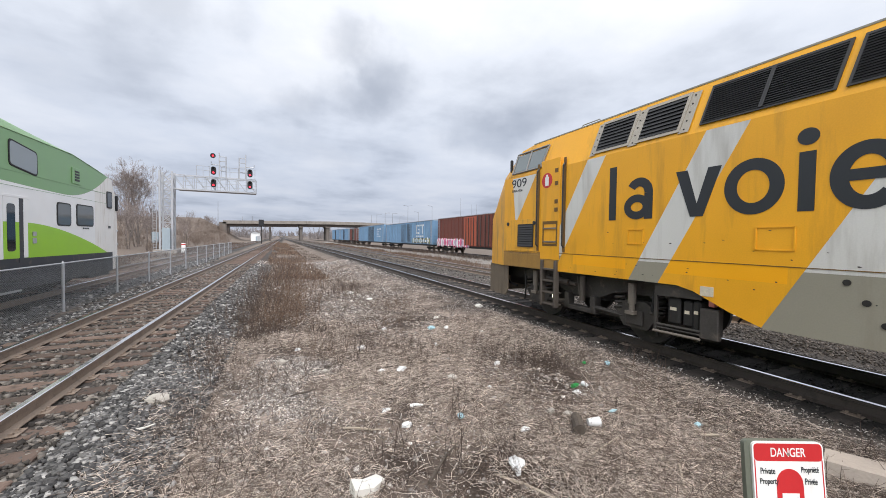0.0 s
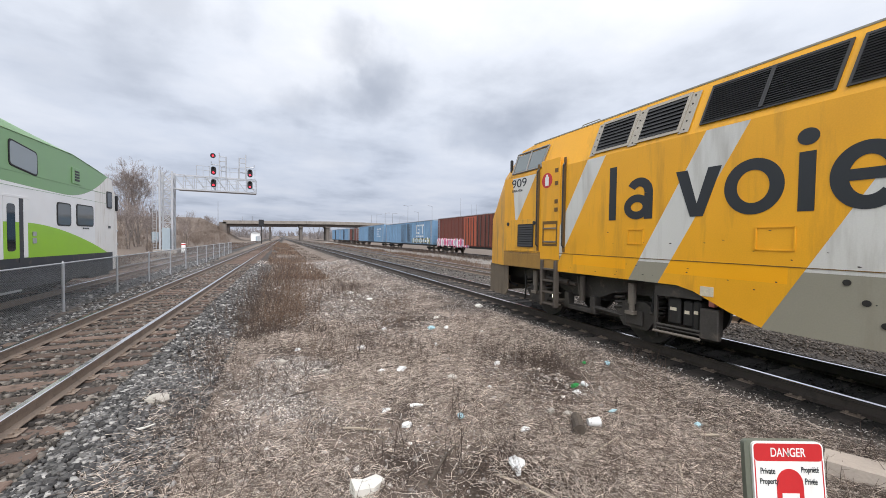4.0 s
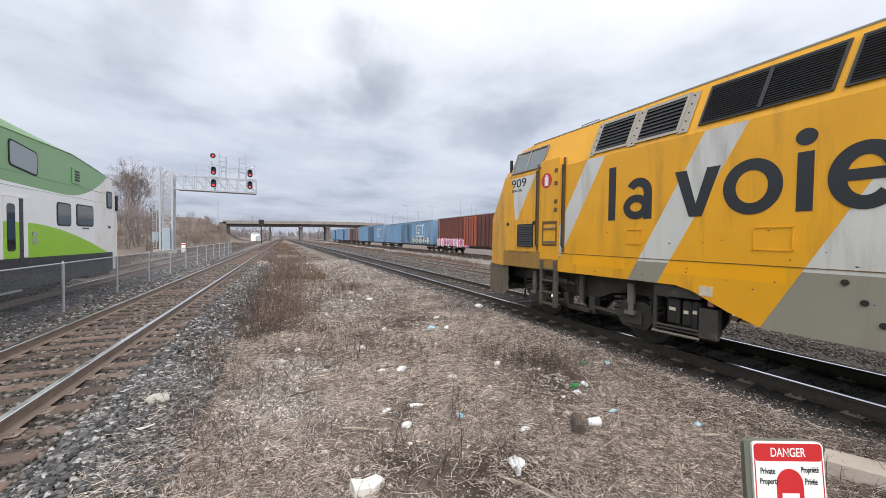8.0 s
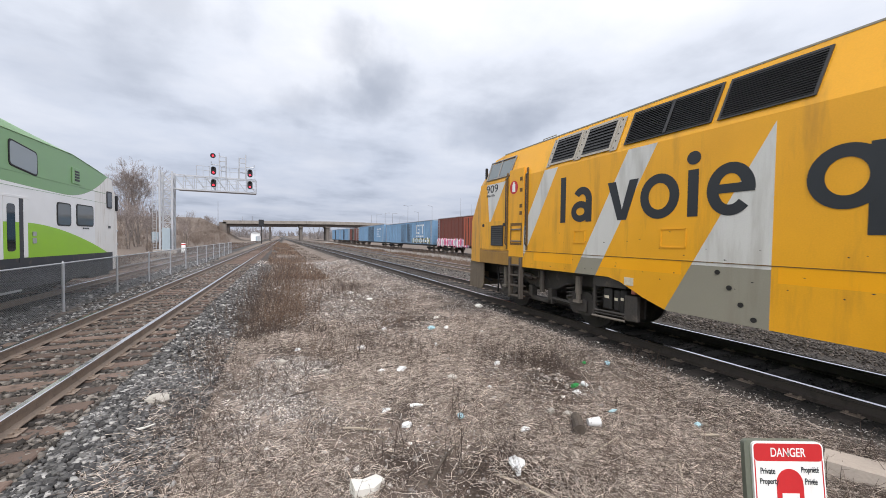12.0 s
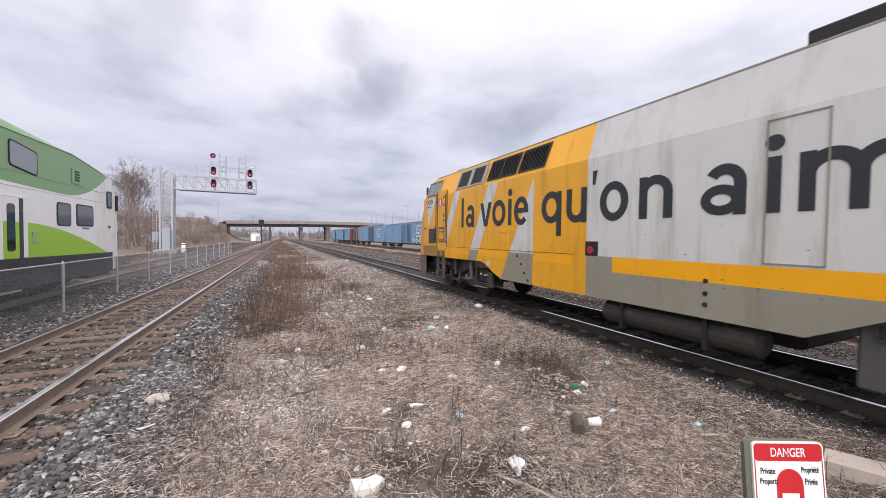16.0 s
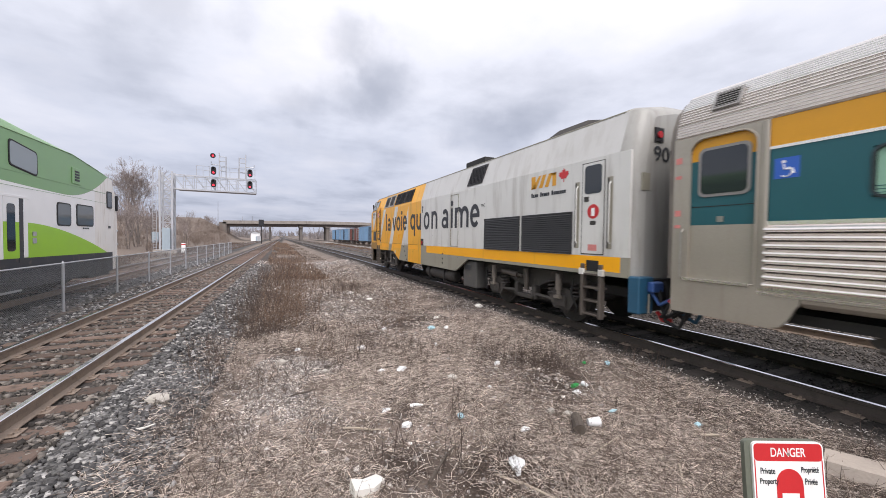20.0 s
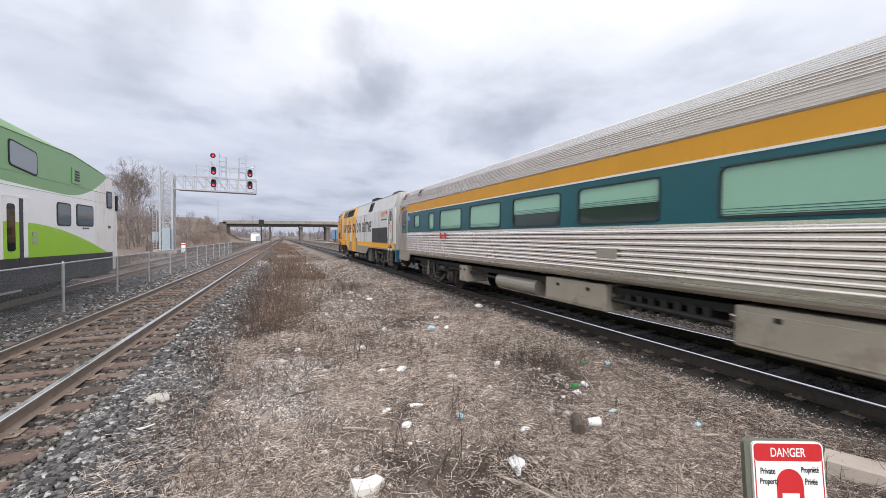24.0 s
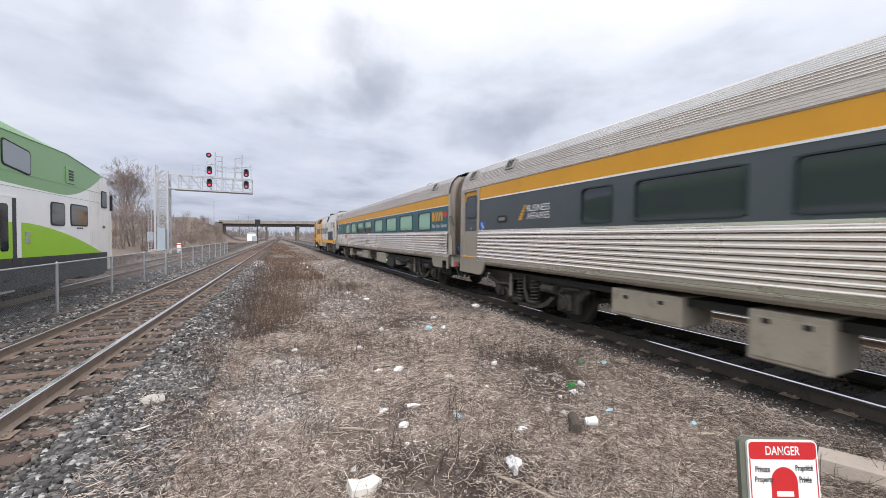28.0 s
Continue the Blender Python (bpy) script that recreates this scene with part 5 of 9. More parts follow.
# ---- coaches ----
def ripple(p, q, n, depth, per=4, skew=1.0, full=1.0):
    """Rounded flutes between two points of a profile, standing out by depth."""
    p, q = Vector(p), Vector(q)
    d = q - p
    nrm = Vector((-d.y, d.x)).normalized()
    if nrm.x > 0:
        nrm = -nrm
    out = []
    for i in range(n):
        for j in range(per):
            t = (i + j / per) / n
            h = math.sin(math.pi * (j / per) ** skew) ** full
            if full < 1 and j == 0 and i > 0:
                h = -0.55
            out.append(p + d * t + nrm * depth * h)
    out.append(q)
    return [tuple(v) for v in out]


def coach_truck(coach, yc):
    bm = bmesh.new()
    for s in (-1, 1):
        # cast side frame: arched top beam, a pedestal round each axle box, horns at both ends
        top = [(-1.95, 0.80), (-1.70, 0.93), (-1.2, 1.0), (-0.75, 0.98), (-0.55, 0.90), (0.55, 0.90), (0.75, 0.98), (1.2, 1.0), (1.70, 0.93), (1.95, 0.80), (1.90, 0.72), (1.1, 0.78), (0.62, 0.76), (-0.62, 0.76), (-1.1, 0.78), (-1.90, 0.72)]
        prism(bm, [(yc + y, z) for y, z in top], "x", s * 1.0, s * 1.15)
        for dy in (-1.27, 1.27):
            ped = [(-0.56, 0.80), (-0.46, 0.62), (-0.34, 0.50), (-0.30, 0.24), (0.30, 0.24), (0.34, 0.50), (0.46, 0.62), (0.56, 0.80)]
            prism(bm, [(yc + dy + y, z) for y, z in ped], "x", s * 0.99, s * 1.12)
    box(bm, -1.1, 1.1, yc - 0.3, yc + 0.3, 0.55, 0.85, 0.02)
    truck = part("truck", bm, M["truck"], coach, "dark grimy coach bogie with coil springs")
    # brake rigging and bolster between the wheels
    bm = bmesh.new()
    box(bm, -0.62, 0.62, yc - 0.80, yc + 0.80, 0.30, 0.62, 0.02)
    for dy in (-0.78, 0.78):
        box(bm, -0.95, 0.95, yc + dy - 0.05, yc + dy + 0.05, 0.34, 0.60, 0.01)
    box(bm, -0.60, 0.60, yc - 1.9, yc + 1.9, 0.60, 0.88, 0.02)
    part("brake_rigging", bm, M["under_dark"], truck)
    for s in (-1, 1):
        bm = bmesh.new()
        pts = [(-0.98, 0.52), (-0.80, 0.34), (-0.55, 0.22), (-0.2, 0.17), (0.2, 0.17), (0.55, 0.22), (0.80, 0.34), (0.98, 0.52), (0.90, 0.56), (0.70, 0.40), (0.5, 0.30), (0.2, 0.25), (-0.2, 0.25), (-0.5, 0.30), (-0.70, 0.40), (-0.90, 0.56)]
        prism(bm, [(yc + y, z) for y, z in pts], "x", s * 1.08, s * 1.26)
        part("equaliser", bm, M["truck"], truck, "curved dusty equaliser beam")
    for s in (-1, 1):
        for dy in (-1.27, 1.27):
            bm = bmesh.new()
            box(bm, s * 1.10, s * 1.24, yc + dy - 0.19, yc + dy + 0.19, 0.28, 0.66, 0.04)
            tube(bm, (s * 1.24, yc + dy, 0.46), (s * 1.28, yc + dy, 0.46), 0.13, 16)
            axle = part("axle_box", bm, M["under"], truck)
            bm = bmesh.new()
            tube(bm, (s * 1.28, yc + dy, 0.46), (s * 1.30, yc + dy, 0.46), 0.06, 12)
            part("axle_cap", bm, M["truck"], axle)
        for dy in (-0.27, 0.27):
            bm = bmesh.new()
            coil_spring(bm, s * 1.20, yc + dy, 0.36, 0.88, 0.115, 6, 0.024)
            part("coil_spring", bm, M["under"], truck, "dusty steel coil spring")
            bm = bmesh.new()
            box(bm, s * 1.08, s * 1.33, yc + dy - 0.14, yc + dy + 0.14, 0.28, 0.36, 0.015)
            part("spring_seat", bm, M["under"], truck)
        bm = bmesh.new()
        bars(bm, [(s * 1.30, yc + 0.02, 0.96), (s * 1.32, yc + 0.0, 0.60), (s * 1.30, yc - 0.12, 0.30)], 0.045, 8)
        part("swing_hanger", bm, M["under"], truck)
        bm = bmesh.new()
        tube(bm, (s * 1.27, yc - 1.05, 0.72), (s * 1.27, yc - 0.62, 0.72), 0.10, 12)
        part("brake_cylinder", bm, M["under"], truck)
        bm = bmesh.new()
        tube(bm, (s * 1.27, yc + 0.62, 0.66), (s * 1.27, yc + 1.25, 0.62), 0.035, 8)
        tube(bm, (s * 1.27, yc + 1.25, 0.62), (s * 1.20, yc + 1.85, 0.72), 0.045, 8)
        part("brake_rod", bm, M["truck"], truck)
        bm = bmesh.new()
        bars(bm, [(s * 1.22, yc - 1.70, 0.80), (s * 1.26, yc - 1.3, 0.78), (s * 1.26, yc - 1.12, 0.66), (s * 1.24, yc - 1.3, 0.58)], 0.03, 6)
        part("air_pipe", bm, M["under"], truck)
        bm = bmesh.new()
        tube(bm, (s * 1.30, yc + 0.62, 0.36), (s * 1.30, yc + 0.62, 0.70), 0.055, 10)
        tube(bm, (s * 1.30, yc + 0.62, 0.70), (s * 1.30, yc + 0.62, 0.94), 0.04, 10)
        part("damper", bm, M["damper_pale"], truck, "pale dusty shock absorber")
    for dy in (-1.27, 1.27):
        wheelset(truck, yc + dy, 0.46, 1.08)
    return truck


def build_coach(front, length, band, windows, blinds, business, label):
    """front: place of its front end behind the train's datum. windows: (front edge, rear edge) pairs."""
    rear = front - length
    MID = (front + rear) / 2
    Y = lambda y: y - MID
    coach = thing("passenger_coach", label, "train coach", group="coaches of the passenger train")
    f0, f1 = front - 1.17, rear + 0.02
    R = 0.07 if business else 0.20
    W = 1.5
    # roof with fine flutes
    arc = [(-1.5, 3.40), (-1.47, 3.60), (-1.37, 3.85), (-1.17, 4.07), (-0.8, 4.22), (-0.4, 4.29)]
    prof = [(-1.5, 3.40)]
    for a, b, n in zip(arc, arc[1:], (5, 6, 6, 5, 4)):
        prof += ripple(a, b, n, 0.026, 6, 1.4)[1:]
    prof = prof + [(0, 4.31)] + [(-x, z) for x, z in prof[::-1]]
    bm = bmesh.new()
    loft(bm, [[(x, Y(y), z) for x, z in prof] for y in (front - 0.02, rear + 0.02)], closed=False, caps=False)
    part("roof", bm, M["roof_steel"], coach, "finely ribbed stainless steel roof")
    for s in (-1, 1):
        # fluted lower side
        bm = bmesh.new()
        fl = ripple((-1.5, 2.08), (-1.5, 1.29), 8, 0.066, 12, 1.6, 0.62)
        loft(bm, [[(-s * x * 1.0, Y(y), z) for x, z in fl] for y in (f0 - 0.01, f1)], closed=False, caps=False)
        part("fluted_panel", bm, M["silver"], coach, "horizontally fluted stainless steel side")
        # sill below the flutes, curling under
        bm = bmesh.new()
        sill = [(1.505, 1.27), (1.512, 1.20), (1.50, 1.15), (1.45, 1.10), (1.30, 1.07)]
        loft(bm, [[(s * x, Y(y), z) for x, z in sill] for y in (f0 - 0.37, f1)], closed=False, caps=False)
        part("sill", bm, M["silver_flat"], coach, "plain stainless steel sill")
        for za, zb, mt, name, lab in ((3.05, 3.395, "ochre", "stripe", "ochre yellow letterboard stripe"), (3.015, 3.05, "silver", "trim", ""), (2.08, 2.125, "silver", "trim", "")):
            bm = bmesh.new()
            t = 0.008 if name == "trim" else 0.0
            box(bm, s * (W + t), s * (W - 0.04), Y(f0 - 0.02), Y(f1), za, zb)
            part(name, bm, M[mt], coach, lab)
        # window band with through openings
        z0, z1 = 2.125, 3.015
        edges = sorted({f0 - 0.02, f1} | {v for w in windows for v in w[:2]})
        levels = sorted({z0, z1} | {v for w in windows for v in w[2:]})
        bm = bmesh.new()
        grid = {(y, z): bm.verts.new((s * W, Y(y), z)) for y in edges for z in levels}
        for ya, yb in zip(edges, edges[1:]):
            for za, zb in zip(levels, levels[1:]):
                cy, cz = (ya + yb) / 2, (za + zb) / 2
                if not any(w[1] < cy < w[0] and w[2] < cz < w[3] for w in windows):
                    bm.faces.new((grid[ya, za], grid[yb, za], grid[yb, zb], grid[ya, zb]))
        bmesh.ops.delete(bm, geom=[v for v in bm.verts if not v.link_faces], context="VERTS")
        r = bmesh.ops.extrude_face_region(bm, geom=bm.faces[:])
        bmesh.ops.translate(bm, verts=[v for v in r["geom"] if isinstance(v, bmesh.types.BMVert)], vec=(-s * 0.05, 0, 0))
        part("window_band", bm, M[band], coach, "painted window band")
        for i, (ya, yb, za, zb) in enumerate(windows):
            bm = bmesh.new()
            out, inn = rounded(Y(yb) - 0.012, Y(ya) + 0.012, za - 0.012, zb + 0.012, 0.10), rounded(Y(yb) + 0.012, Y(ya) - 0.012, za + 0.012, zb - 0.012, 0.09)
            vo = [[bm.verts.new((s * (W + d), u, v)) for u, v in ring] for d, ring in ((0.0, out), (0.014, out), (0.014, inn), (-0.03, inn))]
            for a, b in zip(vo, vo[1:]):
                for k in range(len(a)):
                    bm.faces.new((a[k], a[(k + 1) % len(a)], b[(k + 1) % len(a)], b[k]))
            win = part("window", bm, M["win_frame"], coach)
            down = blinds[i % len(blinds)]
            cut = zb - (zb - za) * down
            bm = bmesh.new()
            box(bm, s * (W - 0.030), s * (W - 0.036), Y(ya), Y(yb), za, zb)
            part("pane", bm, M["glass_slate"] if business else M["blind_dark"], win, "dark reflecting window pane")
            if down > 0.05:
                bm = bmesh.new()
                box(bm, s * (W - 0.022), s * (W - 0.028), Y(ya) - 0.02, Y(yb) + 0.02, cut + 0.03, zb)
                part("blind", bm, M["blind"], win, "pale green drawn blind behind glass")
                bm = bmesh.new()
                for k in range(3):
                    box(bm, s * (W - 0.018), s * (W - 0.024), Y(ya) - 0.02, Y(yb) + 0.02, cut + 0.045 + 0.035 * k, cut + 0.052 + 0.035 * k)
                part("blind_rail", bm, M["teal"], win)
        # vestibule end: steel surround with an arched doorway, door set back in it
        d0, d1 = front - 0.24, f0 + 0.11
        def arched(y0, y1, zb, zt, r):
            pts = [(y0, zb), (y1, zb), (y1, zt - r)] + [(y1 + r - r * math.cos(radians(a)), zt - r + r * math.sin(radians(a))) for a in (18, 36, 54, 72)]
            pts += [(y1 + r, zt), (y0 - r, zt)] + [(y0 - r + r * math.cos(radians(a)), zt - r + r * math.sin(radians(a))) for a in (72, 54, 36, 18)] + [(y0, zt - r)]
            return pts
        bm = bmesh.new()
        outer = [(front, 0.80), (f0 - 0.08, 0.79), (f0 - 0.18, 0.83), (f0 - 0.25, 0.92), (f0 - 0.31, 1.06), (f0 - 0.36, 1.13), (f0 - 0.36, 1.26), (f0 + 0.0, 1.26), (f0 + 0.0, 3.40), (front, 3.40)]
        loops = []
        for ring in (outer, arched(d0, d1, 1.30, 3.34, R)):
            vs = [bm.verts.new((s * (W + 0.012), Y(y), z)) for y, z in ring]
            loops += [bm.edges.new((vs[i], vs[(i + 1) % len(vs)])) for i in range(len(vs))]
        bmesh.ops.triangle_fill(bm, edges=loops, use_beauty=True)
        r = bmesh.ops.extrude_face_region(bm, geom=bm.faces[:])
        bmesh.ops.translate(bm, verts=[v for v in r["geom"] if isinstance(v, bmesh.types.BMVert)], vec=(-s * 0.06, 0, 0))
        part("vestibule_panel", bm, M["silver_flat"], coach, "dull stainless vestibule end with a doorway")
        bm = bmesh.new()
        box(bm, s * (W + 0.03), s * W, Y(f0 - 0.02), Y(f0 + 0.05), 1.26, 3.40, 0.012)
        part("corner_pillar", bm, M["silver_flat"], coach)
        bm = bmesh.new()
        box(bm, s * (W + 0.018), s * (W - 0.01), Y(f0 + 0.06), Y(f1), 1.245, 1.30, 0.006)
        part("trim", bm, M["silver"], coach)
        bm = bmesh.new()
        box(bm, s * (W + 0.020), s * (W - 0.01), Y(f0 + 0.06), Y(f1), 1.195, 1.235, 0.006)
        part("trim", bm, M["silver"], coach)
        bm = bmesh.new()
        box(bm, s * (W - 0.03), s * (W - 0.06), Y(d0 + 0.02), Y(d1 - 0.02), 1.26, 2.10)
        door = part("vestibule_door", bm, M["silver_flat"], coach, "stainless steel vestibule door with a painted top")
        bm = bmesh.new()
        box(bm, s * (W - 0.03), s * (W - 0.06), Y(d0 + 0.02), Y(d1 - 0.02), 2.10, 3.03)
        part("door_upper", bm, M[band], door)
        bm = bmesh.new()
        prism(bm, [(Y(y), z) for y, z in arched(d0 + 0.015, d1 - 0.015, 3.03, 3.355, R - 0.01)], "x", s * (W - 0.03), s * (W - 0.06))
        part("door_stripe", bm, M["ochre"], door)
        bm = bmesh.new()
        box(bm, s * (W - 0.026), s * (W - 0.03), Y(d0), Y(d1), 2.36, 2.37)
        part("door_seam", bm, M["rubber"], door)
        bm = bmesh.new()
        prism(bm, rounded(Y(d1 + 0.07), Y(d0 - 0.10), 2.50, 3.20, 0.09), "x", s * (W - 0.014), s * (W - 0.03))
        dw = part("door_window_frame", bm, M["win_frame" if business else "vent_frame"], door, "narrow metal window frame")
        bm = bmesh.new()
        prism(bm, rounded(Y(d1 + 0.11), Y(d0 - 0.14), 2.54, 3.16, 0.07), "x", s * (W - 0.010), s * (W - 0.014))
        part("pane", bm, M["glass"], dw)
        # raised rounded surround of the doorway, step edge, latch
        bm = bmesh.new()
        arch = arched(d0 + 0.01, d1 - 0.01, 1.31, 3.345, R)
        bars(bm, [(s * (W + 0.012), Y(y), z) for y, z in arch], 0.013, 6)
        part("door_surround", bm, M["silver_flat"], coach)
        bm = bmesh.new()
        box(bm, s * (W + 0.03), s * (W - 0.02), Y(front - 0.17), Y(f0 + 0.15), 1.285, 1.32)
        part("step_edge", bm, M["silver"], door)
        if business:
            bm = bmesh.new()
            box(bm, s * (W + 0.034), s * (W + 0.03), Y(front - 0.20), Y(f0 + 0.18), 1.292, 1.314)
            part("step_nosing", bm, M["yellow_low"], door, "yellow step nosing strip")
        bm = bmesh.new()
        box(bm, s * (W - 0.015), s * (W - 0.03), Y(front - 0.60), Y(front - 0.68), 2.14, 2.22)
        part("door_latch", bm, M["steel"], door)
        bm = bmesh.new()
        bars(bm, [(s * W, Y(front - 0.16), 1.3), (s * (W + 0.06), Y(front - 0.16), 1.35), (s * (W + 0.06), Y(front - 0.16), 2.0), (s * W, Y(front - 0.16), 2.05)], 0.014, 6)
        part("grab_iron", bm, M["steel"], coach)
        for z in (3.03, 2.80, 2.24, 2.06):
            bm = bmesh.new()
            box(bm, s * (W + 0.016), s * (W + 0.012), Y(front - 0.03), Y(front - 0.12), z, z + (0.05 if z in (2.80, 2.06) else 0.09))
            part("warning_placard", bm, M["placard_red"], coach)
        bm = bmesh.new()
        box(bm, s * (W + 0.004), s * W, Y(f0 - 0.07), Y(f0 - 0.31), 2.64 if not business else 2.13, 2.89 if not business else 2.37)
        ac = part("access_sign", bm, M["sign_blue"], coach, "blue wheelchair access sign")
        bm = bmesh.new()
        zb = 2.64 if not business else 2.13
        yb = f0 - 0.19
        tube(bm, (s * (W + 0.006), Y(yb + 0.03), zb + 0.20), (s * (W + 0.004), Y(yb + 0.03), zb + 0.20), 0.02, 10)
        bars(bm, [(s * (W + 0.005), Y(yb + 0.03), zb + 0.17), (s * (W + 0.005), Y(yb + 0.02), zb + 0.11), (s * (W + 0.005), Y(yb - 0.05), zb + 0.11), (s * (W + 0.005), Y(yb - 0.07), zb + 0.05)], 0.008, 4)
        arcp = [(s * (W + 0.005), Y(yb + 0.01 + 0.06 * math.cos(a)), zb + 0.075 + 0.055 * math.sin(a)) for a in [radians(110 + 20 * i) for i in range(11)]]
        bars(bm, arcp, 0.007, 4)
        part("sign_symbol", bm, M["white"], ac)
        # rear corner
        bm = bmesh.new()
        box(bm, s * (W + 0.004), s * (W - 0.05), Y(rear + 0.04), Y(rear), 0.80, 3.44)
        for ya, yb, za in ((rear, rear + 0.15, 0.80), (rear + 0.15, rear + 0.50, 1.07)):
            prism(bm, [(Y(ya), za), (Y(yb), za), (Y(yb), 1.20), (Y(ya), 1.20)], "x", s * (W + 0.006), s * (W - 0.05))
        prism(bm, [(Y(rear + 0.50), 0.80), (Y(rear + 1.20), 0.80), (Y(rear + 1.30), 0.85), (Y(rear + 1.38), 0.96), (Y(rear + 1.44), 1.10), (Y(rear + 1.50), 1.20), (Y(rear + 0.50), 1.20)], "x", s * (W + 0.006), s * (W - 0.05))
        part("end_post", bm, M["silver_flat"], coach)
        for z in (1.92, 1.55):
            bm = bmesh.new()
            ring = rounded(Y(rear + 0.12), Y(rear + 0.66), z, z + 0.10, 0.045)
            bars(bm, [(s * (W + 0.06), u, v) for u, v in ring + ring[:1]], 0.012, 5)
            part("grab_loop", bm, M["steel"], coach)
        bm = bmesh.new()
        for y in (rear + 0.16, rear + 0.48):
            box(bm, s * (W + 0.002), s * (W - 0.2), Y(y - 0.015), Y(y + 0.015), 0.60, 1.06)
        box(bm, s * (W + 0.002), s * (W - 0.2), Y(rear + 0.16), Y(rear + 0.48), 0.60, 0.635)
        box(bm, s * (W + 0.002), s * (W - 0.2), Y(rear + 0.16), Y(rear + 0.48), 0.83, 0.86)
        box(bm, s * (W - 0.2), s * (W - 0.22), Y(rear + 0.16), Y(rear + 0.48), 0.60, 1.06)
        part("stirrup_step", bm, M["under_dark"], coach)
    # ends: end wall and rubber diaphragm
    for y, k in ((front, 1), (rear, -1)):
        bm = bmesh.new()
        prism(bm, [(-1.46, 1.0), (1.46, 1.0), (1.46, 3.42), (1.32, 3.82), (0.9, 4.1), (-0.9, 4.1), (-1.32, 3.82), (-1.46, 3.42)], "y", Y(y - 0.10 * k), Y(y - 0.06 * k))
        part("end_wall", bm, M["end_brown"], coach, "brown grimy end wall")
        bm = bmesh.new()
        for xa, xb, za, zb in ((-0.95, -0.6, 1.0, 3.5), (0.6, 0.95, 1.0, 3.5), (-0.95, 0.95, 3.3, 3.65)):
            box(bm, xa, xb, Y(y - 0.06 * k), Y(y + 0.24 * k), za, zb, 0.03)
        part("diaphragm", bm, M["end_brown"], coach, "brown dusty gangway bellows")
        bm = bmesh.new()
        box(bm, -0.15, 0.15, Y(y - 0.2 * k), Y(y + 0.4 * k), 0.75, 0.98, 0.02)
        part("coupler", bm, M["under_dark"], coach)
        for x in (-0.9, -0.65, -1.1):
            bm = bmesh.new()
            bars(bm, [(x, Y(y), 1.1), (x, Y(y + 0.15 * k), 0.7), (x, Y(y + 0.35 * k), 0.55)], 0.03, 6)
            part("end_hose", bm, M["rubber"], coach)
        for s in (-1, 1):
            # full-height folding shroud that fills the corner of the gap
            bm = bmesh.new()
            edge = [(1.44, 1.28), (1.455, 2.2), (1.455, 3.38), (1.42, 3.62), (1.32, 3.86), (1.14, 4.05)]
            loft(bm, [[(s * (x - ins), Y(y + d * k), z - 0.4 * ins * (z > 3.5)) for x, z in edge] for d, ins in ((-0.05, 0.0), (0.07, 0.012), (0.13, 0.045), (0.17, 0.12), (0.10, 0.20))], closed=False, caps=False)
            sh = part("end_shroud", bm, M["end_fold"], coach, "light brown dusty folding end shroud", smooth=True)
            if k == 1:
                continue
            bm = bmesh.new()
            prism(bm, [(Y(y - 0.02 * k), 1.30), (Y(y + 0.15 * k), 1.28), (Y(y + 0.19 * k), 1.36), (Y(y + 0.15 * k), 1.78), (Y(y + 0.08 * k), 1.97), (Y(y - 0.02 * k), 1.99)], "x", s * 1.452, s * 1.464)
            part("scuff_plate", bm, M["scuffed"], sh, "scuffed pale metal plate")
            bm = bmesh.new()
            bars(bm, [(s * 1.40, Y(y - 0.02 * k), 2.62), (s * 1.52, Y(y + 0.10 * k), 2.63), (s * 1.50, Y(y + 0.22 * k), 2.60), (s * 1.42, Y(y + 0.24 * k), 2.30)], 0.012, 6)
            part("end_grab_iron", bm, M["under_dark"], coach)
            bm = bmesh.new()
            box(bm, s * 1.02, s * 1.38, Y(y - 0.08 * k), Y(y + 0.05 * k), 0.86, 1.26, 0.02)
            part("end_sill_plate", bm, M["scuffed"], coach, "scuffed pale end sill plate")
        for x, mt, z0, z1 in ((-1.24, "lens_red", 0.98, 0.86), (-1.12, "jumper_blue", 1.56, 1.42))[: 2 if k == -1 else 1]:
            bm = bmesh.new()
            tube(bm, (x, Y(y + 0.02 * k), z0 + 0.03), (x - 0.02, Y(y + 0.16 * k), z1), 0.05, 10)
            part("hose_coupling", bm, M[mt], coach)
            bm = bmesh.new()
            bars(bm, [(x, Y(y - 0.04 * k), z0 + 0.05), (x, Y(y + 0.03 * k), z0 + 0.03)], 0.03, 6)
            bars(bm, [(x - 0.02, Y(y + 0.16 * k), z1), (x, Y(y + 0.27 * k), z1 - 0.22), (x + 0.04, Y(y + 0.36 * k), z1 - 0.28)], 0.026, 6)
            part("jumper_cable", bm, M["rubber"], coach)
    # roof vents near the ends
    for y in (front - 0.66, front - 2.6, rear + 1.4):
        lo, hi = Vector((-1.455, 0, 3.70)), Vector((-1.325, 0, 3.96))
        out = Vector((-0.90, 0, 0.44)) * 0.05
        bm = bmesh.new()
        for p, q, d0, d1 in ((lo, hi, -0.17, -0.14), (lo, hi, 0.14, 0.17), (lo, lo.lerp(hi, 0.1), -0.14, 0.14), (lo.lerp(hi, 0.9), hi, -0.14, 0.14)):
            loft(bm, [[p + Vector((0, Y(y + d), 0)), p + out + Vector((0, Y(y + d), 0)), q + out + Vector((0, Y(y + d), 0)), q + Vector((0, Y(y + d), 0))] for d in (d0, d1)])
        v = part("roof_vent", bm, M["vent_frame"], coach, "small louvred roof vent")
        bm = bmesh.new()
        a, b = lo.lerp(hi, 0.08) + out * 0.75, lo.lerp(hi, 0.92) + out * 0.75
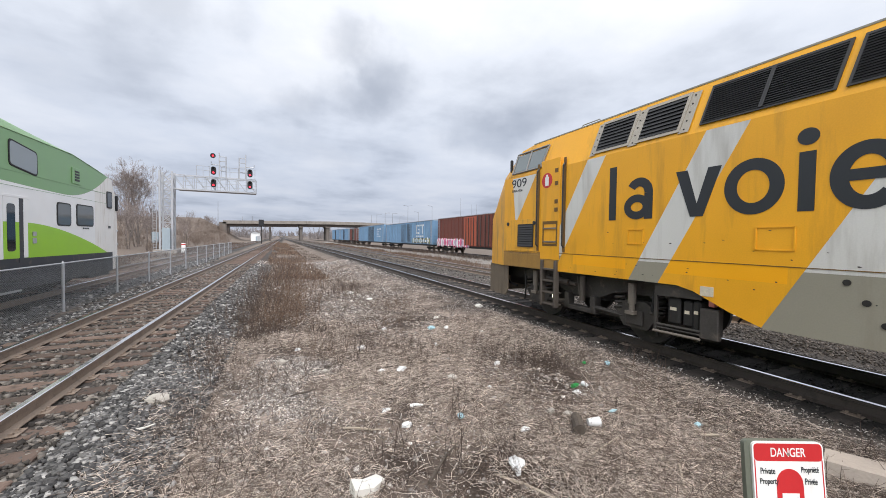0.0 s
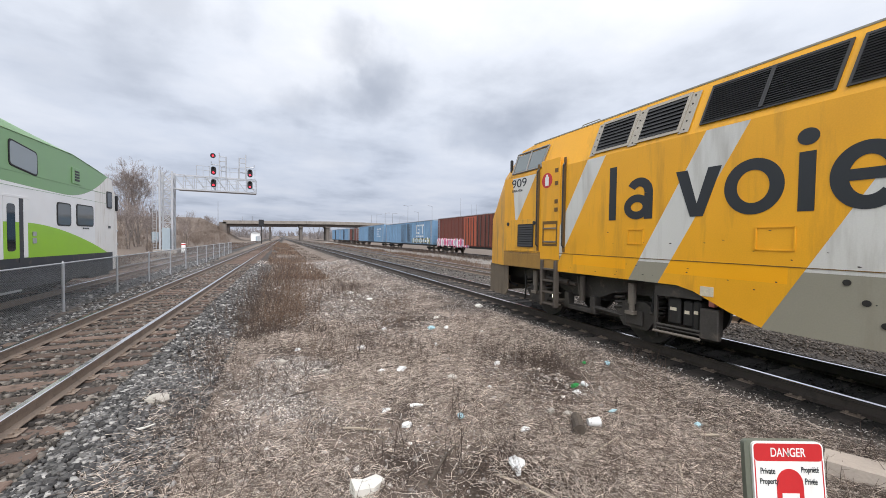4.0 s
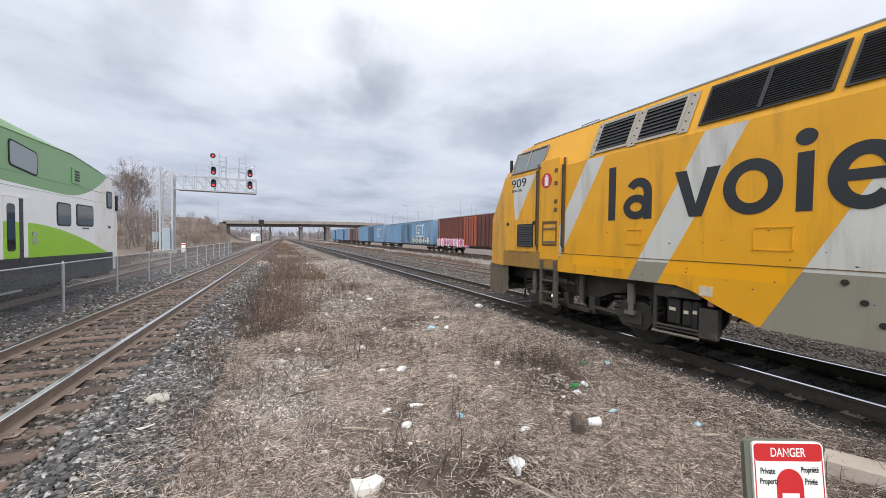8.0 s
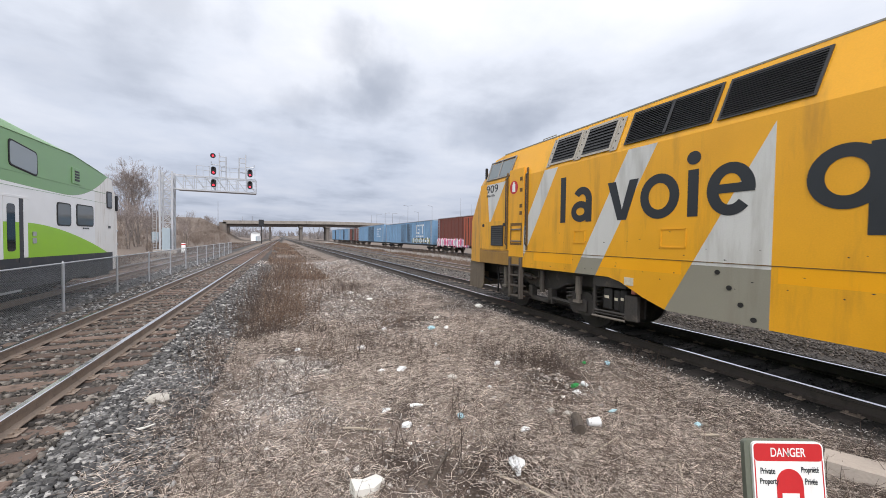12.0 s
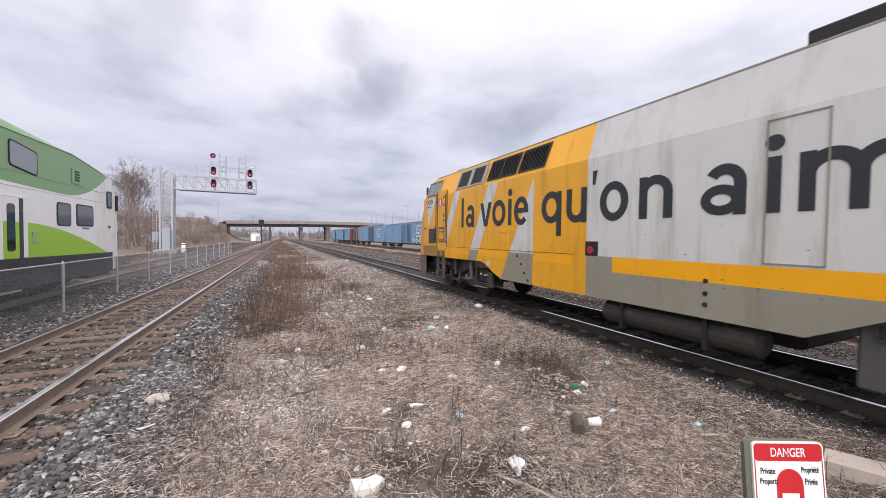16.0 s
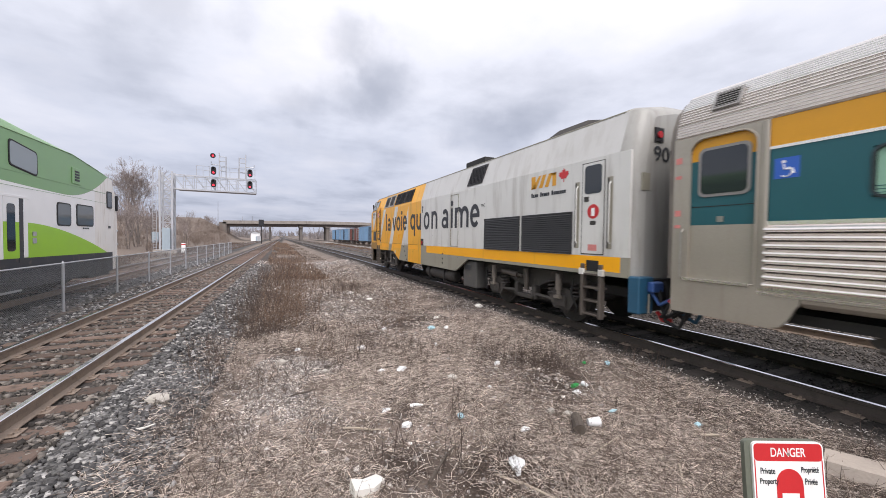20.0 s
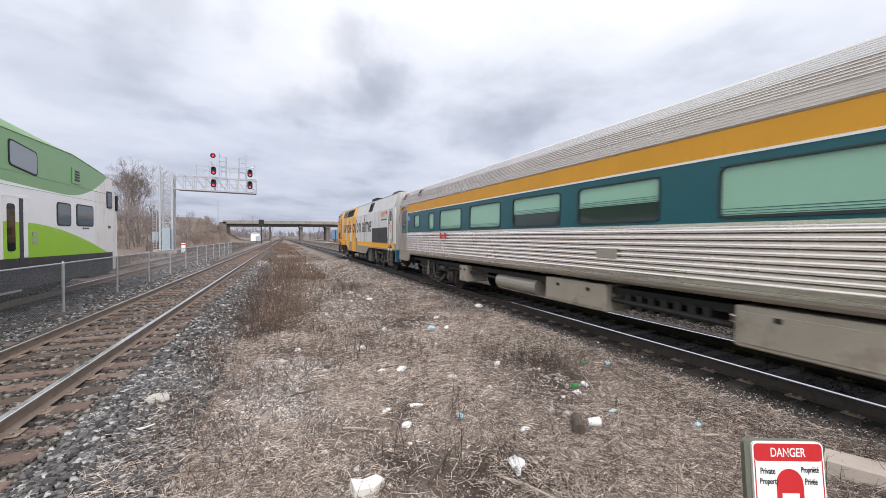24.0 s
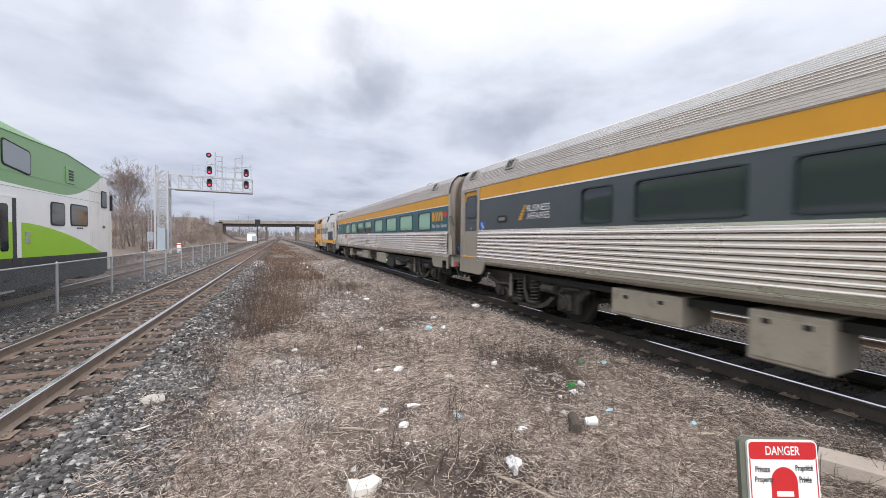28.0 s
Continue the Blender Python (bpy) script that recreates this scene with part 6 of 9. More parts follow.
        bm.faces.new([bm.verts.new(p + Vector((0, Y(y + d), 0))) for p, d in ((a, -0.15), (a, 0.15), (b, 0.15), (b, -0.15))])
        part("vent_grille", bm, M["under_dark"], v)
        for k in range(6):
            bm = bmesh.new()
            c = a.lerp(b, (k + 0.5) / 6) + out * 0.15
            tube(bm, c + Vector((0, Y(y - 0.14), 0)), c + Vector((0, Y(y + 0.14), 0)), 0.009, 6)
            part("slat", bm, M["vent_frame"], v)
    if not business:
        bm = bmesh.new()
        bars(bm, [(-1.18, Y(rear + 2.8), 4.04), (-1.16, Y(rear + 2.75), 4.14), (-1.14, Y(rear + 2.3), 4.15), (-1.16, Y(rear + 2.25), 4.05)], 0.012, 6)
        part("roof_handrail", bm, M["steel"], coach)
    # belly equipment
    bm = bmesh.new()
    box(bm, -1.25, 1.25, Y(front - 0.2), Y(rear + 0.2), 0.86, 0.98)
    box(bm, -0.25, 0.25, Y(front - 0.2), Y(rear + 0.2), 0.70, 0.88)
    part("floor_pan", bm, M["under_dark"], coach)
    return coach, Y


M["end_brown"] = surface("brown_sooty_end_paint", (0.15, 0.125, 0.10), 0.55, 0, 0.2, 2, 30, 0.1, (0.26, 0.225, 0.19), 0.54, 0.5)
M["end_fold"] = surface("dusty_brown_shroud", (0.19, 0.163, 0.138), 0.6, 0, 0.18, 2, 30, 0.12, (0.40, 0.36, 0.31), 0.5, 0.5)
M["scuffed"] = surface("scuffed_pale_metal", (0.52, 0.50, 0.47), 0.5, 0.2, 0.14, 3, 40, 0.1, (0.22, 0.18, 0.15), 0.5, 0.4)
M["jumper_blue"] = surface("blue_jumper_plug", (0.04, 0.10, 0.30), 0.45, 0, 0.1, 4, 60, 0.02)
# cab glass with a pale sky reflection put into its tint
M["glass_cab"] = glass("sky_tinted_cab_glass", (0.17, 0.20, 0.21))
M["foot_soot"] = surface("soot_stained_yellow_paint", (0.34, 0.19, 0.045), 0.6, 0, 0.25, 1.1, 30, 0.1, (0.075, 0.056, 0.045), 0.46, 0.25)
M["glass_slate"] = glass("slate_tinted_glass", (0.035, 0.042, 0.048))
M["roof_steel"] = surface("weathered_stainless_roof", (0.80, 0.76, 0.725), 0.32, 0.85, 0.06, 0.5, 14, 0.0, (0.52, 0.475, 0.44), 0.56, 0.4)
M["win_frame"] = surface("dark_teal_gasket", (0.03, 0.045, 0.05), 0.5, 0.2, 0.1, 5, 60, 0.05)
M["vent_frame"] = surface("dull_vent_frame", (0.26, 0.25, 0.24), 0.5, 0.3, 0.1, 3, 50, 0.05)
M["sign_blue"] = surface("blue_sign_enamel", (0.03, 0.12, 0.50), 0.4, 0, 0.05, 4, 60, 0.02)
M["cream"] = surface("dusty_cream_box", (0.34, 0.305, 0.25), 0.6, 0, 0.15, 2, 30, 0.1, (0.22, 0.18, 0.14), 0.54)


def belly_box(coach, Y, ya, yb, z0, z1, x1=1.42, mat="cream", door=True):
    bm = bmesh.new()
    box(bm, -x1, -0.6, Y(yb), Y(ya), z0, z1, 0.02)
    b = part("equipment_box", bm, M[mat], coach, "dusty underfloor equipment box")
    if door:
        bm = bmesh.new()
        box(bm, -x1 - 0.012, -x1, Y(yb) + 0.06, Y(ya) - 0.06, z0 + 0.06, z1 - 0.08, 0.004)
        part("hatch", bm, M[mat], b)
        bm = bmesh.new()
        for y in (Y(ya) - (ya - yb) * 0.25, Y(ya) - (ya - yb) * 0.75):
            box(bm, -x1 - 0.025, -x1 - 0.012, y - 0.04, y + 0.04, z1 - 0.16, z1 - 0.10)
        part("latch", bm, M["under_dark"], b)
    return b


def build_train():
    build_locomotive()
    w = [(-2.84, -3.50, 2.34, 2.87), (-4.54, -5.07, 2.21, 2.87)] + [(a, a - 1.73, 2.19, 2.89) for a in (-5.63, -7.96, -10.27, -12.51, -15.10, -17.55, -19.86)] + [(-22.33, -23.60, 2.19, 2.89)]
    coach, Y = build_coach(-0.78, 24.46, "teal", w, [1.0, 1.0, 1.0, 1.0, 0.62, 0.6, 1.0, 1.0, 1.0, 1.0], False, "ribbed stainless steel coach with teal window band and green blinds")
    slant_mark(coach, -1.502, Y(-23.78), 2.50, 0.94, 0.36, M["ochre"])
    maple_leaf(coach, -1.502, Y(-24.95), 2.70, 0.36, M["red"])
    text_bar(coach, -1.503, Y(-23.80), 2.26, 1.28, 0.15, M["galv"])
    lettering("lettering", "Canada", 0.63, M["canada_white"], coach, on_side(-1.567, Y(-3.45), 1.31), width=2.80, bold=-0.030, label="white word on the flutes")
    bm = bmesh.new()
    for a, b in ((-5.79, -5.92), (-6.18, -6.31)):
        box(bm, -1.570, -1.540, Y(a), Y(b), 1.86, 2.06)
    flag = part("flag", bm, M["red"], coach, "small red and white flag")
    maple_leaf(flag, -1.568, Y(-6.05), 1.95, 0.15, M["red"])
    bm = bmesh.new()
    box(bm, -1.570, -1.535, Y(-13.06), Y(-13.52), 1.54, 1.72, 0.004)
    plate = part("number_panel", bm, M["silver_flat"], coach)
    text_bar(plate, -1.549, Y(-13.14), 1.58, 0.34, 0.09, M["charcoal"])
    bm = bmesh.new()
    tube(bm, (-1.15, Y(-9.27), 0.68), (-1.15, Y(-11.00), 0.68), 0.20, 18)
    part("air_tank", bm, M["silver_flat"], coach, "pale cylindrical air tank")
    belly_box(coach, Y, -11.49, -13.18, 0.50, 1.02)
    belly_box(coach, Y, -15.29, -17.20, 0.46, 1.02)
    belly_box(coach, Y, -7.14, -7.68, 0.45, 0.98)
    bm = bmesh.new()
    prism(bm, [(Y(-17.38), 0.66), (Y(-17.52), 0.38), (Y(-18.35), 0.33), (Y(-18.62), 0.40), (Y(-18.72), 0.72), (Y(-18.55), 0.86), (Y(-17.5), 0.86)], "x", -1.42, -0.7)
    g = part("generator_pod", bm, M["under_dark"], coach, "dark underfloor generator housing")
    bm = bmesh.new()
    box(bm, -1.43, -1.42, Y(-17.42), Y(-17.50), 0.62, 0.69)
    part("indicator_lamp", bm, M["lamp_green"], g, "small green indicator lamp")
    bm = bmesh.new()
    loft(bm, [[(x, Y(y), z) for x, z in ((-1.30 + d, 0.50), (-1.34 + d, 0.72), (-1.22 + d, 0.90), (-0.8, 0.94), (-0.8, 0.5))] for y, d in ((-18.3, 0.0), (-18.75, 0.0), (-18.95, 0.06), (-19.05, 0.16))])
    part("pod_cowl", bm, M["cowl_grey"], g, "pale grey rounded cowl")
    for k in range(7):
        bm = bmesh.new()
        box(bm, -1.30, -0.8, Y(-13.50 - 0.22 * k), Y(-13.61 - 0.22 * k), 0.62, 0.9)
        part("resistor_bank", bm, M["under_dark"], coach)
    for ya, yb, za, zb, r in ((-13.23, -15.24, 0.75, 0.70, 0.05), (-18.48, -20.48, 0.80, 0.75, 0.06), (-6.23, -9.22, 0.80, 0.74, 0.04)):
        bm = bmesh.new()
        tube(bm, (-1.28, Y(ya), za), (-1.28, Y(yb), zb), r, 8)
        part("underfloor_pipe", bm, M["under_dark"], coach)
    for yc in (-4.72, -22.05):
        coach_truck(coach, Y(yc))
    RUNNING.append((coach, -0.78 - 12.23))
    w2 = [(-31.27, -32.01, 2.20, 2.88)] + [(-32.46 - 2.09 * k, -34.08 - 2.09 * k, 2.20, 2.88) for k in range(7)] + [(-47.30, -48.40, 2.22, 2.88)]
    coach, Y = build_coach(-26.12, 24.32, "slate", w2, [0.0], True, "ribbed stainless steel coach with a slate grey window band")
    lettering("lettering", "BUSINESS", 0.15, M["silver"], coach, on_side(-1.502, Y(-29.56), 2.54), width=0.80)
    lettering("lettering", "AFFAIRES", 0.15, M["silver"], coach, on_side(-1.502, Y(-29.56), 2.355), width=0.80)
    bm = bmesh.new()
    for k in range(6):
        z, y = 2.34 + 0.064 * k, -29.21 - 0.042 * k
        w = 0.14 - 0.012 * k
        prism(bm, [(Y(y), z), (Y(y - w), z), (Y(y - w - 0.034), z + 0.052), (Y(y - 0.034), z + 0.052)], "x", -1.502, -1.506)
    part("slash_emblem", bm, M["ochre"], coach, "slanting yellow bars")
    bm = bmesh.new()
    prism(bm, rounded(Y(-28.73), Y(-28.27), 2.31, 2.50, 0.09), "x", -1.514, -1.50)
    port = part("oval_port", bm, M["rubber"], coach, "dark oval sign port")
    bm = bmesh.new()
    prism(bm, rounded(Y(-28.66), Y(-28.34), 2.365, 2.45, 0.04), "x", -1.518, -1.514)
    part("pane", bm, M["cowl_grey"], port)
    belly_box(coach, Y, -31.97, -33.24, 0.52, 1.0)
    belly_box(coach, Y, -34.10, -34.90, 0.34, 1.0)
    belly_box(coach, Y, -36.99, -38.90, 0.46, 1.0)
    belly_box(coach, Y, -40.80, -43.19, 0.46, 1.0)
    for yc in (-29.30, -47.30):
        coach_truck(coach, Y(yc))
    RUNNING.append((coach, -26.12 - 12.16))


M["canada_white"] = surface("thin_faded_white_paint", (0.80, 0.74, 0.70), 0.5, 0, 0.12, 4, 40, 0.02)
M["cowl_grey"] = surface("pale_grey_cowl_paint", (0.22, 0.21, 0.20), 0.5, 0, 0.2, 3, 40, 0.1, (0.10, 0.09, 0.08), 0.54)
M["lamp_green"] = surface("green_indicator", (0.05, 0.9, 0.25), 0.3, 0, 0.02, 4, 60, 0, glow=1.5)
build_train()


# ---- the standing commuter cab car on the far left track ----
def build_cab_car():
    car = thing("commuter_cab_car", "green and white bilevel commuter cab car standing behind a fence", "train car", pose(-7.5, 0, 0))
    X = 1.50
    FRONT = 18.9

    def roof_z(y):
        # level roof, then the long sloping streamlined nose
        if y < 11.6:
            return 4.78
        t = (y - 11.6) / (18.35 - 11.6)
        return 4.78 - 0.76 * t ** 1.25

    def dark_low(y):
        t = (y - 6) / 12.4
        return 3.16 - 0.10 * math.sin(max(0, min(1, (y - 11) / 4.5)) * math.pi / 2) + (1.12 * max(0, (y - 15.0) / 3.3) ** 2)

    def bright_top(y):
        return 2.13 - 1.0 * max(0, (y - 13.2) / 4.9) ** 1.6

    def skirt(y):
        return 1.22 - 0.01 * (y - 12)

    ys = [-8, 0, 6, 9, 11] + [11.5 + 0.25 * i for i in range(29)] + [18.6]
    for s in (-1, 1):
        bm = bmesh.new()
        cols = []
        for y in ys:
            top = min(roof_z(y), 4.40)
            zs = [0.42, skirt(y), max(skirt(y) + 0.002, bright_top(y)), min(top - 0.004, dark_low(y)), top]
            narrow = 0.0 if y < 17.6 else 0.04 * ((y - 17.6) / 1.0) ** 2
            cols.append([bm.verts.new((s * (X - narrow), y, z)) for z in zs])
        for a, b in zip(cols, cols[1:]):
            for k, mt in enumerate((0, 1, 2, 3)):
                f = bm.faces.new((a[k], b[k], b[k + 1], a[k + 1]))
                f.material_index = 4 if mt == 2 and a[0].co.y > 16.9 else mt
        part("side_wall", bm, [M["go_black"], M["go_green"], M["go_white"], M["go_dark"], M["go_cream"]], car)
    # roof, rounded at the shoulders
    bm = bmesh.new()
    rings = []
    for y in ys:
        h = roof_z(y)
        e = min(h, 4.40)
        nar = 0.0 if y < 17.6 else 0.04 * ((y - 17.6) / 1.0) ** 2
        rings.append([(-X + nar, y, e), (-X + 0.10, y, e + (h - e) * 0.5 + 0.03), (-X + 0.35, y, h + 0.05), (0, y, h + 0.10), (X - 0.35, y, h + 0.05), (X - 0.10, y, e + (h - e) * 0.5 + 0.03), (X - nar, y, e)])
    loft(bm, rings, closed=False, caps=False)
    part("roof", bm, M["go_dark"], car, "soft green curved roof")
    # cab front
    bm = bmesh.new()
    y0 = 18.6
    base = [(s * 1.46, y0, z) for s in (-1, 1) for z in (0.45, 3.86)] + [(s * 1.15, y0, 4.02) for s in (-1, 1)]
    tip = [(s * 1.45, y, z) for s in (-1, 1) for y, z in ((18.98, 3.36), (19.10, 2.3), (19.10, 0.85), (18.98, 0.48))]
    tip += [(s * 0.95, y, z) for s in (-1, 1) for y, z in ((19.2, 3.3), (19.42, 2.3), (19.42, 0.85), (19.3, 0.48))]
    for p in base + tip:
        bm.verts.new(p)
    bmesh.ops.convex_hull(bm, input=bm.verts[:])
    part("cab_front", bm, M["go_cream"], car, "white cab front with a dusty foot")
    x = X + 0.006
    # seams
    bm = bmesh.new()
    box(bm, X, x, -8, 17.9, 3.385, 3.40)
    box(bm, X, x, -8, 18.4, 3.02, 3.028)
    pts = [(x, y, min(roof_z(y), 4.40) - 0.02) for y in ys if y < 18]
    bars(bm, pts, 0.012, 4)
    part("seam", bm, M["go_seam"], car)

    def window(ya, yb, za, zb, skew=0.0, r=0.09, name="window", pane="glass_sky"):
        bm = bmesh.new()
        def sk(pts):
            return [(u, v - skew * (u - ya)) for u, v in pts]
        prism(bm, sk(rounded(ya - 0.04, yb + 0.04, za - 0.04, zb + 0.04, r + 0.02)), "x", X, X + 0.014)
        w = part(name, bm, M["rubber"], car)
        bm = bmesh.new()
        prism(bm, sk(rounded(ya, yb, za, zb, r)), "x", X + 0.014, X + 0.020)
        part("pane", bm, M[pane], w, "grey reflecting pane")

    window(12.50, 13.58, 3.56, 4.14, 0.12)
    window(10.6, 11.9, 3.55, 4.10)
    window(14.58, 15.30, 2.13, 2.76, 0.0, 0.09, "window", "glass_dim")
    window(15.72, 16.82, 2.15, 2.79, 0.0, 0.09, "window", "glass_dim")
    window(18.02, 18.42, 2.90, 3.46, 0.0, 0.04, "cab_window", "glass")
    bm = bmesh.new()
    box(bm, X, X + 0.03, 15.42, 15.98, 3.46, 3.98, 0.01)
    v = part("side_vent", bm, M["go_dark"], car)
    for k in range(4):
        bm = bmesh.new()
        box(bm, X + 0.03, X + 0.04, 15.56, 15.84, 3.56 + 0.09 * k, 3.62 + 0.09 * k)
        part("slat", bm, M["slat"], v)
    # entry door
    bm = bmesh.new()
    box(bm, X, X + 0.02, 11.2, 13.20, 2.74, 2.80, 0.004)
    box(bm, X, X + 0.02, 12.98, 13.14, 1.22, 2.74, 0.004)
    part("door_frame", bm, M["go_white"], car)
    bm = bmesh.new()
    box(bm, X, X + 0.008, 12.80, 12.98, 1.10, 2.74)
    part("door_gap", bm, M["go_black"], car)
    bm = bmesh.new()
    box(bm, X, X + 0.014, 12.22, 12.80, 2.13, 2.74)
    d = part("entry_door", bm, M["go_white"], car)
    bm = bmesh.new()
    box(bm, X, X + 0.014, 12.22, 12.80, 1.22, 2.126)
    part("door_lower", bm, M["go_green"], d)
    bm = bmesh.new()
    prism(bm, rounded(12.34, 12.64, 1.40, 2.58, 0.08), "x", X + 0.014, X + 0.02)
    part("door_window", bm, M["glass"], d)
    bm = bmesh.new()
    box(bm, X, X + 0.014, 11.3, 12.20, 1.22, 2.74)
    part("entry_door", bm, M["go_white"], car)
    for z, h, mt in ((1.78, 0.12, "galv"), (1.58, 0.15, "galv")):
        bm = bmesh.new()
        box(bm, X, X + 0.02, 13.36, 13.52, z, z + h, 0.006)
        part("door_button_plate", bm, M[mt], car)
    # black block stands for the glass at the cab's front corner
    bm = bmesh.new()
    box(bm, X - 0.10, X + 0.03, 18.90, 18.99, 2.80, 3.42, 0.02)
    part("windscreen_corner", bm, M["black"], car)
    text_bar_east(car, X + 0.004, 18.10, 2.08, 0.22, 0.10)
    text_bar_east(car, X + 0.004, 16.1, 2.02, 0.45, 0.05)
    for z in (2.0, 1.45):
        bm = bmesh.new()
        tube(bm, (1.40, 19.06, z), (1.47, 19.10, z), 0.045, 10)
        part("marker_light", bm, M["galv"], car)
    # below the floor
    bm = bmesh.new()
    prism(bm, [(16.6, 0.95), (17.2, 0.25), (18.9, 0.25), (18.9, 1.0)], "x", -1.2, 1.25)
    part("pilot", bm, M["go_black"], car)
    bm = bmesh.new()
    prism(bm, [(12.6, 0.35), (12.9, 0.72), (16.0, 0.78), (16.5, 0.45), (15.6, 0.25), (13.2, 0.25)], "x", 1.1, 1.25)
    prism(bm, [(12.6, 0.35), (12.9, 0.72), (16.0, 0.78), (16.5, 0.45), (15.6, 0.25), (13.2, 0.25)], "x", -1.25, -1.1)
    tr = part("truck", bm, M["under_dark"], car)
    for y in (13.4, 15.6):
        bm = bmesh.new()
        for s in (-1, 1):
            tube(bm, (s * 0.7, y, 0.42), (s * 0.84, y, 0.42), 0.42, 24)
        tube(bm, (-1.1, y, 0.42), (1.1, y, 0.42), 0.1, 12)
        part("wheelset", bm, M["under_dark"], tr)
    for z, yb in ((0.62, 12.9), (0.36, 12.9)):
        bm = bmesh.new()
        box(bm, 1.2, 1.5, 11.8, yb, z, z + 0.05, 0.01)
        part("door_step", bm, M["galv"], car)
    bm = bmesh.new()
    box(bm, -1.3, 1.3, -8, 12.0, 0.25, 0.42)
    part("underbody", bm, M["under_dark"], car)


def text_bar_east(parent, x, y, z, w, h):
    bm = bmesh.new()
    for k in range(3):
        box(bm, x, x + 0.003, y + w * k / 3, y + w * (k + 0.75) / 3, z, z + h)
    part("text_bar", bm, M["charcoal"], parent)


M["go_white"] = surface("bright_white_coach_paint", (0.90, 0.90, 0.89), 0.35, 0, 0.04, 2, 60, 0.02)
M["go_cream"] = surface("white_paint_dusty_foot", (0.84, 0.82, 0.78), 0.45, 0, 0.06, 2, 60, 0.03, (0.45, 0.36, 0.25), 0.52, 0.5)
M["go_seam"] = surface("pale_green_seam", (0.20, 0.34, 0.17), 0.5, 0, 0.06, 2, 60, 0.02)
# grey-blue tint carries the sky's reflection in the upper panes
M["glass_sky"] = glass("sky_tinted_window_glass", (0.24, 0.28, 0.30), 0.06)
M["glass_dim"] = glass("dim_window_glass", (0.11, 0.12, 0.12), 0.06)
build_cab_car()


# ---- chain-link fence ----
def build_fence():
    fence = thing("chain_link_fence", "low galvanised chain-link fence with steel posts beside the ballast", "fence", pose(-5.40, 0, 0))
    posts = [4.9, 7.6, 10.3, 13.35, 17.0, 20.6, 24.2, 27.8, 31.4, 35.0, 38.6, 42.2, 45.8, 49.4, 52.0]
    top = 1.04
    bm = bmesh.new()
    tube(bm, (0, 0, -0.45), (0, 0, top + 0.02), 0.036, 8)
    tube(bm, (0, 0, top + 0.02), (0, 0, top + 0.06), 0.036, 8, 0.008)
    first = part("post", bm, M["galv"], fence)
    first.matrix_basis = pose(0, posts[0], 0)
    for y in posts[1:]:
        again(first, pose(0, y, 0), fence)
    for a, b in zip(posts, posts[1:]):
        bm = bmesh.new()
        tube(bm, (0, a, top), (0, b, top), 0.021, 8)
        part("top_rail", bm, M["galv"], fence)
    # woven wire, panel by panel; the far panels are woven coarser
    for a, b in zip(posts, posts[1:]):
        pitch = 0.056 if b < 24.5 else (0.10 if b < 36 else 0.2)
        h = top + 0.32
        paths = []
        for k in (1, -1):
            n = int((b - a + h) / pitch)
            for i in range(n):
                c = a - h + pitch * i if k == 1 else a + pitch * i
                pts = []
                z0, z1 = -0.32, top - 0.02
                y0, y1 = (c, c + h) if k == 1 else (c + h, c)
                if k == -1:
                    y0, y1 = c, c - h
                t0, t1 = 0.0, 1.0
                d = y1 - y0
                lo, hi = sorted(((a - y0) / d, (b - y0) / d))
                t0, t1 = max(t0, lo), min(t1, hi)
                if t1 - t0 < 0.01:
                    continue
                paths.append([(0.004 * k, y0 + d * t, z0 + (z1 - z0) * t) for t in (t0, (t0 + t1) / 2, t1)])
        w = 0.0017 if b < 24.5 else (0.0022 if b < 36 else 0.0036)
        s = strands("wire_mesh", paths, np.full((len(paths), 3), w), M["wire"], fence)
        tagged(s, kind="stuff")


M["wire"] = surface("dull_zinc_wire", (0.30, 0.31, 0.32), 0.55, 0.4, 0.15, 3, 50, 0.05)
build_fence()


# ---- cantilever signal mast over the two left tracks ----
def lattice(bm, a, b, c, d, n, r):
    """Zigzag bars between the lines a-b and c-d."""
    a, b, c, d = Vector(a), Vector(b), Vector(c), Vector(d)
    for i in range(n):
        p, q = a.lerp(b, i / n), c.lerp(d, (i + 1) / n)
        tube(bm, p, q, r, 5)
        p2, q2 = c.lerp(d, i / n), a.lerp(b, (i + 1) / n)
        tube(bm, p2, q2, r, 5)
        tube(bm, a.lerp(b, i / n), c.lerp(d, i / n), r, 5)


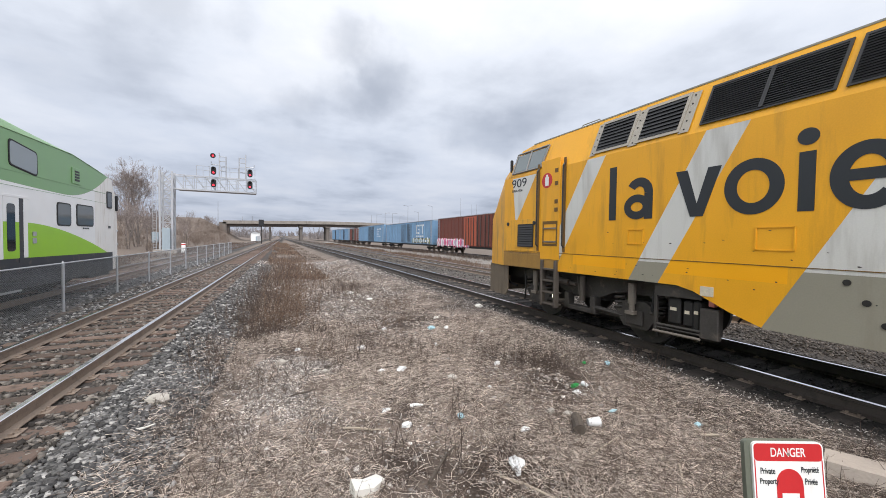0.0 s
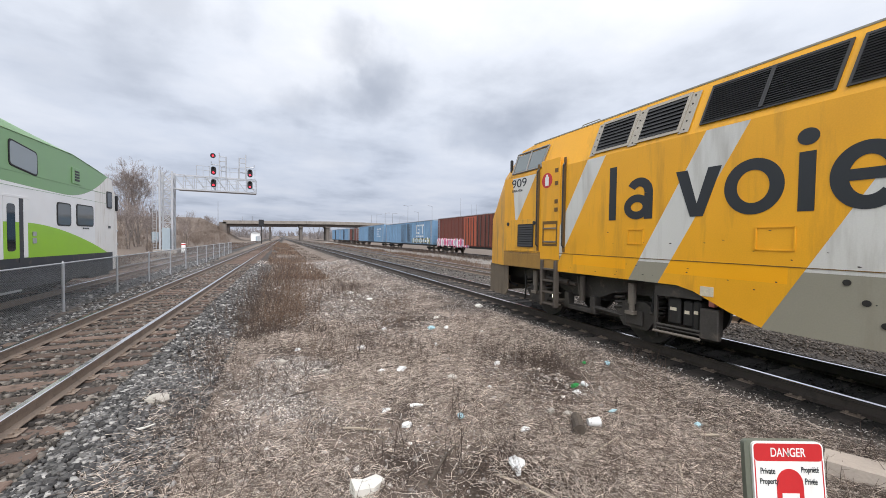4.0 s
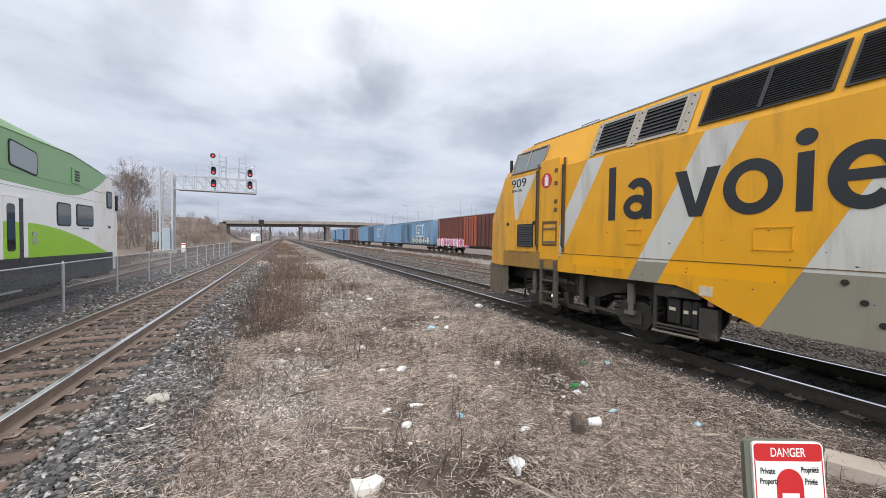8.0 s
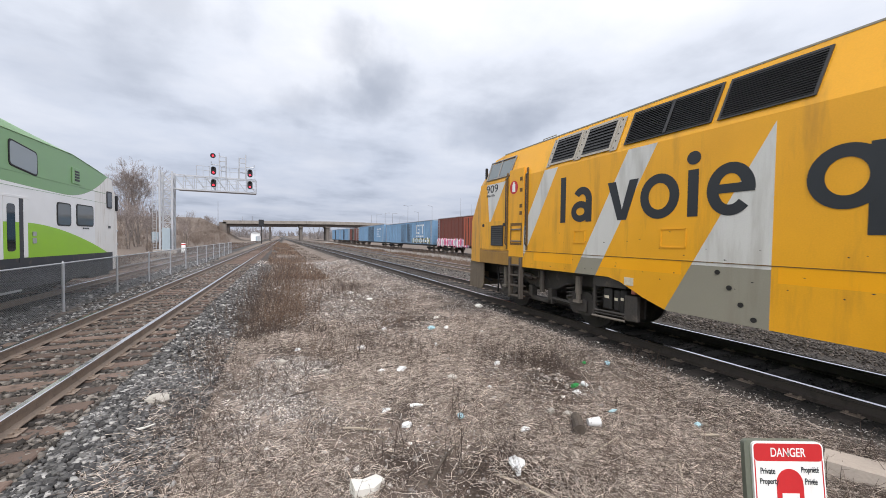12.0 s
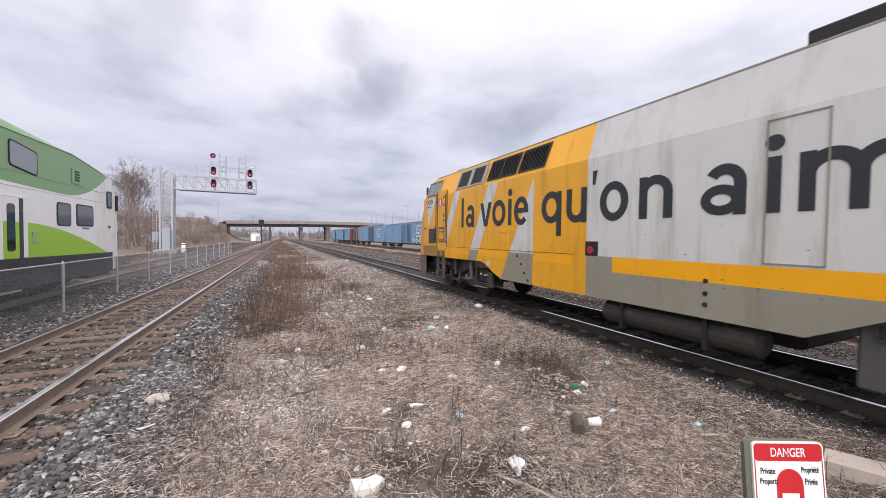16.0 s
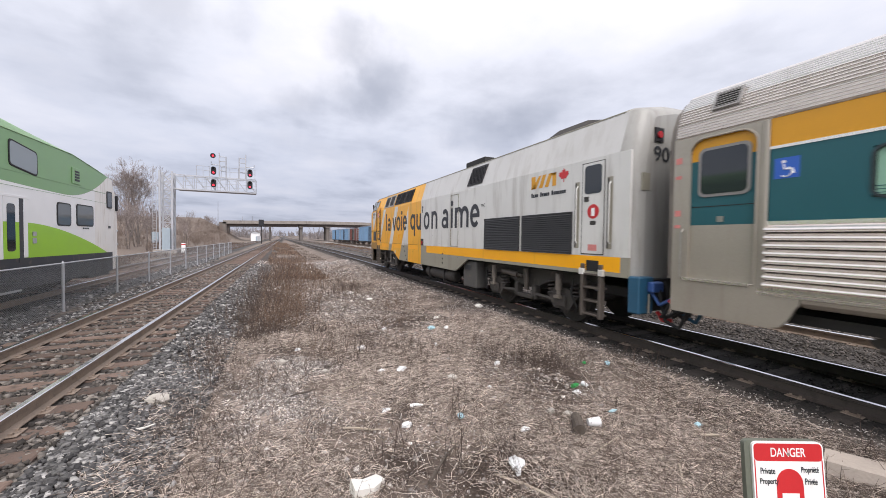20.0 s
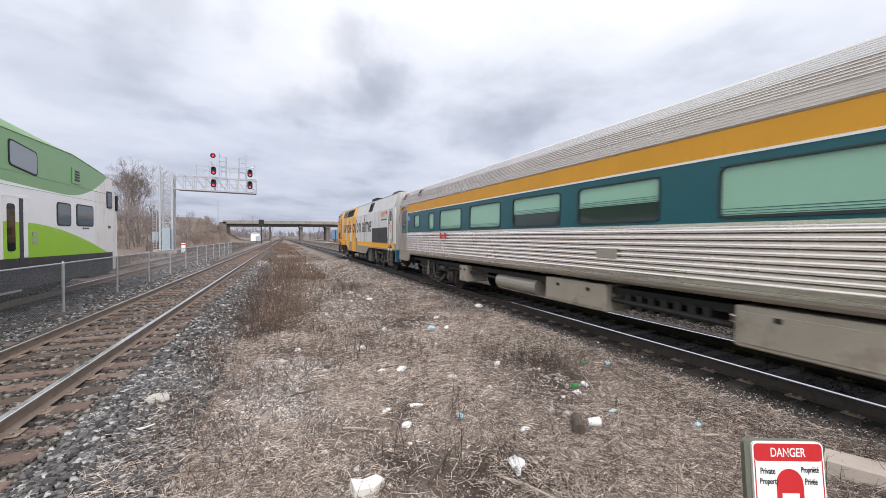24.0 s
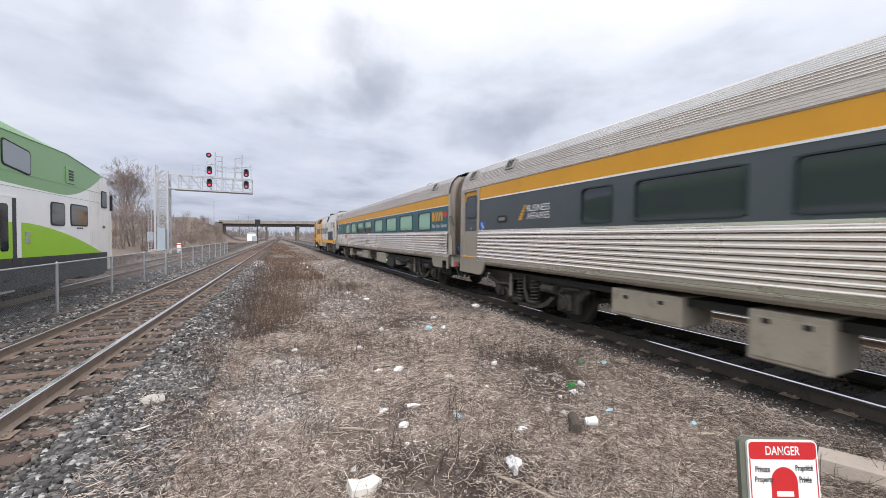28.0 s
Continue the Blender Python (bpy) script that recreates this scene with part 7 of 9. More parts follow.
def signal_head(parent, x, y, z, lit=True, h=1.05):
    bm = bmesh.new()
    prism(bm, rounded(x - 0.30, x + 0.30, z - h / 2, z + h / 2, 0.28, 6), "y", y, y + 0.05)
    head = part("signal_head", bm, M["black"], parent, "black signal head with a red light")
    zs = (z,) if h < 0.8 else (z + 0.24, z - 0.24)
    for i, zz in enumerate(zs):
        bm = bmesh.new()
        for k in range(12):
            a0, a1 = radians(-30 + 20 * k), radians(-30 + 20 * (k + 1))
            p = [(x + 0.15 * math.cos(a), zz + 0.15 * math.sin(a)) for a in (a0, a1)]
            vs = [bm.verts.new((p[0][0], y, p[0][1])), bm.verts.new((p[1][0], y, p[1][1])), bm.verts.new((p[1][0], y - 0.28, p[1][1])), bm.verts.new((p[0][0], y - 0.28, p[0][1]))]
            bm.faces.new(vs)
        part("visor", bm, M["black"], head)
        if i == len(zs) - 1:
            bm = bmesh.new()
            tube(bm, (x, y - 0.01, zz), (x, y - 0.03, zz), 0.125, 16)
            part("red_lens", bm, M["lamp_red"], head, "lit red lens")
    bm = bmesh.new()
    tube(bm, (x, y + 0.05, z), (x, y + 0.5, z), 0.05, 8)
    part("bracket", bm, M["galv"], head)
    return head


def build_signal_mast():
    Yc = 55.0
    mast = thing("signal_gantry", "galvanised lattice cantilever signal gantry with red lights", "railway signal", pose(0, Yc, 0))
    xl, xr, x2 = -13.3, -12.05, -2.80
    zt, zu, zl = 9.75, 9.40, 7.68
    for x in (xl, xr):
        for y in (0.0, 1.25):
            bm = bmesh.new()
            box(bm, x - 0.11, x + 0.11, y - 0.09, y + 0.09, -0.3, zt, 0.02)
            part("leg", bm, M["galv"], mast)
    bm = bmesh.new()
    for y in (0.0, 1.25):
        lattice(bm, (xl + 0.1, y, 0.4), (xl + 0.1, y, zt - 0.3), (xr - 0.1, y, 0.4), (xr - 0.1, y, zt - 0.3), 9, 0.055)
    lattice(bm, (xr, 0.1, 0.4), (xr, 0.1, zt - 0.3), (xr, 1.15, 0.4), (xr, 1.15, zt - 0.3), 7, 0.04)
    part("leg_lattice", bm, M["galv"], mast)
    for y in (0.0, 1.25):
        for z in (zu, zl):
            bm = bmesh.new()
            box(bm, xr, x2, y - 0.05, y + 0.05, z - 0.06, z + 0.06)
            part("chord", bm, M["galv"], mast)
    bm = bmesh.new()
    for y in (0.0, 1.25):
        n = 8
        for i in range(n + 1):
            xa = xr + (x2 - xr) * i / n
            tube(bm, (xa, y, zl), (xa, y, zu), 0.036, 5)
            if i < n:
                tube(bm, (xa, y, zu), (xr + (x2 - xr) * (i + 1) / n, y, zl), 0.036, 5)
    for i in range(9):
        xa = xr + (x2 - xr) * i / 8
        tube(bm, (xa, 0, zl), (xa, 1.25, zl), 0.035, 5)
        tube(bm, (xa, 0, zu), (xa, 1.25, zu), 0.035, 5)
    part("arm_lattice", bm, M["galv"], mast)
    bm = bmesh.new()
    for z in (8.1, 8.55, 9.0):
        tube(bm, (xr + 1.2, -0.35, z), (x2, -0.35, z), 0.025, 5)
    for xa in np.linspace(xr + 1.2, x2, 9):
        tube(bm, (xa, -0.35, 7.6), (xa, -0.35, 9.0), 0.025, 5)
    part("walkway_rail", bm, M["galv"], mast)
    bm = bmesh.new()
    box(bm, xr + 0.6, x2, -0.4, 1.2, 7.52, 7.58)
    part("walkway", bm, M["galv"], mast)
    bm = bmesh.new()
    for a, b in ((-9.5, -8.1), (-6.8, -2.9)):
        for z in (10.2, 10.75):
            tube(bm, (a, 0.1, z), (b, 0.1, z), 0.03, 5)
        for xa in np.linspace(a, b, max(3, int((b - a) / 0.7))):
            tube(bm, (xa, 0.1, zu), (xa, 0.1, 10.75), 0.03, 5)
    part("upper_rail", bm, M["galv"], mast)
    for xa, xb in ((-7.0, -6.25), (-4.75, -4.0)):
        bm = bmesh.new()
        for x, t in ((xa, 12.6 if xa < -6 else 12.2), (xb, 12.15 if xa < -6 else 12.6)):
            tube(bm, (x, 0, 9.4), (x, 0, t), 0.07, 6)
        for z in (10.3, 10.9, 11.5, 12.1):
            tube(bm, (xa, 0, z), (xb, 0, z), 0.05, 5)
        out = -0.9 if xa < -6 else 1.0
        base = xa if xa < -6 else xb
        tube(bm, (base, 0, 11.0), (base + out, 0, 11.0), 0.06, 6)
        tube(bm, (base + out, 0, 11.0), (base + out, 0, 11.4), 0.045, 6)
        part("ladder_frame", bm, M["galv"], mast)
    bm = bmesh.new()
    for x in (-13.95, -13.6):
        tube(bm, (x, -0.2, 0), (x, -0.2, 10.2), 0.03, 5)
    for i in range(30):
        tube(bm, (-13.95, -0.2, 0.3 + 0.33 * i), (-13.6, -0.2, 0.3 + 0.33 * i), 0.02, 5)
    part("access_ladder", bm, M["galv"], mast)
    signal_head(mast, -7.64, -0.55, 12.05, h=0.62)
    for x, zs in ((-7.58, (10.15, 8.55)), (-3.46, (10.15, 8.6))):
        for z in zs:
            signal_head(mast, x, -0.55, z)
    bm = bmesh.new()
    box(bm, -13.0, -12.2, -0.5, -0.1, 0.0, 2.7, 0.02)
    part("equipment_cabinet", bm, M["cabinet"], mast, "grey-blue equipment cabinet")
    bm = bmesh.new()
    box(bm, -13.9, -11.5, -0.6, 1.8, -0.6, 0.05, 0.03)
    part("foundation", bm, M["concrete"], mast)


M["cabinet"] = surface("grey_blue_cabinet_paint", (0.30, 0.36, 0.40), 0.5, 0, 0.08, 3, 50, 0.05)
build_signal_mast()
box_thing = thing("relay_cabinet", "small grey steel relay cabinet on a post", "cabinet", pose(-15.0, 60, -0.4))
bm = bmesh.new()
box(bm, -0.35, 0.35, -0.25, 0.25, 1.2, 2.6, 0.03)
part("cabinet_box", bm, M["cabinet"], box_thing)
bm = bmesh.new()
tube(bm, (0, 0, 0), (0, 0, 1.2), 0.06, 8)
part("post", bm, M["galv"], box_thing)
wp = thing("marker_post", "white marker post with a red band beside the track", "post", pose(-11.1, 55.9, -0.4))
bm = bmesh.new()
box(bm, -0.22, 0.22, -0.12, 0.12, 0, 1.25, 0.05)
part("post_body", bm, M["white"], wp)
bm = bmesh.new()
box(bm, -0.225, 0.225, -0.125, 0.125, 1.02, 1.14)
part("red_band", bm, M["red"], wp)


# ---- road bridge across the yard ----
def build_bridge():
    br = thing("road_bridge", "weathered concrete road bridge on round-headed piers across the tracks", "bridge", pose(0, 200, 0))
    x0, x1 = -24, 92
    def lift(x):
        return 0.020 * (x + 20) - 0.0007 * max(0.0, x - 20) ** 2
    for a, b in zip(np.linspace(x0, x1, 8), np.linspace(x0, x1, 8)[1:]):
        bm = bmesh.new()
        vs = loft(bm, [[(x, y, z + lift(x)) for y, z in ((-1, 7.7), (12, 7.7), (12, 8.6), (-1, 8.6))] for x in (a, b - 0.05)])
        deck = part("deck_span", bm, M["bridge_deck"], br)
        for y in (0.6, 4.0, 7.4, 10.4):
            bm = bmesh.new()
            loft(bm, [[(x, y + dy, z + lift(x)) for dy, z in ((-0.25, 6.5), (0.25, 6.5), (0.25, 7.7), (-0.25, 7.7))] for x in (a + 0.2, b - 0.25)])
            part("girder", bm, M["girder"], deck)
        for y in (-1.0, 11.8):
            bm = bmesh.new()
            loft(bm, [[(x, y + dy, z + lift(x)) for dy, z in ((0, 8.6), (0.25, 8.6), (0.25, 9.25), (0, 9.25))] for x in (a, b - 0.05)])
            part("parapet", bm, M["bridge_deck"], deck)
    for x, w in ((-4.0, 0.7), (10.6, 1.5), (23.7, 2.0), (42.0, 1.5), (58.0, 1.5), (75.0, 1.5)):
        bm = bmesh.new()
        for y in (1.0, 5.5, 10.0):
            tube(bm, (x, y, -0.6), (x, y, 6.0 + lift(x)), w / 2, 14)
        part("pier", bm, M["pier"], br)
        bm = bmesh.new()
        box(bm, x - w * 0.6, x + w * 0.6, -0.6, 11.6, 5.8 + lift(x), 6.5 + lift(x), 0.05)
        part("pier_cap", bm, M["pier"], br)
    for x, s in ((-22.5, -1), (89.5, 1)):
        bm = bmesh.new()
        box(bm, x, x + s * 3, -1, 12, -0.5, 8.5 + lift(x), 0.05)
        part("abutment", bm, M["pier"], br)


M["bridge_deck"] = surface("stained_bridge_concrete", (0.27, 0.245, 0.22), 0.85, 0, 0.2, 0.5, 8, 0.3, (0.13, 0.11, 0.10), 0.52, 0.6)
# piers: browner concrete than the deck, with the shade below it put in
M["pier"] = surface("shaded_brown_concrete", (0.16, 0.14, 0.125), 0.85, 0, 0.2, 0.5, 8, 0.3, (0.08, 0.07, 0.062), 0.52, 0.6)
M["girder"] = surface("brown_stained_girder", (0.10, 0.078, 0.066), 0.8, 0, 0.15, 0.6, 8, 0.2)
build_bridge()


# ---- boxcars on the siding ----
def build_boxcar(y0, y1, height, main, door, end, label, style):
    """A parked boxcar from y0 (near end) to y1 (far end); its near side faces the main tracks."""
    n = (y0 + y1) / 2
    car = thing("boxcar", label, "freight car", pose(TRACKS["track_5"], n, 0), group="parked boxcars")
    L = (y1 - y0) / 2
    H, B = height, 1.0
    bm = bmesh.new()
    box(bm, -1.5, 1.5, -L, L, B, H - 0.12)
    body = part("body", bm, M[main], car)
    bm = bmesh.new()
    loft(bm, [[(x, y, z) for x, z in ((-1.55, H - 0.12), (-1.55, H - 0.04), (0, H + 0.12), (1.55, H - 0.04), (1.55, H - 0.12))] for y in (-L - 0.05, L + 0.05)])
    part("roof", bm, M["galv"], car)
    # side posts between corrugated sheets
    k = max(6, int((y1 - y0) / 1.0))
    bm = bmesh.new()
    box(bm, -1.56, -1.5, -0.04, 0.04, B + 0.1, H - 0.15)
    post = part("side_post", bm, M[main], car)
    post.matrix_basis = pose(0, -L + 0.1, 0)
    for i in range(1, k + 1):
        y = -L + 0.1 + (2 * L - 0.2) * i / k
        if abs(y - style["door"]) > 1.9:
            again(post, pose(0, y, 0), car)
    for dy in ((-1.5, 1.5) if style.get("double") else (0,)):
        bm = bmesh.new()
        w = 1.45
        box(bm, -1.62, -1.5, style["door"] + dy - w, style["door"] + dy + w, B + 0.12, H - 0.25)
        for z in (B + 0.9, B + 1.8, B + 2.6):
            box(bm, -1.64, -1.62, style["door"] + dy - w, style["door"] + dy + w, z, z + 0.07)
        d = part("sliding_door", bm, M[door], car, "ribbed sliding door")
        for o in (-0.9, -0.3, 0.3, 0.9):
            bm = bmesh.new()
            tube(bm, (-1.67, style["door"] + dy + o, B + 0.15), (-1.67, style["door"] + dy + o, H - 0.35), 0.04, 5)
            part("lock_rod", bm, M["under"], d)
    bm = bmesh.new()
    box(bm, -1.45, 1.45, -L, L, 0.78, 1.0)
    box(bm, -0.3, 0.3, -L - 0.4, L + 0.4, 0.72, 0.98)
    part("underframe", bm, M["under_dark"], car)
    for e in (-1, 1):
        bm = bmesh.new()
        for i in range(7):
            box(bm, -1.42, 1.42, e * L, e * (L + 0.10), B + 0.2 + i * 0.5, B + 0.42 + i * 0.5)
        part("end_wall", bm, M[end], car)
        bm = bmesh.new()
        for o in (0.15, 0.6):
            tube(bm, (-1.6, e * (L - o), B), (-1.6, e * (L - o), H - 0.2), 0.025, 5)
        for i in range(8):
            tube(bm, (-1.6, e * (L - 0.15), B + 0.1 + 0.4 * i), (-1.6, e * (L - 0.6), B + 0.1 + 0.4 * i), 0.02, 5)
        part("ladder", bm, M["galv"], car)
        yc = e * (L - 2.0)
        bm = bmesh.new()
        for s in (-1, 1):
            prism(bm, [(yc - 1.2, 0.5), (yc - 0.9, 0.66), (yc + 0.9, 0.66), (yc + 1.2, 0.5), (yc + 0.4, 0.28), (yc - 0.4, 0.28)], "x", s * 0.95, s * 1.1)
        tr = part("truck", bm, M["under_dark"], car)
        for dy in (-0.88, 0.88):
            bm = bmesh.new()
            for s in (-1, 1):
                tube(bm, (s * 0.7, yc + dy, 0.42), (s * 0.84, yc + dy, 0.42), 0.42, 18)
            tube(bm, (-1.0, yc + dy, 0.42), (1.0, yc + dy, 0.42), 0.09, 8)
            part("wheelset", bm, M["rust"], tr)
    return car


def letters_emblem(car, y, z, size):
    """The railway's mark, drawn as plain white strokes."""
    bm = bmesh.new()
    w, t = size * 1.25, size * 0.17
    x0, x1 = -1.515, -1.51
    y0 = y
    box(bm, x0, x1, y0, y0 - w, z + size - t, z + size)
    box(bm, x0, x1, y0, y0 - t, z, z + size)
    box(bm, x0, x1, y0, y0 - w, z, z + t)
    box(bm, x0, x1, y0 - w + t, y0 - w, z, z + size * 0.5)
    box(bm, x0, x1, y0 - w * 0.55, y0 - w, z + size * 0.42, z + size * 0.55)
    y2 = y - w * 1.08
    box(bm, x0, x1, y2, y2 - w, z + size - t, z + size)
    box(bm, x0, x1, y2 - w / 2 + t / 2, y2 - w / 2 - t / 2, z, z + size)
    part("white_emblem", bm, M["white"], car, "white block emblem")


def graffiti(car, ya, yb, z0, z1, mats, seed):
    rng = random.Random(seed)
    n = int(abs(ya - yb) / 0.30)
    for i in range(n):
        bm = bmesh.new()
        c = ya + (yb - ya) * (i + 0.5) / n
        w = 0.26
        pts = []
        for k in range(10):
            a = 2 * math.pi * k / 10
            r = rng.uniform(0.65, 1.15)
            pts.append((c + w * r * math.cos(a), (z0 + z1) / 2 + (z1 - z0) / 2 * r * math.sin(a) * 0.9))
        prism(bm, pts, "x", -1.575 - 0.004 * (i % 3) - 0.012 * (seed % 2), -1.5)
        part("graffiti_blob", bm, M[mats[i % len(mats)]], car)


def build_boxcars():
    c = build_boxcar(27.0, 45.2, 4.60, "boxbrown", "boxred", "boxbrown", "brown boxcar with a red door and pink graffiti along its foot", {"door": 36.0 - 36.1})
    bm = bmesh.new()
    box(bm, -1.62, -1.5, -4.5, -1.55, 1.12, 4.45)
    for z in (1.9, 2.8, 3.6):
        box(bm, -1.65, -1.62, -4.5, -1.55, z, z + 0.08)
    d2 = part("sliding_door", bm, M["boxbrown"], c, "dark brown sliding door")
    for o in (-4.2, -3.5, -2.6, -1.9):
        bm = bmesh.new()
        tube(bm, (-1.68, o, 1.1), (-1.68, o, 4.4), 0.05, 5)
        part("lock_rod", bm, M["under"], d2)
    graffiti(c, 9.3, 0.2, 0.78, 1.95, ["white", "pink", "white", "pink", "lilac"], 3)
    graffiti(c, 9.0, 0.4, 0.95, 1.75, ["pink", "white", "pink", "magenta", "pink", "lilac"], 5)
    for i, (a, b, h, mn) in enumerate(((47.2, 71.4, 4.55, "boxblue"), (73.2, 98.6, 4.75, "boxblue"))):
        c = build_boxcar(a, b, h, mn, mn, "boxblue", "faded blue boxcar with double doors, a white emblem and some graffiti" if i == 0 else "faded blue boxcar with double doors and a white emblem", {"door": -1.0 if i == 0 else -2.0, "double": True})
        letters_emblem(c, -5.4 if i == 0 else -7.0, 2.55, 1.40 if i == 0 else 1.3)
        bm = bmesh.new()
        box(bm, -1.515, -1.51, -5.4 if i == 0 else -7.0, -8.6 if i == 0 else -10.0, 2.10, 2.28)
        part("white_stripe", bm, M["white"], c)
        if i == 0:
            graffiti(c, -1.2, -11.2, 1.05, 2.0, ["white", "boxgrey", "weedgreen", "charcoal", "weedgreen"], 8)
            graffiti(c, -3.0, -10.8, 1.25, 1.75, ["weedgreen", "white", "boxblue"], 9)
    build_boxcar(101.0, 112.5, 4.6, "boxbrown", "boxgrey", "boxgrey", "weathered brown and grey boxcar on the siding", {"door": 0})
    build_boxcar(114.0, 131.0, 4.7, "boxblue", "boxblue", "boxblue", "blue boxcar in the parked row", {"door": 0})
    build_boxcar(132.5, 152.0, 4.8, "boxblue", "boxblue", "boxblue", "blue boxcar at the far end of the row", {"door": 0})


M["lilac"] = surface("pale_lilac_spray_paint", (0.55, 0.42, 0.55), 0.6, 0, 0.2, 3, 20, 0.03)
M["magenta"] = surface("dark_pink_spray_paint", (0.50, 0.06, 0.20), 0.6, 0, 0.2, 3, 20, 0.03)
M["weedgreen"] = surface("olive_spray_paint", (0.28, 0.30, 0.14), 0.6, 0, 0.2, 3, 20, 0.03)
build_boxcars()


# ---- the warning sign by the camera ----
def build_sign():
    a = radians(YAW)
    right, away = Vector((math.cos(a), -math.sin(a), 0)), Vector((math.sin(a), math.cos(a), 0))
    c = Vector((1.92, 0.75, 1.03))
    sign = thing("warning_sign", "red and white danger sign on a grey-green marker post", "sign")
    m = Matrix((( right.x, away.x, 0, c.x), (right.y, away.y, 0, c.y), (0, 0, 1, c.z), (0, 0, 0, 1))) @ Matrix.Rotation(radians(-7), 4, "X")
    sign.matrix_basis = m
    w = 0.147
    bm = bmesh.new()
    prism(bm, rounded(-w - 0.024, w - 0.01, -1.46, 0.003, 0.02), "y", 0.010, 0.03)
    part("marker_post", bm, M["olive"], sign, "grey-green moulded post")
    bm = bmesh.new()
    prism(bm, rounded(-w, w, -0.46, 0.0, 0.022), "y", 0.0, 0.010)
    panel = part("sign_panel", bm, M["white"], sign)
    bm = bmesh.new()
    prism(bm, rounded(-w + 0.006, w - 0.006, -0.075, -0.006, 0.016), "y", -0.001, 0.0)
    part("red_header", bm, M["red"], panel)
    bm = bmesh.new()
    for x in (-w + 0.006, w - 0.010):
        box(bm, x, x + 0.004, -0.001, 0.0, -0.44, -0.07)
    part("red_border", bm, M["red"], panel)
    bm = bmesh.new()
    tube(bm, (0, -0.003, -0.047), (0, 0.004, -0.047), 0.006, 8)
    part("bolt", bm, M["steel"], panel)
    bm = bmesh.new()
    r = 0.055
    pts = [(r * math.cos(t), -0.165 + 0.06 * math.sin(t)) for t in [math.pi * i / 16 for i in range(17)]] + [(-r, -0.40), (r, -0.40)]
    prism(bm, pts, "y", -0.0012, 0.0)
    part("red_disc", bm, M["red"], panel)
    bm = bmesh.new()
    box(bm, -0.035, 0.035, -0.0022, -0.0012, -0.22, -0.20)
    part("white_bar", bm, M["white"], panel)
    def words(t, x, z, h, wd, mt):
        lettering("lettering", t, h, M[mt], panel, Matrix.Translation((x, -0.0012, z)) @ Matrix.Rotation(radians(90), 4, "X"), width=wd, bold=0.012, depth=0.0006)
    words("DANGER", -0.072, -0.058, 0.036, 0.144, "white")
    words("Private", -0.118, -0.126, 0.025, 0.060, "charcoal")
    words("Property", -0.122, -0.172, 0.030, 0.076, "charcoal")
    words("Propri\u00e9t\u00e9", 0.050, -0.126, 0.030, 0.072, "charcoal")
    words("Priv\u00e9e", 0.063, -0.166, 0.025, 0.050, "charcoal")


M["olive"] = surface("grey_green_post_plastic", (0.13, 0.14, 0.11), 0.6, 0, 0.15, 6, 60, 0.1)
build_sign()


# ---- dead grass, weeds and gravel on the verge ----
def on_ground(x, y):
    return float(ground_z(x, y))


def verge_edge_left(y):
    """Where the left track's ballast gives way to the verge."""
    return -1.25 + 0.25 * np.sin(y * 0.9) + 0.12 * np.sin(y * 2.7 + 1)


def build_straw():
    rng = np.random.default_rng(11)
    for x0, x1, y0, y1, n, pw, lo, hi, name in ((-1.6, 5.6, 1.0, 9, 125000, 1.5, 0.04, 0.22, "straw"), (-1.0, 5.8, 6, 34, 26000, 1.7, 0.06, 0.26, "straw"), (-1.6, 5.6, -6, 1.0, 6000, 1.0, 0.06, 0.34, "straw")):
        x, y = scatter(rng, x0, x1, y0, y1, n, pw)
        edge = verge_edge_left(y)
        patch = np.sin(x * 1.9 + 0.7 * y) + np.sin(y * 1.3 - x * 0.8 + 2) + rng.normal(0, 0.9, n)
        for px, py, half, gain in BARE:
            patch -= 14 * gain * np.clip(1 - np.hypot(x - px, y - py) / half, 0, 1)
        keep = (x > edge + rng.normal(0, 0.25, n)) & (patch > -0.25 - 0.9 * (y < 3.8) - 1.0 * (y < 1.0)) & (x < 5.55 - 0.2 * rng.uniform(0, 1, n))
        x, y = x[keep], y[keep]
        n = len(x)
        L = rng.uniform(lo, hi, n) * rng.uniform(0.5, 1.0, n)
        a = rng.uniform(0, 2 * math.pi, n)
        lift = rng.uniform(-0.15, 0.35, n)
        p = np.zeros((n, 3, 3))
        for k, t in enumerate((-0.5, 0.0, 0.5)):
            bend = rng.normal(0, 0.06, n) * L
            p[:, k, 0] = x + np.cos(a) * L * t - np.sin(a) * bend
            p[:, k, 1] = y + np.sin(a) * L * t + np.cos(a) * bend
            p[:, k, 2] = ground_z(x, y) + 0.012 + L * lift * (t + 0.35) + rng.uniform(0, 0.02, n)
        r = np.repeat((rng.uniform(0.0010, 0.0027, n) * (1 + np.maximum(y, 0) / 13))[:, None], 3, 1)
        tagged(strands(name, p, r, M["straw"]), "dry trampled straw and dead stems on gravel", "dead grass", kind="stuff")


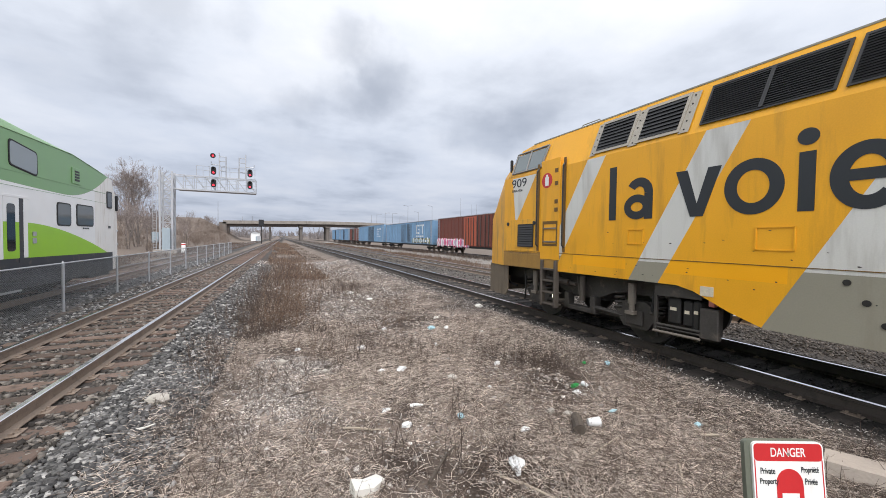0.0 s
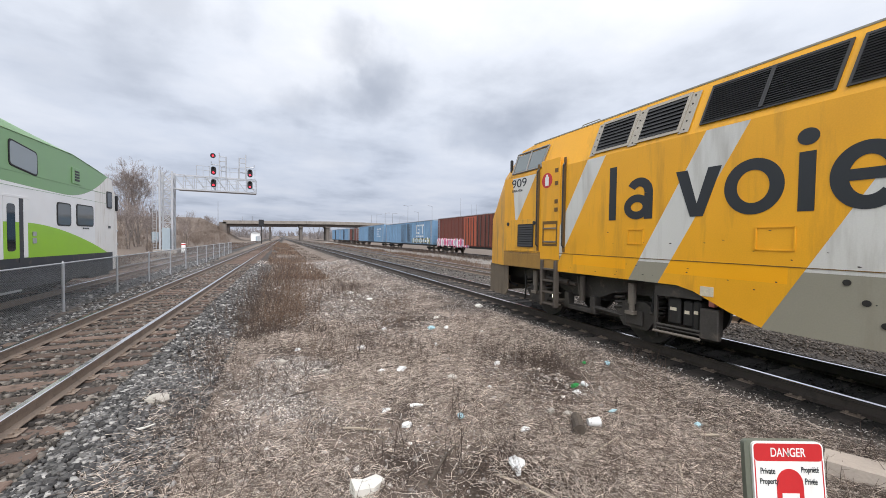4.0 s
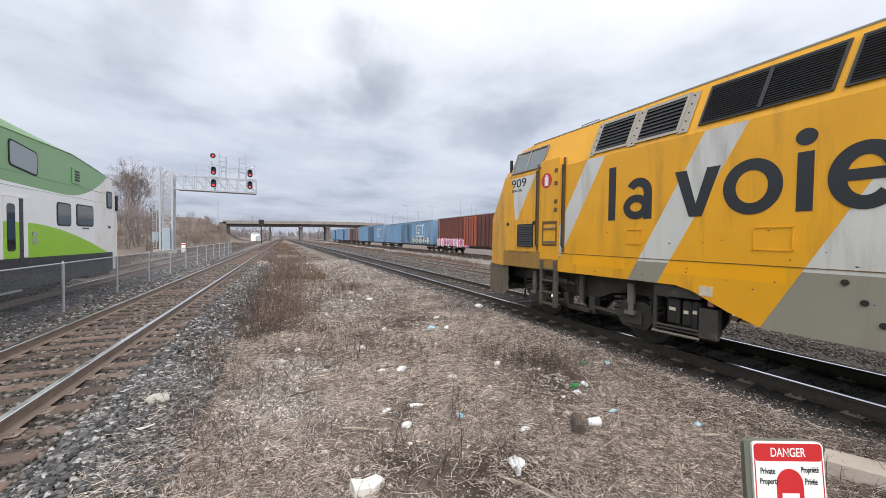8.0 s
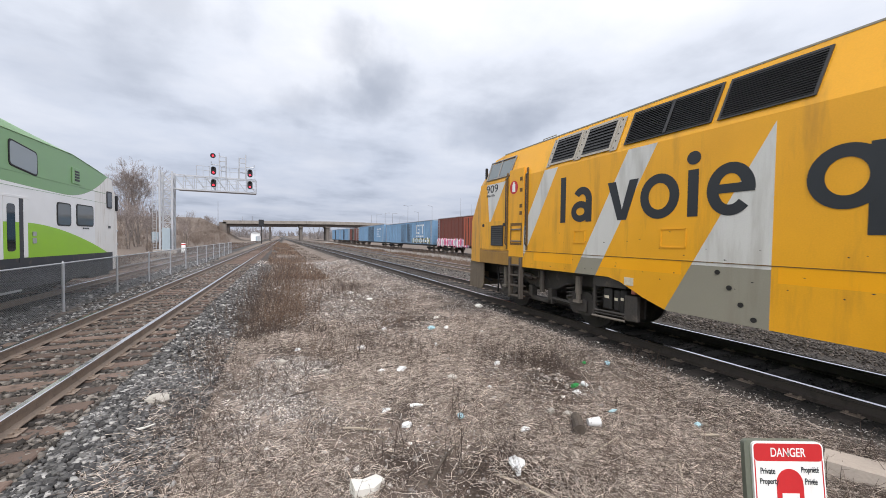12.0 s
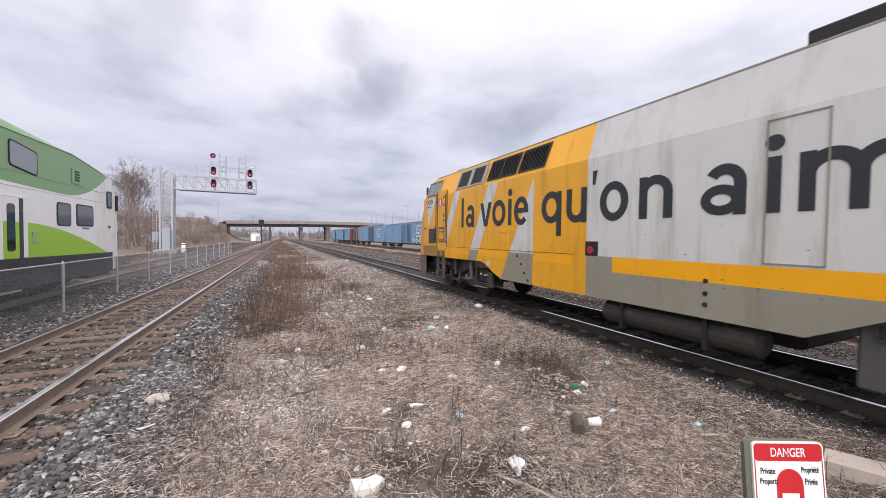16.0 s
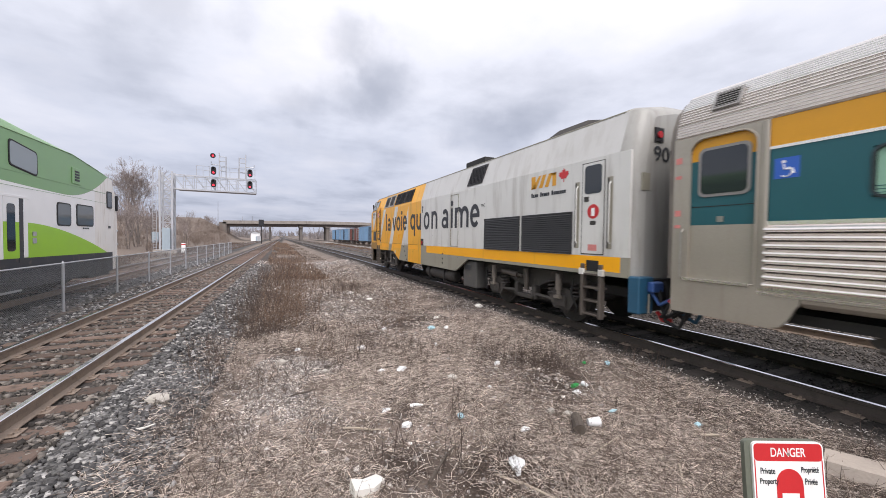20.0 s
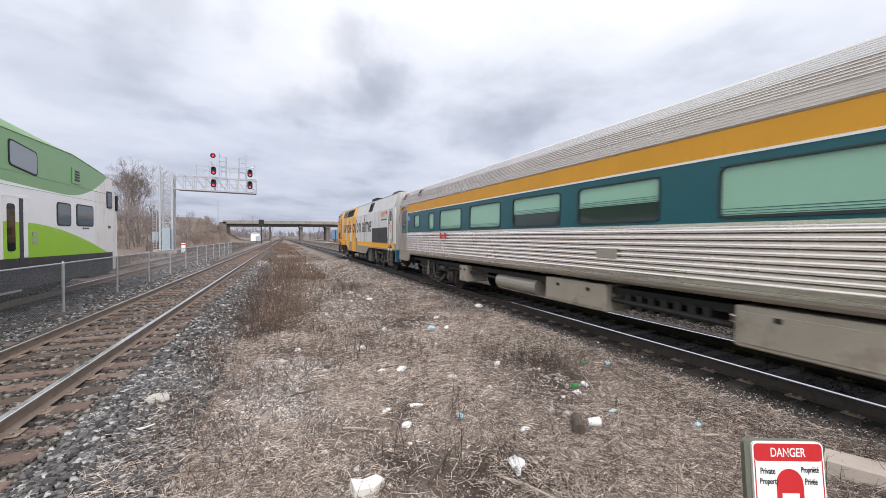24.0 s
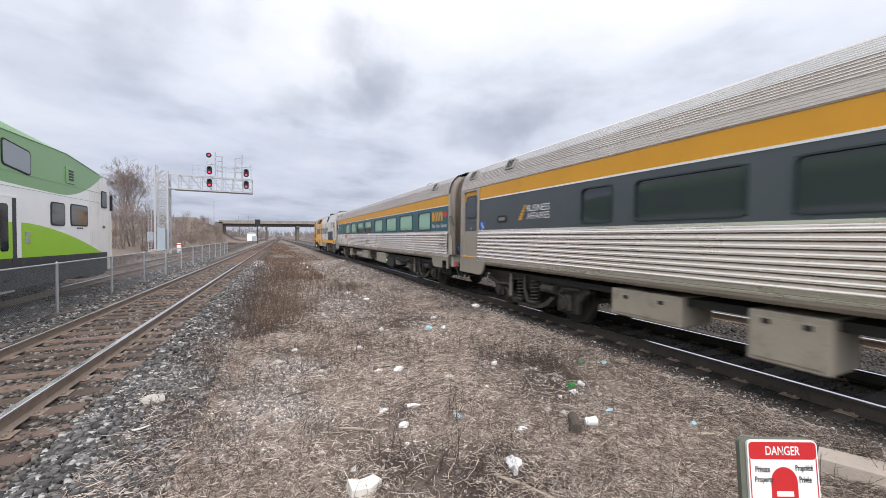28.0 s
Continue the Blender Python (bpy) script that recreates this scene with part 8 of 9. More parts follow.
def build_gravel():
    rng = np.random.default_rng(12)
    x, y = scatter(rng, -1.6, 5.9, 1.0, 34, 74000, 1.8)
    patch = np.sin(x * 1.1 + 0.4 * y + 1) + np.sin(y * 0.7 - x * 0.5) + rng.normal(0, 0.8, len(x))
    for px, py, half, gain in BARE:
        patch += 14 * gain * np.clip(1 - np.hypot(x - px, y - py) / half, 0, 1)
    keep = (x > verge_edge_left(y) - 0.5) & ((patch > -0.3) | (x > 4.9 + rng.normal(0, 0.4, len(x))))
    x, y = x[keep], y[keep]
    s = rng.uniform(0.004, 0.013, len(x)) * (1 + y / 14) * np.where(rng.uniform(0, 1, len(x)) > 0.97, 2.2, 1)
    s = s * np.where(x > 4.6, 0.65, 1.0)
    tagged(stones("gravel", np.stack([x, y, ground_z(x, y) + s * 0.4], -1), s, M["gravel"]), "pale gravel and grit between dead stems", "gravel", kind="stuff")


def build_grit():
    """Fine pale grit in the bare trodden places."""
    rng = np.random.default_rng(18)
    xs, ys = [], []
    for px, py, half, gain in BARE:
        n = int(26000 * gain)
        a, d = rng.uniform(0, 2 * math.pi, n), half * 0.95 * rng.uniform(0, 1, n) ** 0.6
        xs.append(px + d * np.cos(a))
        ys.append(py + d * np.sin(a))
    x, y = np.concatenate(xs), np.concatenate(ys)
    s = rng.uniform(0.0022, 0.0075, len(x)) * (1 + y / 12)
    tagged(stones("grit", np.stack([x, y, ground_z(x, y) + s * 0.3], -1), s, M["gravel"]), "fine pale grit on bare trodden ground", "gravel", kind="stuff")


def stalk_paths(rng, cx, cy, spread, n, h0, h1, lean, twigs):
    """Upright dry stems that fork; returns their paths and radii."""
    paths, radii = [], []
    for _ in range(n):
        x, y = cx + rng.normal(0, spread), cy + rng.normal(0, spread)
        h = rng.uniform(h0, h1)
        d = np.array([rng.normal(0, lean), rng.normal(0, lean), 1.0])
        d /= np.linalg.norm(d)
        base = np.array([x, y, on_ground(x, y) - 0.02])
        bow = np.array([rng.normal(0, 0.08), rng.normal(0, 0.08), 0]) * h
        pts = [base, base + d * h * 0.5 + bow, base + d * h + bow * 0.3]
        r = rng.uniform(0.0016, 0.0034) * (0.6 + h) * (1 + cy / 34)
        paths.append(pts)
        radii.append([r, r * 0.8, r * 0.4])
        for _ in range(twigs):
            t = rng.uniform(0.25, 0.95)
            s = base + d * h * t + bow * (t * 2 if t < 0.5 else 1)
            e = np.array([rng.normal(0, 0.6), rng.normal(0, 0.6), rng.uniform(0.3, 1.0)])
            e = e / np.linalg.norm(e) * h * rng.uniform(0.12, 0.35)
            paths.append([s, s + e * 0.5 + rng.normal(0, 0.01, 3), s + e])
            radii.append([r * 0.5, r * 0.4, r * 0.25])
    return paths, radii


# clumps: place, spread, stems, heights, lean, twigs, kind of stem
CLUMPS = [(-0.85, 6.1, 0.07, 10, 0.35, 0.85, 0.16, 7, "stalk"), (-1.0, 7.6, 0.22, 40, 0.2, 0.6, 0.25, 5, "stalk"), (-1.1, 5.2, 0.20, 34, 0.12, 0.35, 0.4, 4, "stalk"),
          (1.55, 3.05, 0.15, 12, 0.25, 0.7, 0.14, 3, "stalk"), (2.0, 2.9, 0.22, 46, 0.1, 0.42, 0.55, 4, "stalk"), (1.05, 3.6, 0.12, 10, 0.25, 0.6, 0.18, 3, "stalk"), (2.05, 3.9, 0.10, 10, 0.25, 0.55, 0.18, 3, "stalk"),
          (4.1, 5.4, 0.25, 80, 0.15, 0.50, 0.28, 5, "stalk"), (4.6, 4.9, 0.2, 40, 0.12, 0.42, 0.3, 5, "stalk"), (4.9, 3.6, 0.25, 34, 0.15, 0.5, 0.3, 3, "reed"), (5.3, 4.4, 0.25, 40, 0.12, 0.4, 0.3, 4, "stalk"),
          (1.5, 7.2, 0.30, 70, 0.15, 0.45, 0.28, 5, "stalk"), (2.4, 7.0, 0.30, 60, 0.12, 0.38, 0.3, 5, "stalk"), (0.6, 7.4, 0.30, 50, 0.15, 0.42, 0.28, 4, "reed"),
          (-0.4, 8.9, 0.30, 150, 0.15, 0.50, 0.3, 6, "stalk"), (0.0, 9.8, 0.35, 190, 0.2, 0.62, 0.26, 6, "reed"), (-0.75, 10.4, 0.30, 150, 0.2, 0.58, 0.28, 6, "stalk"), (0.35, 11.2, 0.40, 190, 0.2, 0.66, 0.25, 6, "reed"), (-0.5, 12.2, 0.40, 190, 0.2, 0.62, 0.25, 6, "stalk"),
          (0.3, 13.4, 0.45, 190, 0.25, 0.72, 0.24, 5, "reed"), (-0.6, 14.8, 0.40, 180, 0.25, 0.68, 0.24, 5, "stalk"), (0.5, 16.2, 0.5, 190, 0.25, 0.75, 0.22, 5, "reed"), (-0.3, 18.2, 0.5, 180, 0.25, 0.75, 0.22, 5, "stalk"), (0.6, 20.5, 0.6, 180, 0.25, 0.75, 0.22, 5, "reed"),
          (-0.1, 23.5, 0.6, 170, 0.25, 0.8, 0.22, 4, "stalk"), (0.9, 27.0, 0.8, 170, 0.25, 0.7, 0.22, 4, "reed"), (0.3, 31.0, 0.9, 160, 0.25, 0.7, 0.22, 4, "reed"), (1.2, 36.0, 1.2, 150, 0.25, 0.7, 0.2, 3, "stalk"),
          (2.1, 14.2, 0.5, 150, 0.15, 0.55, 0.26, 5, "stalk"), (2.8, 15.8, 0.5, 130, 0.15, 0.5, 0.26, 4, "stalk"), (1.5, 19.0, 0.7, 140, 0.15, 0.5, 0.24, 4, "reed"), (3.3, 11.2, 0.30, 90, 0.10, 0.34, 0.3, 4, "reed"), (4.3, 8.6, 0.25, 90, 0.06, 0.20, 0.4, 4, "reed"),
          (2.6, 21.0, 0.8, 120, 0.15, 0.45, 0.24, 4, "reed"), (2.6, 9.0, 0.3, 60, 0.1, 0.30, 0.3, 4, "reed"), (3.3, 6.6, 0.3, 46, 0.1, 0.28, 0.35, 3, "reed"),
          (0.3, 4.4, 0.3, 30, 0.08, 0.3, 0.4, 3, "stalk"), (-0.4, 4.3, 0.25, 30, 0.08, 0.3, 0.4, 3, "stalk"), (2.9, 2.6, 0.3, 36, 0.08, 0.32, 0.5, 3, "stalk"), (0.1, 3.2, 0.2, 22, 0.1, 0.3, 0.4, 3, "stalk"),
          (3.75, 5.9, 0.25, 60, 0.15, 0.5, 0.25, 6, "stalk"), (0.75, 6.5, 0.25, 40, 0.15, 0.5, 0.25, 6, "stalk"), (2.2, 6.2, 0.3, 50, 0.12, 0.4, 0.3, 6, "stalk"), (-0.6, 3.7, 0.2, 26, 0.15, 0.5, 0.35, 5, "stalk"), (-0.2, 2.7, 0.2, 26, 0.15, 0.45, 0.4, 5, "stalk"), (3.1, 3.8, 0.25, 24, 0.15, 0.45, 0.3, 5, "stalk"),
          (4.35, 5.1, 0.22, 70, 0.12, 0.42, 0.3, 6, "stalk"), (-0.75, 4.7, 0.22, 60, 0.10, 0.40, 0.4, 5, "stalk"), (-0.9, 6.9, 0.25, 60, 0.12, 0.45, 0.3, 5, "stalk"), (0.0, 6.0, 0.25, 50, 0.10, 0.35, 0.35, 5, "stalk"), (1.2, 8.4, 0.35, 60, 0.12, 0.45, 0.3, 5, "stalk"),
          (14.0, 33.0, 0.9, 110, 0.3, 0.9, 0.2, 3, "reed"), (14.6, 38.0, 1.2, 110, 0.3, 0.9, 0.2, 3, "reed"), (15.0, 46.0, 1.4, 110, 0.3, 0.9, 0.2, 3, "reed"), (14.2, 28.0, 0.8, 90, 0.3, 0.8, 0.2, 3, "reed")]


def build_weeds():
    rng = np.random.default_rng(13)
    for cx, cy, spread, n, h0, h1, lean, twigs, mt in CLUMPS:
        p, r = stalk_paths(rng, cx, cy, spread, n, h0, h1, lean, twigs)
        p = np.array(p)
        c = np.array([cx, cy, on_ground(cx, cy)])
        ob = strands("dead_weed_clump", p - c, np.array(r), M[mt])
        ob.location = c
        tall = "tall" if h1 > 0.65 else "low"
        tagged(ob, ("%s tawny dead grass tussock on the gravel verge" if mt == "reed" else "%s dark brown dead weed clump with bare stems") % tall, "weeds", "dead weeds on the verge", kind="stuff")
    # thin loose stems everywhere
    ps, rs = [], []
    for _ in range(1800):
        y = 1.4 + 30 * rng.uniform(0, 1) ** 1.7
        x = rng.uniform(-1.2, 5.4)
        p, r = stalk_paths(rng, x, y, 0.05, 2, 0.06, 0.38, 0.35, 2)
        ps += p
        rs += r
    tagged(strands("loose_stems", np.array(ps), np.array(rs), M["stalk"]), "thin dry stems standing all over the verge", "dead grass", kind="stuff")


def build_long_stems():
    """Bleached reeds, fallen and tangled, and dark broken stems among them."""
    rng = np.random.default_rng(17)
    for mt, n, r0, r1, label in (("straw", 2300, 0.0012, 0.0025, "long bleached fallen reeds tangled on the ground"), ("stalk", 5200, 0.0010, 0.0022, "dark broken stems tangled in the straw")):
        y = 1.2 + 12 * rng.uniform(0, 1, n) ** 1.9
        x = rng.uniform(-0.9, 5.3, n)
        keep = (np.sin(x * 1.7 + y * 0.6) + np.sin(y * 1.1 - x) + 0.25 * x + rng.normal(0, 0.7, n)) > -0.1
        x, y = x[keep], y[keep]
        n = len(x)
        a, L = rng.uniform(0, 2 * math.pi, n), rng.uniform(0.18, 0.62, n)
        bend = rng.normal(0, 0.35, n)
        rise = rng.uniform(0, 0.28, n) * (rng.uniform(0, 1, n) > 0.55)
        p = np.zeros((n, 5, 3))
        for k in range(5):
            t = k / 4 - 0.5
            ang = a + bend * t * 2
            p[:, k, 0] = x + np.cos(ang) * L * t
            p[:, k, 1] = y + np.sin(ang) * L * t
            p[:, k, 2] = ground_z(p[:, k, 0], p[:, k, 1]) + 0.02 + rng.uniform(0, 0.03, n) + rise * L * (k / 4) ** 1.3
        r = rng.uniform(r0, r1, n)[:, None] * np.array([1.0, 0.95, 0.9, 0.8, 0.5])[None] * (1 + y / 16)[:, None]
        tagged(strands("fallen_stems", p, r, M[mt]), label, "dead grass", kind="stuff")


def build_far_grass():
    """Short dead grass on the verge farther off and along the siding."""
    rng = np.random.default_rng(19)
    for x0, x1, y0, y1, n, h0, h1, mt in ((-0.8, 2.4, 20, 130, 9000, 0.06, 0.34, "reed"), (0.5, 4.2, 9, 110, 12000, 0.03, 0.13, "stalk"), (13.4, 16.6, 16, 130, 9000, 0.10, 0.42, "reed"), (18.6, 20.0, 24, 130, 4000, 0.15, 0.5, "stalk"), (-13.5, -9.8, 30, 130, 5000, 0.1, 0.4, "stalk")):
        x, y = scatter(rng, x0, x1, y0, y1, n, 1.8)
        keep = np.sin(x * 1.1 + y * 0.23) + np.sin(y * 0.41 - x * 0.7) + rng.normal(0, 0.7, n) > -0.4
        x, y = x[keep], y[keep]
        n = len(x)
        h = rng.uniform(h0, h1, n)
        p = np.zeros((n, 3, 3))
        lx, ly = rng.normal(0, 0.35, n), rng.normal(0, 0.35, n)
        for k, t in enumerate((0.0, 0.5, 1.0)):
            p[:, k, 0], p[:, k, 1] = x + lx * h * t, y + ly * h * t
            p[:, k, 2] = ground_z(x, y) - 0.02 + h * t
        r = (0.003 + 0.00032 * y)[:, None] * np.array([1.0, 0.8, 0.3])[None]
        tagged(strands("far_grass", p, r, M[mt]), "short brown dead grass farther along the tracks", "dead grass", kind="stuff")


build_far_grass()
build_straw()
build_long_stems()
build_gravel()
build_grit()
build_weeds()


# ---- bare trees and brush ----
def branches(rng, base, d, length, r, depth, paths, radii, wide=0.42):
    mid = base + d * length * 0.5 + rng.normal(0, 0.03, 3) * length
    end = base + d * length
    paths.append([base, mid, end])
    radii.append([r, r * 0.8, r * 0.6])
    if depth == 0:
        return
    for k in range(rng.integers(2, 4) + (1 if depth < 3 else 0)):
        e = d + rng.normal(0, wide, 3) + np.array([0, 0, 0.12])
        e /= np.linalg.norm(e)
        t = rng.uniform(0.55, 1.0)
        branches(rng, base + d * length * t, e, length * rng.uniform(0.55, 0.8), r * 0.55, depth - 1, paths, radii, wide)


def build_tree(x, y, h, depth, label, seed, stems=1):
    rng = np.random.default_rng(seed)
    tree = thing("bare_tree", label, "tree", pose(x, y, on_ground(x, y) - 0.1), group="bare trees")
    paths, radii = [], []
    bm = bmesh.new()
    for s in range(stems):
        d = np.array([rng.normal(0, 0.10), rng.normal(0, 0.10), 1.0])
        d /= np.linalg.norm(d)
        b = np.array([rng.normal(0, 0.3) if stems > 1 else 0, 0, 0.0])
        r = h * 0.012
        top = b + d * h * 0.35
        tube(bm, b, top, r, 8, r * 0.7)
        for k in range(6):
            e = d + rng.normal(0, 0.17 if h > 10 else 0.28, 3)
            e /= np.linalg.norm(e)
            branches(rng, b + d * h * rng.uniform(0.22, 0.36), e, h * rng.uniform(0.22, 0.32), r * 0.55, depth, paths, radii, 0.34 if h > 10 else 0.42)
    part("trunk", bm, M["bark"], tree)
    ob = strands("crown", np.array(paths), np.maximum(np.array(radii), 0.0075), M["twig"], tree)
    tagged(ob, "fine leafless branches and twigs")
    return tree


def build_brush(name, rng, xs, ys, hs, mat, label, stems=16, width=0.022):
    """Leafless thicket: many forking stems."""
    paths, radii = [], []
    for x, y, h in zip(xs, ys, hs):
        z = on_ground(x, y) - 0.1
        for _ in range(stems):
            d = np.array([rng.normal(0, 0.35), rng.normal(0, 0.35), 1.0])
            d /= np.linalg.norm(d)
            b = np.array([x + rng.normal(0, h * 0.25), y + rng.normal(0, h * 0.25), z])
            L = h * rng.uniform(0.6, 1.05)
            paths.append([b, b + d * L * 0.5, b + d * L])
            radii.append([width, width * 0.8, width * 0.4])
            for _ in range(4):
                t = rng.uniform(0.3, 1.0)
                e = d + rng.normal(0, 0.5, 3)
                e = e / np.linalg.norm(e) * L * rng.uniform(0.2, 0.4)
                s = b + d * L * t
                paths.append([s, s + e * 0.5, s + e])
                radii.append([width * 0.6, width * 0.5, width * 0.3])
    tagged(strands(name, np.array(paths), np.array(radii), mat), label, "brush", kind="stuff")


M["bark"] = surface("grey_brown_bark", (0.13, 0.11, 0.10), 0.9, 0, 0.25, 2, 20, 0.4)
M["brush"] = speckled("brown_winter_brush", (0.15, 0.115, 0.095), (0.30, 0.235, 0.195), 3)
# distant woods: haze is put into the twig colour, greyer than the brush
M["brush_far"] = speckled("haze_tinted_far_woods", (0.20, 0.18, 0.18), (0.30, 0.27, 0.26), 0.5)


def build_woods():
    for i, (x, y, h, dep, st) in enumerate(((-20.9, 75, 12.6, 6, 2), (-22.6, 78, 10.5, 5, 2), (-16.9, 63, 5.5, 4, 2), (-18.2, 62, 6.5, 4, 2), (-19.3, 68, 7.5, 4, 2), (-20.4, 80, 8.0, 3, 2), (-19.5, 100, 7, 3, 2), (-17.5, 92, 5.5, 3, 2))):
        build_tree(x, y, h, dep, "tall leafless tree with fine grey twigs" if h > 10 else "slender leafless tree in the brush", 40 + i, st)
    rng = np.random.default_rng(21)
    n = 190
    ys = rng.uniform(58, 190, n)
    build_brush("brush", rng, -rng.uniform(13.5, 34, n) - np.maximum(0, (ys - 120)) * 0.10, ys, rng.uniform(1.0, 2.7, n), M["brush"], "dense brown leafless brush along the track", 20, 0.017)
    n = 190
    build_brush("brush", rng, -rng.uniform(20, 110, n), rng.uniform(172, 200, n), rng.uniform(1.5, 3.6, n), M["brush"], "brown brush covering the road embankment", 14, 0.032)
    n = 120
    build_brush("brush", rng, rng.uniform(40, 150, n), rng.uniform(172, 200, n), rng.uniform(1.5, 3.0, n), M["brush"], "brown brush on the bank behind the boxcars", 10, 0.05)
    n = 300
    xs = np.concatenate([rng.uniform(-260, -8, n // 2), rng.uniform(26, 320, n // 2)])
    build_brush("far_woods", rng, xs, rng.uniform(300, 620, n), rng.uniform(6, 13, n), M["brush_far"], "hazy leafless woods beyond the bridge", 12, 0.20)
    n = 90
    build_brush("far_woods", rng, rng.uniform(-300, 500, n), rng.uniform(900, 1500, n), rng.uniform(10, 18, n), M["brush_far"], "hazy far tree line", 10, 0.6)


build_woods()


# ---- poles, far signal, hut, track clutter ----
def build_light_pole(x, y, h, arms):
    z = on_ground(x, y)
    pole = thing("light_pole", "thin tall grey light pole beyond the yard", "lamp post", pose(x, y, z), group="light poles beyond the yard")
    bm = bmesh.new()
    tube(bm, (0, 0, 0), (0, 0, h), 0.16, 6, 0.09)
    part("pole", bm, M["pole"], pole)
    for s in arms:
        bm = bmesh.new()
        bars(bm, [(0, 0, h - 0.6), (s * 1.2, 0, h - 0.1), (s * 2.4, 0, h)], 0.07, 5)
        arm = part("arm", bm, M["pole"], pole)
        bm = bmesh.new()
        box(bm, s * 2.2, s * 3.2, -0.2, 0.2, h - 0.08, h + 0.14, 0.04)
        part("lamp_head", bm, M["pole"], arm)


M["pole"] = surface("grey_pole_steel", (0.26, 0.27, 0.29), 0.6, 0.2, 0.1, 1, 20, 0.05)
for px, py, ph, arms in ((78.5, 230, 24, (-1, 1)), (118, 230, 28, ()), (54, 230, 16.5, ()), (63, 230, 18.5, (1,)), (57.5, 230, 17.5, (1,)), (68, 230, 18.5, (1,)), (73, 230, 17, (1,)), (86, 230, 20, (-1,)), (96, 230, 22, (-1,)),
                         (-30, 230, 15.5, ()), (-13.5, 230, 13.5, ()), (127, 230, 24, ()), (131, 230, 24, ())):
    build_light_pole(px, py, ph, arms)


def build_far_signal():
    sg = thing("dwarf_signal_post", "dark signal post with a black box seen from behind", "railway signal", pose(-4.6, 118, -0.3))
    bm = bmesh.new()
    tube(bm, (0, 0, 0), (0, 0, 6.0), 0.13, 8)
    part("post", bm, M["under_dark"], sg)
    bm = bmesh.new()
    box(bm, -0.7, 0.7, -0.2, 0.2, 5.0, 7.0, 0.08)
    part("signal_box", bm, M["black"], sg)
    hut = thing("trackside_hut", "small white trackside hut beyond the bridge", "building", pose(-10.0, 192, -0.4))
    bm = bmesh.new()
    box(bm, -1.8, 1.8, -1.5, 1.5, 0, 3.6)
    part("wall", bm, M["white"], hut)
    bm = bmesh.new()
    prism(bm, [(-2.1, 3.6), (2.1, 3.6), (0, 4.4)], "y", -1.7, 1.7)
    part("roof", bm, M["galv"], hut)
    bm = bmesh.new()
    box(bm, 0.2, 1.1, -1.56, -1.5, 0.1, 2.2)
    part("door", bm, M["cabinet"], hut)
    cab = thing("relay_cabinet", "pale steel relay cabinet near the bridge", "cabinet", pose(-7.2, 165, -0.4))
    bm = bmesh.new()
    box(bm, -0.8, 0.8, -0.5, 0.5, 0.2, 2.4, 0.05)
    part("cabinet_box", bm, M["galv"], cab)
    bm = bmesh.new()
    box(bm, -0.9, 0.9, -0.6, 0.6, 0.0, 0.2)
    part("plinth", bm, M["concrete"], cab)


build_far_signal()

# pale service road by the siding
bm = bmesh.new()
vs = [[bm.verts.new((x, y, ground_z(x, y) + 0.05)) for x in (16.6, 18.0, 19.3)] for y in np.linspace(8, 170, 40)]
for a, b in zip(vs, vs[1:]):
    for k in range(2):
        bm.faces.new((a[k], a[k + 1], b[k + 1], b[k]))
tagged(part("service_road", bm, surface("pale_gravel_road", (0.27, 0.25, 0.23), 0.95, 0, 0.15, 0.8, 20, 0.4)), "pale gravel service road beside the boxcars", "road", kind="structure")


# ---- litter on the verge ----
M["foam"] = surface("dirty_white_foam", (0.72, 0.70, 0.66), 0.9, 0, 0.12, 12, 90, 0.4, (0.45, 0.38, 0.30), 0.6)
M["bag"] = surface("crumpled_white_plastic", (0.74, 0.75, 0.76), 0.35, 0, 0.08, 10, 60, 0.2)
M["green_plastic"] = surface("green_plastic_bottle", (0.02, 0.30, 0.07), 0.3, 0, 0.15, 10, 60, 0.05)
M["blue_plastic"] = surface("pale_blue_plastic", (0.40, 0.60, 0.68), 0.35, 0, 0.15, 10, 60, 0.05)
M["old_wood"] = surface("grey_weathered_wood", (0.10, 0.082, 0.068), 0.9, 0, 0.3, 8, 70, 0.6, (0.045, 0.036, 0.032), 0.52)
M["pale_wood"] = surface("bleached_wood", (0.42, 0.36, 0.29), 0.9, 0, 0.2, 8, 70, 0.5)
M["stone"] = surface("pale_limestone", (0.46, 0.43, 0.39), 0.9, 0, 0.2, 8, 50, 0.5)


def lump(bm, sx, sy, sz, rng, rough=0.35, sub=2):
    r = bmesh.ops.create_icosphere(bm, subdivisions=sub, radius=1.0)
    for v in r["verts"]:
        k = 1 + rng.uniform(-rough, rough)
        v.co = Vector((v.co.x * sx * k, v.co.y * sy * k, v.co.z * sz * (1 + rng.uniform(-rough, rough))))


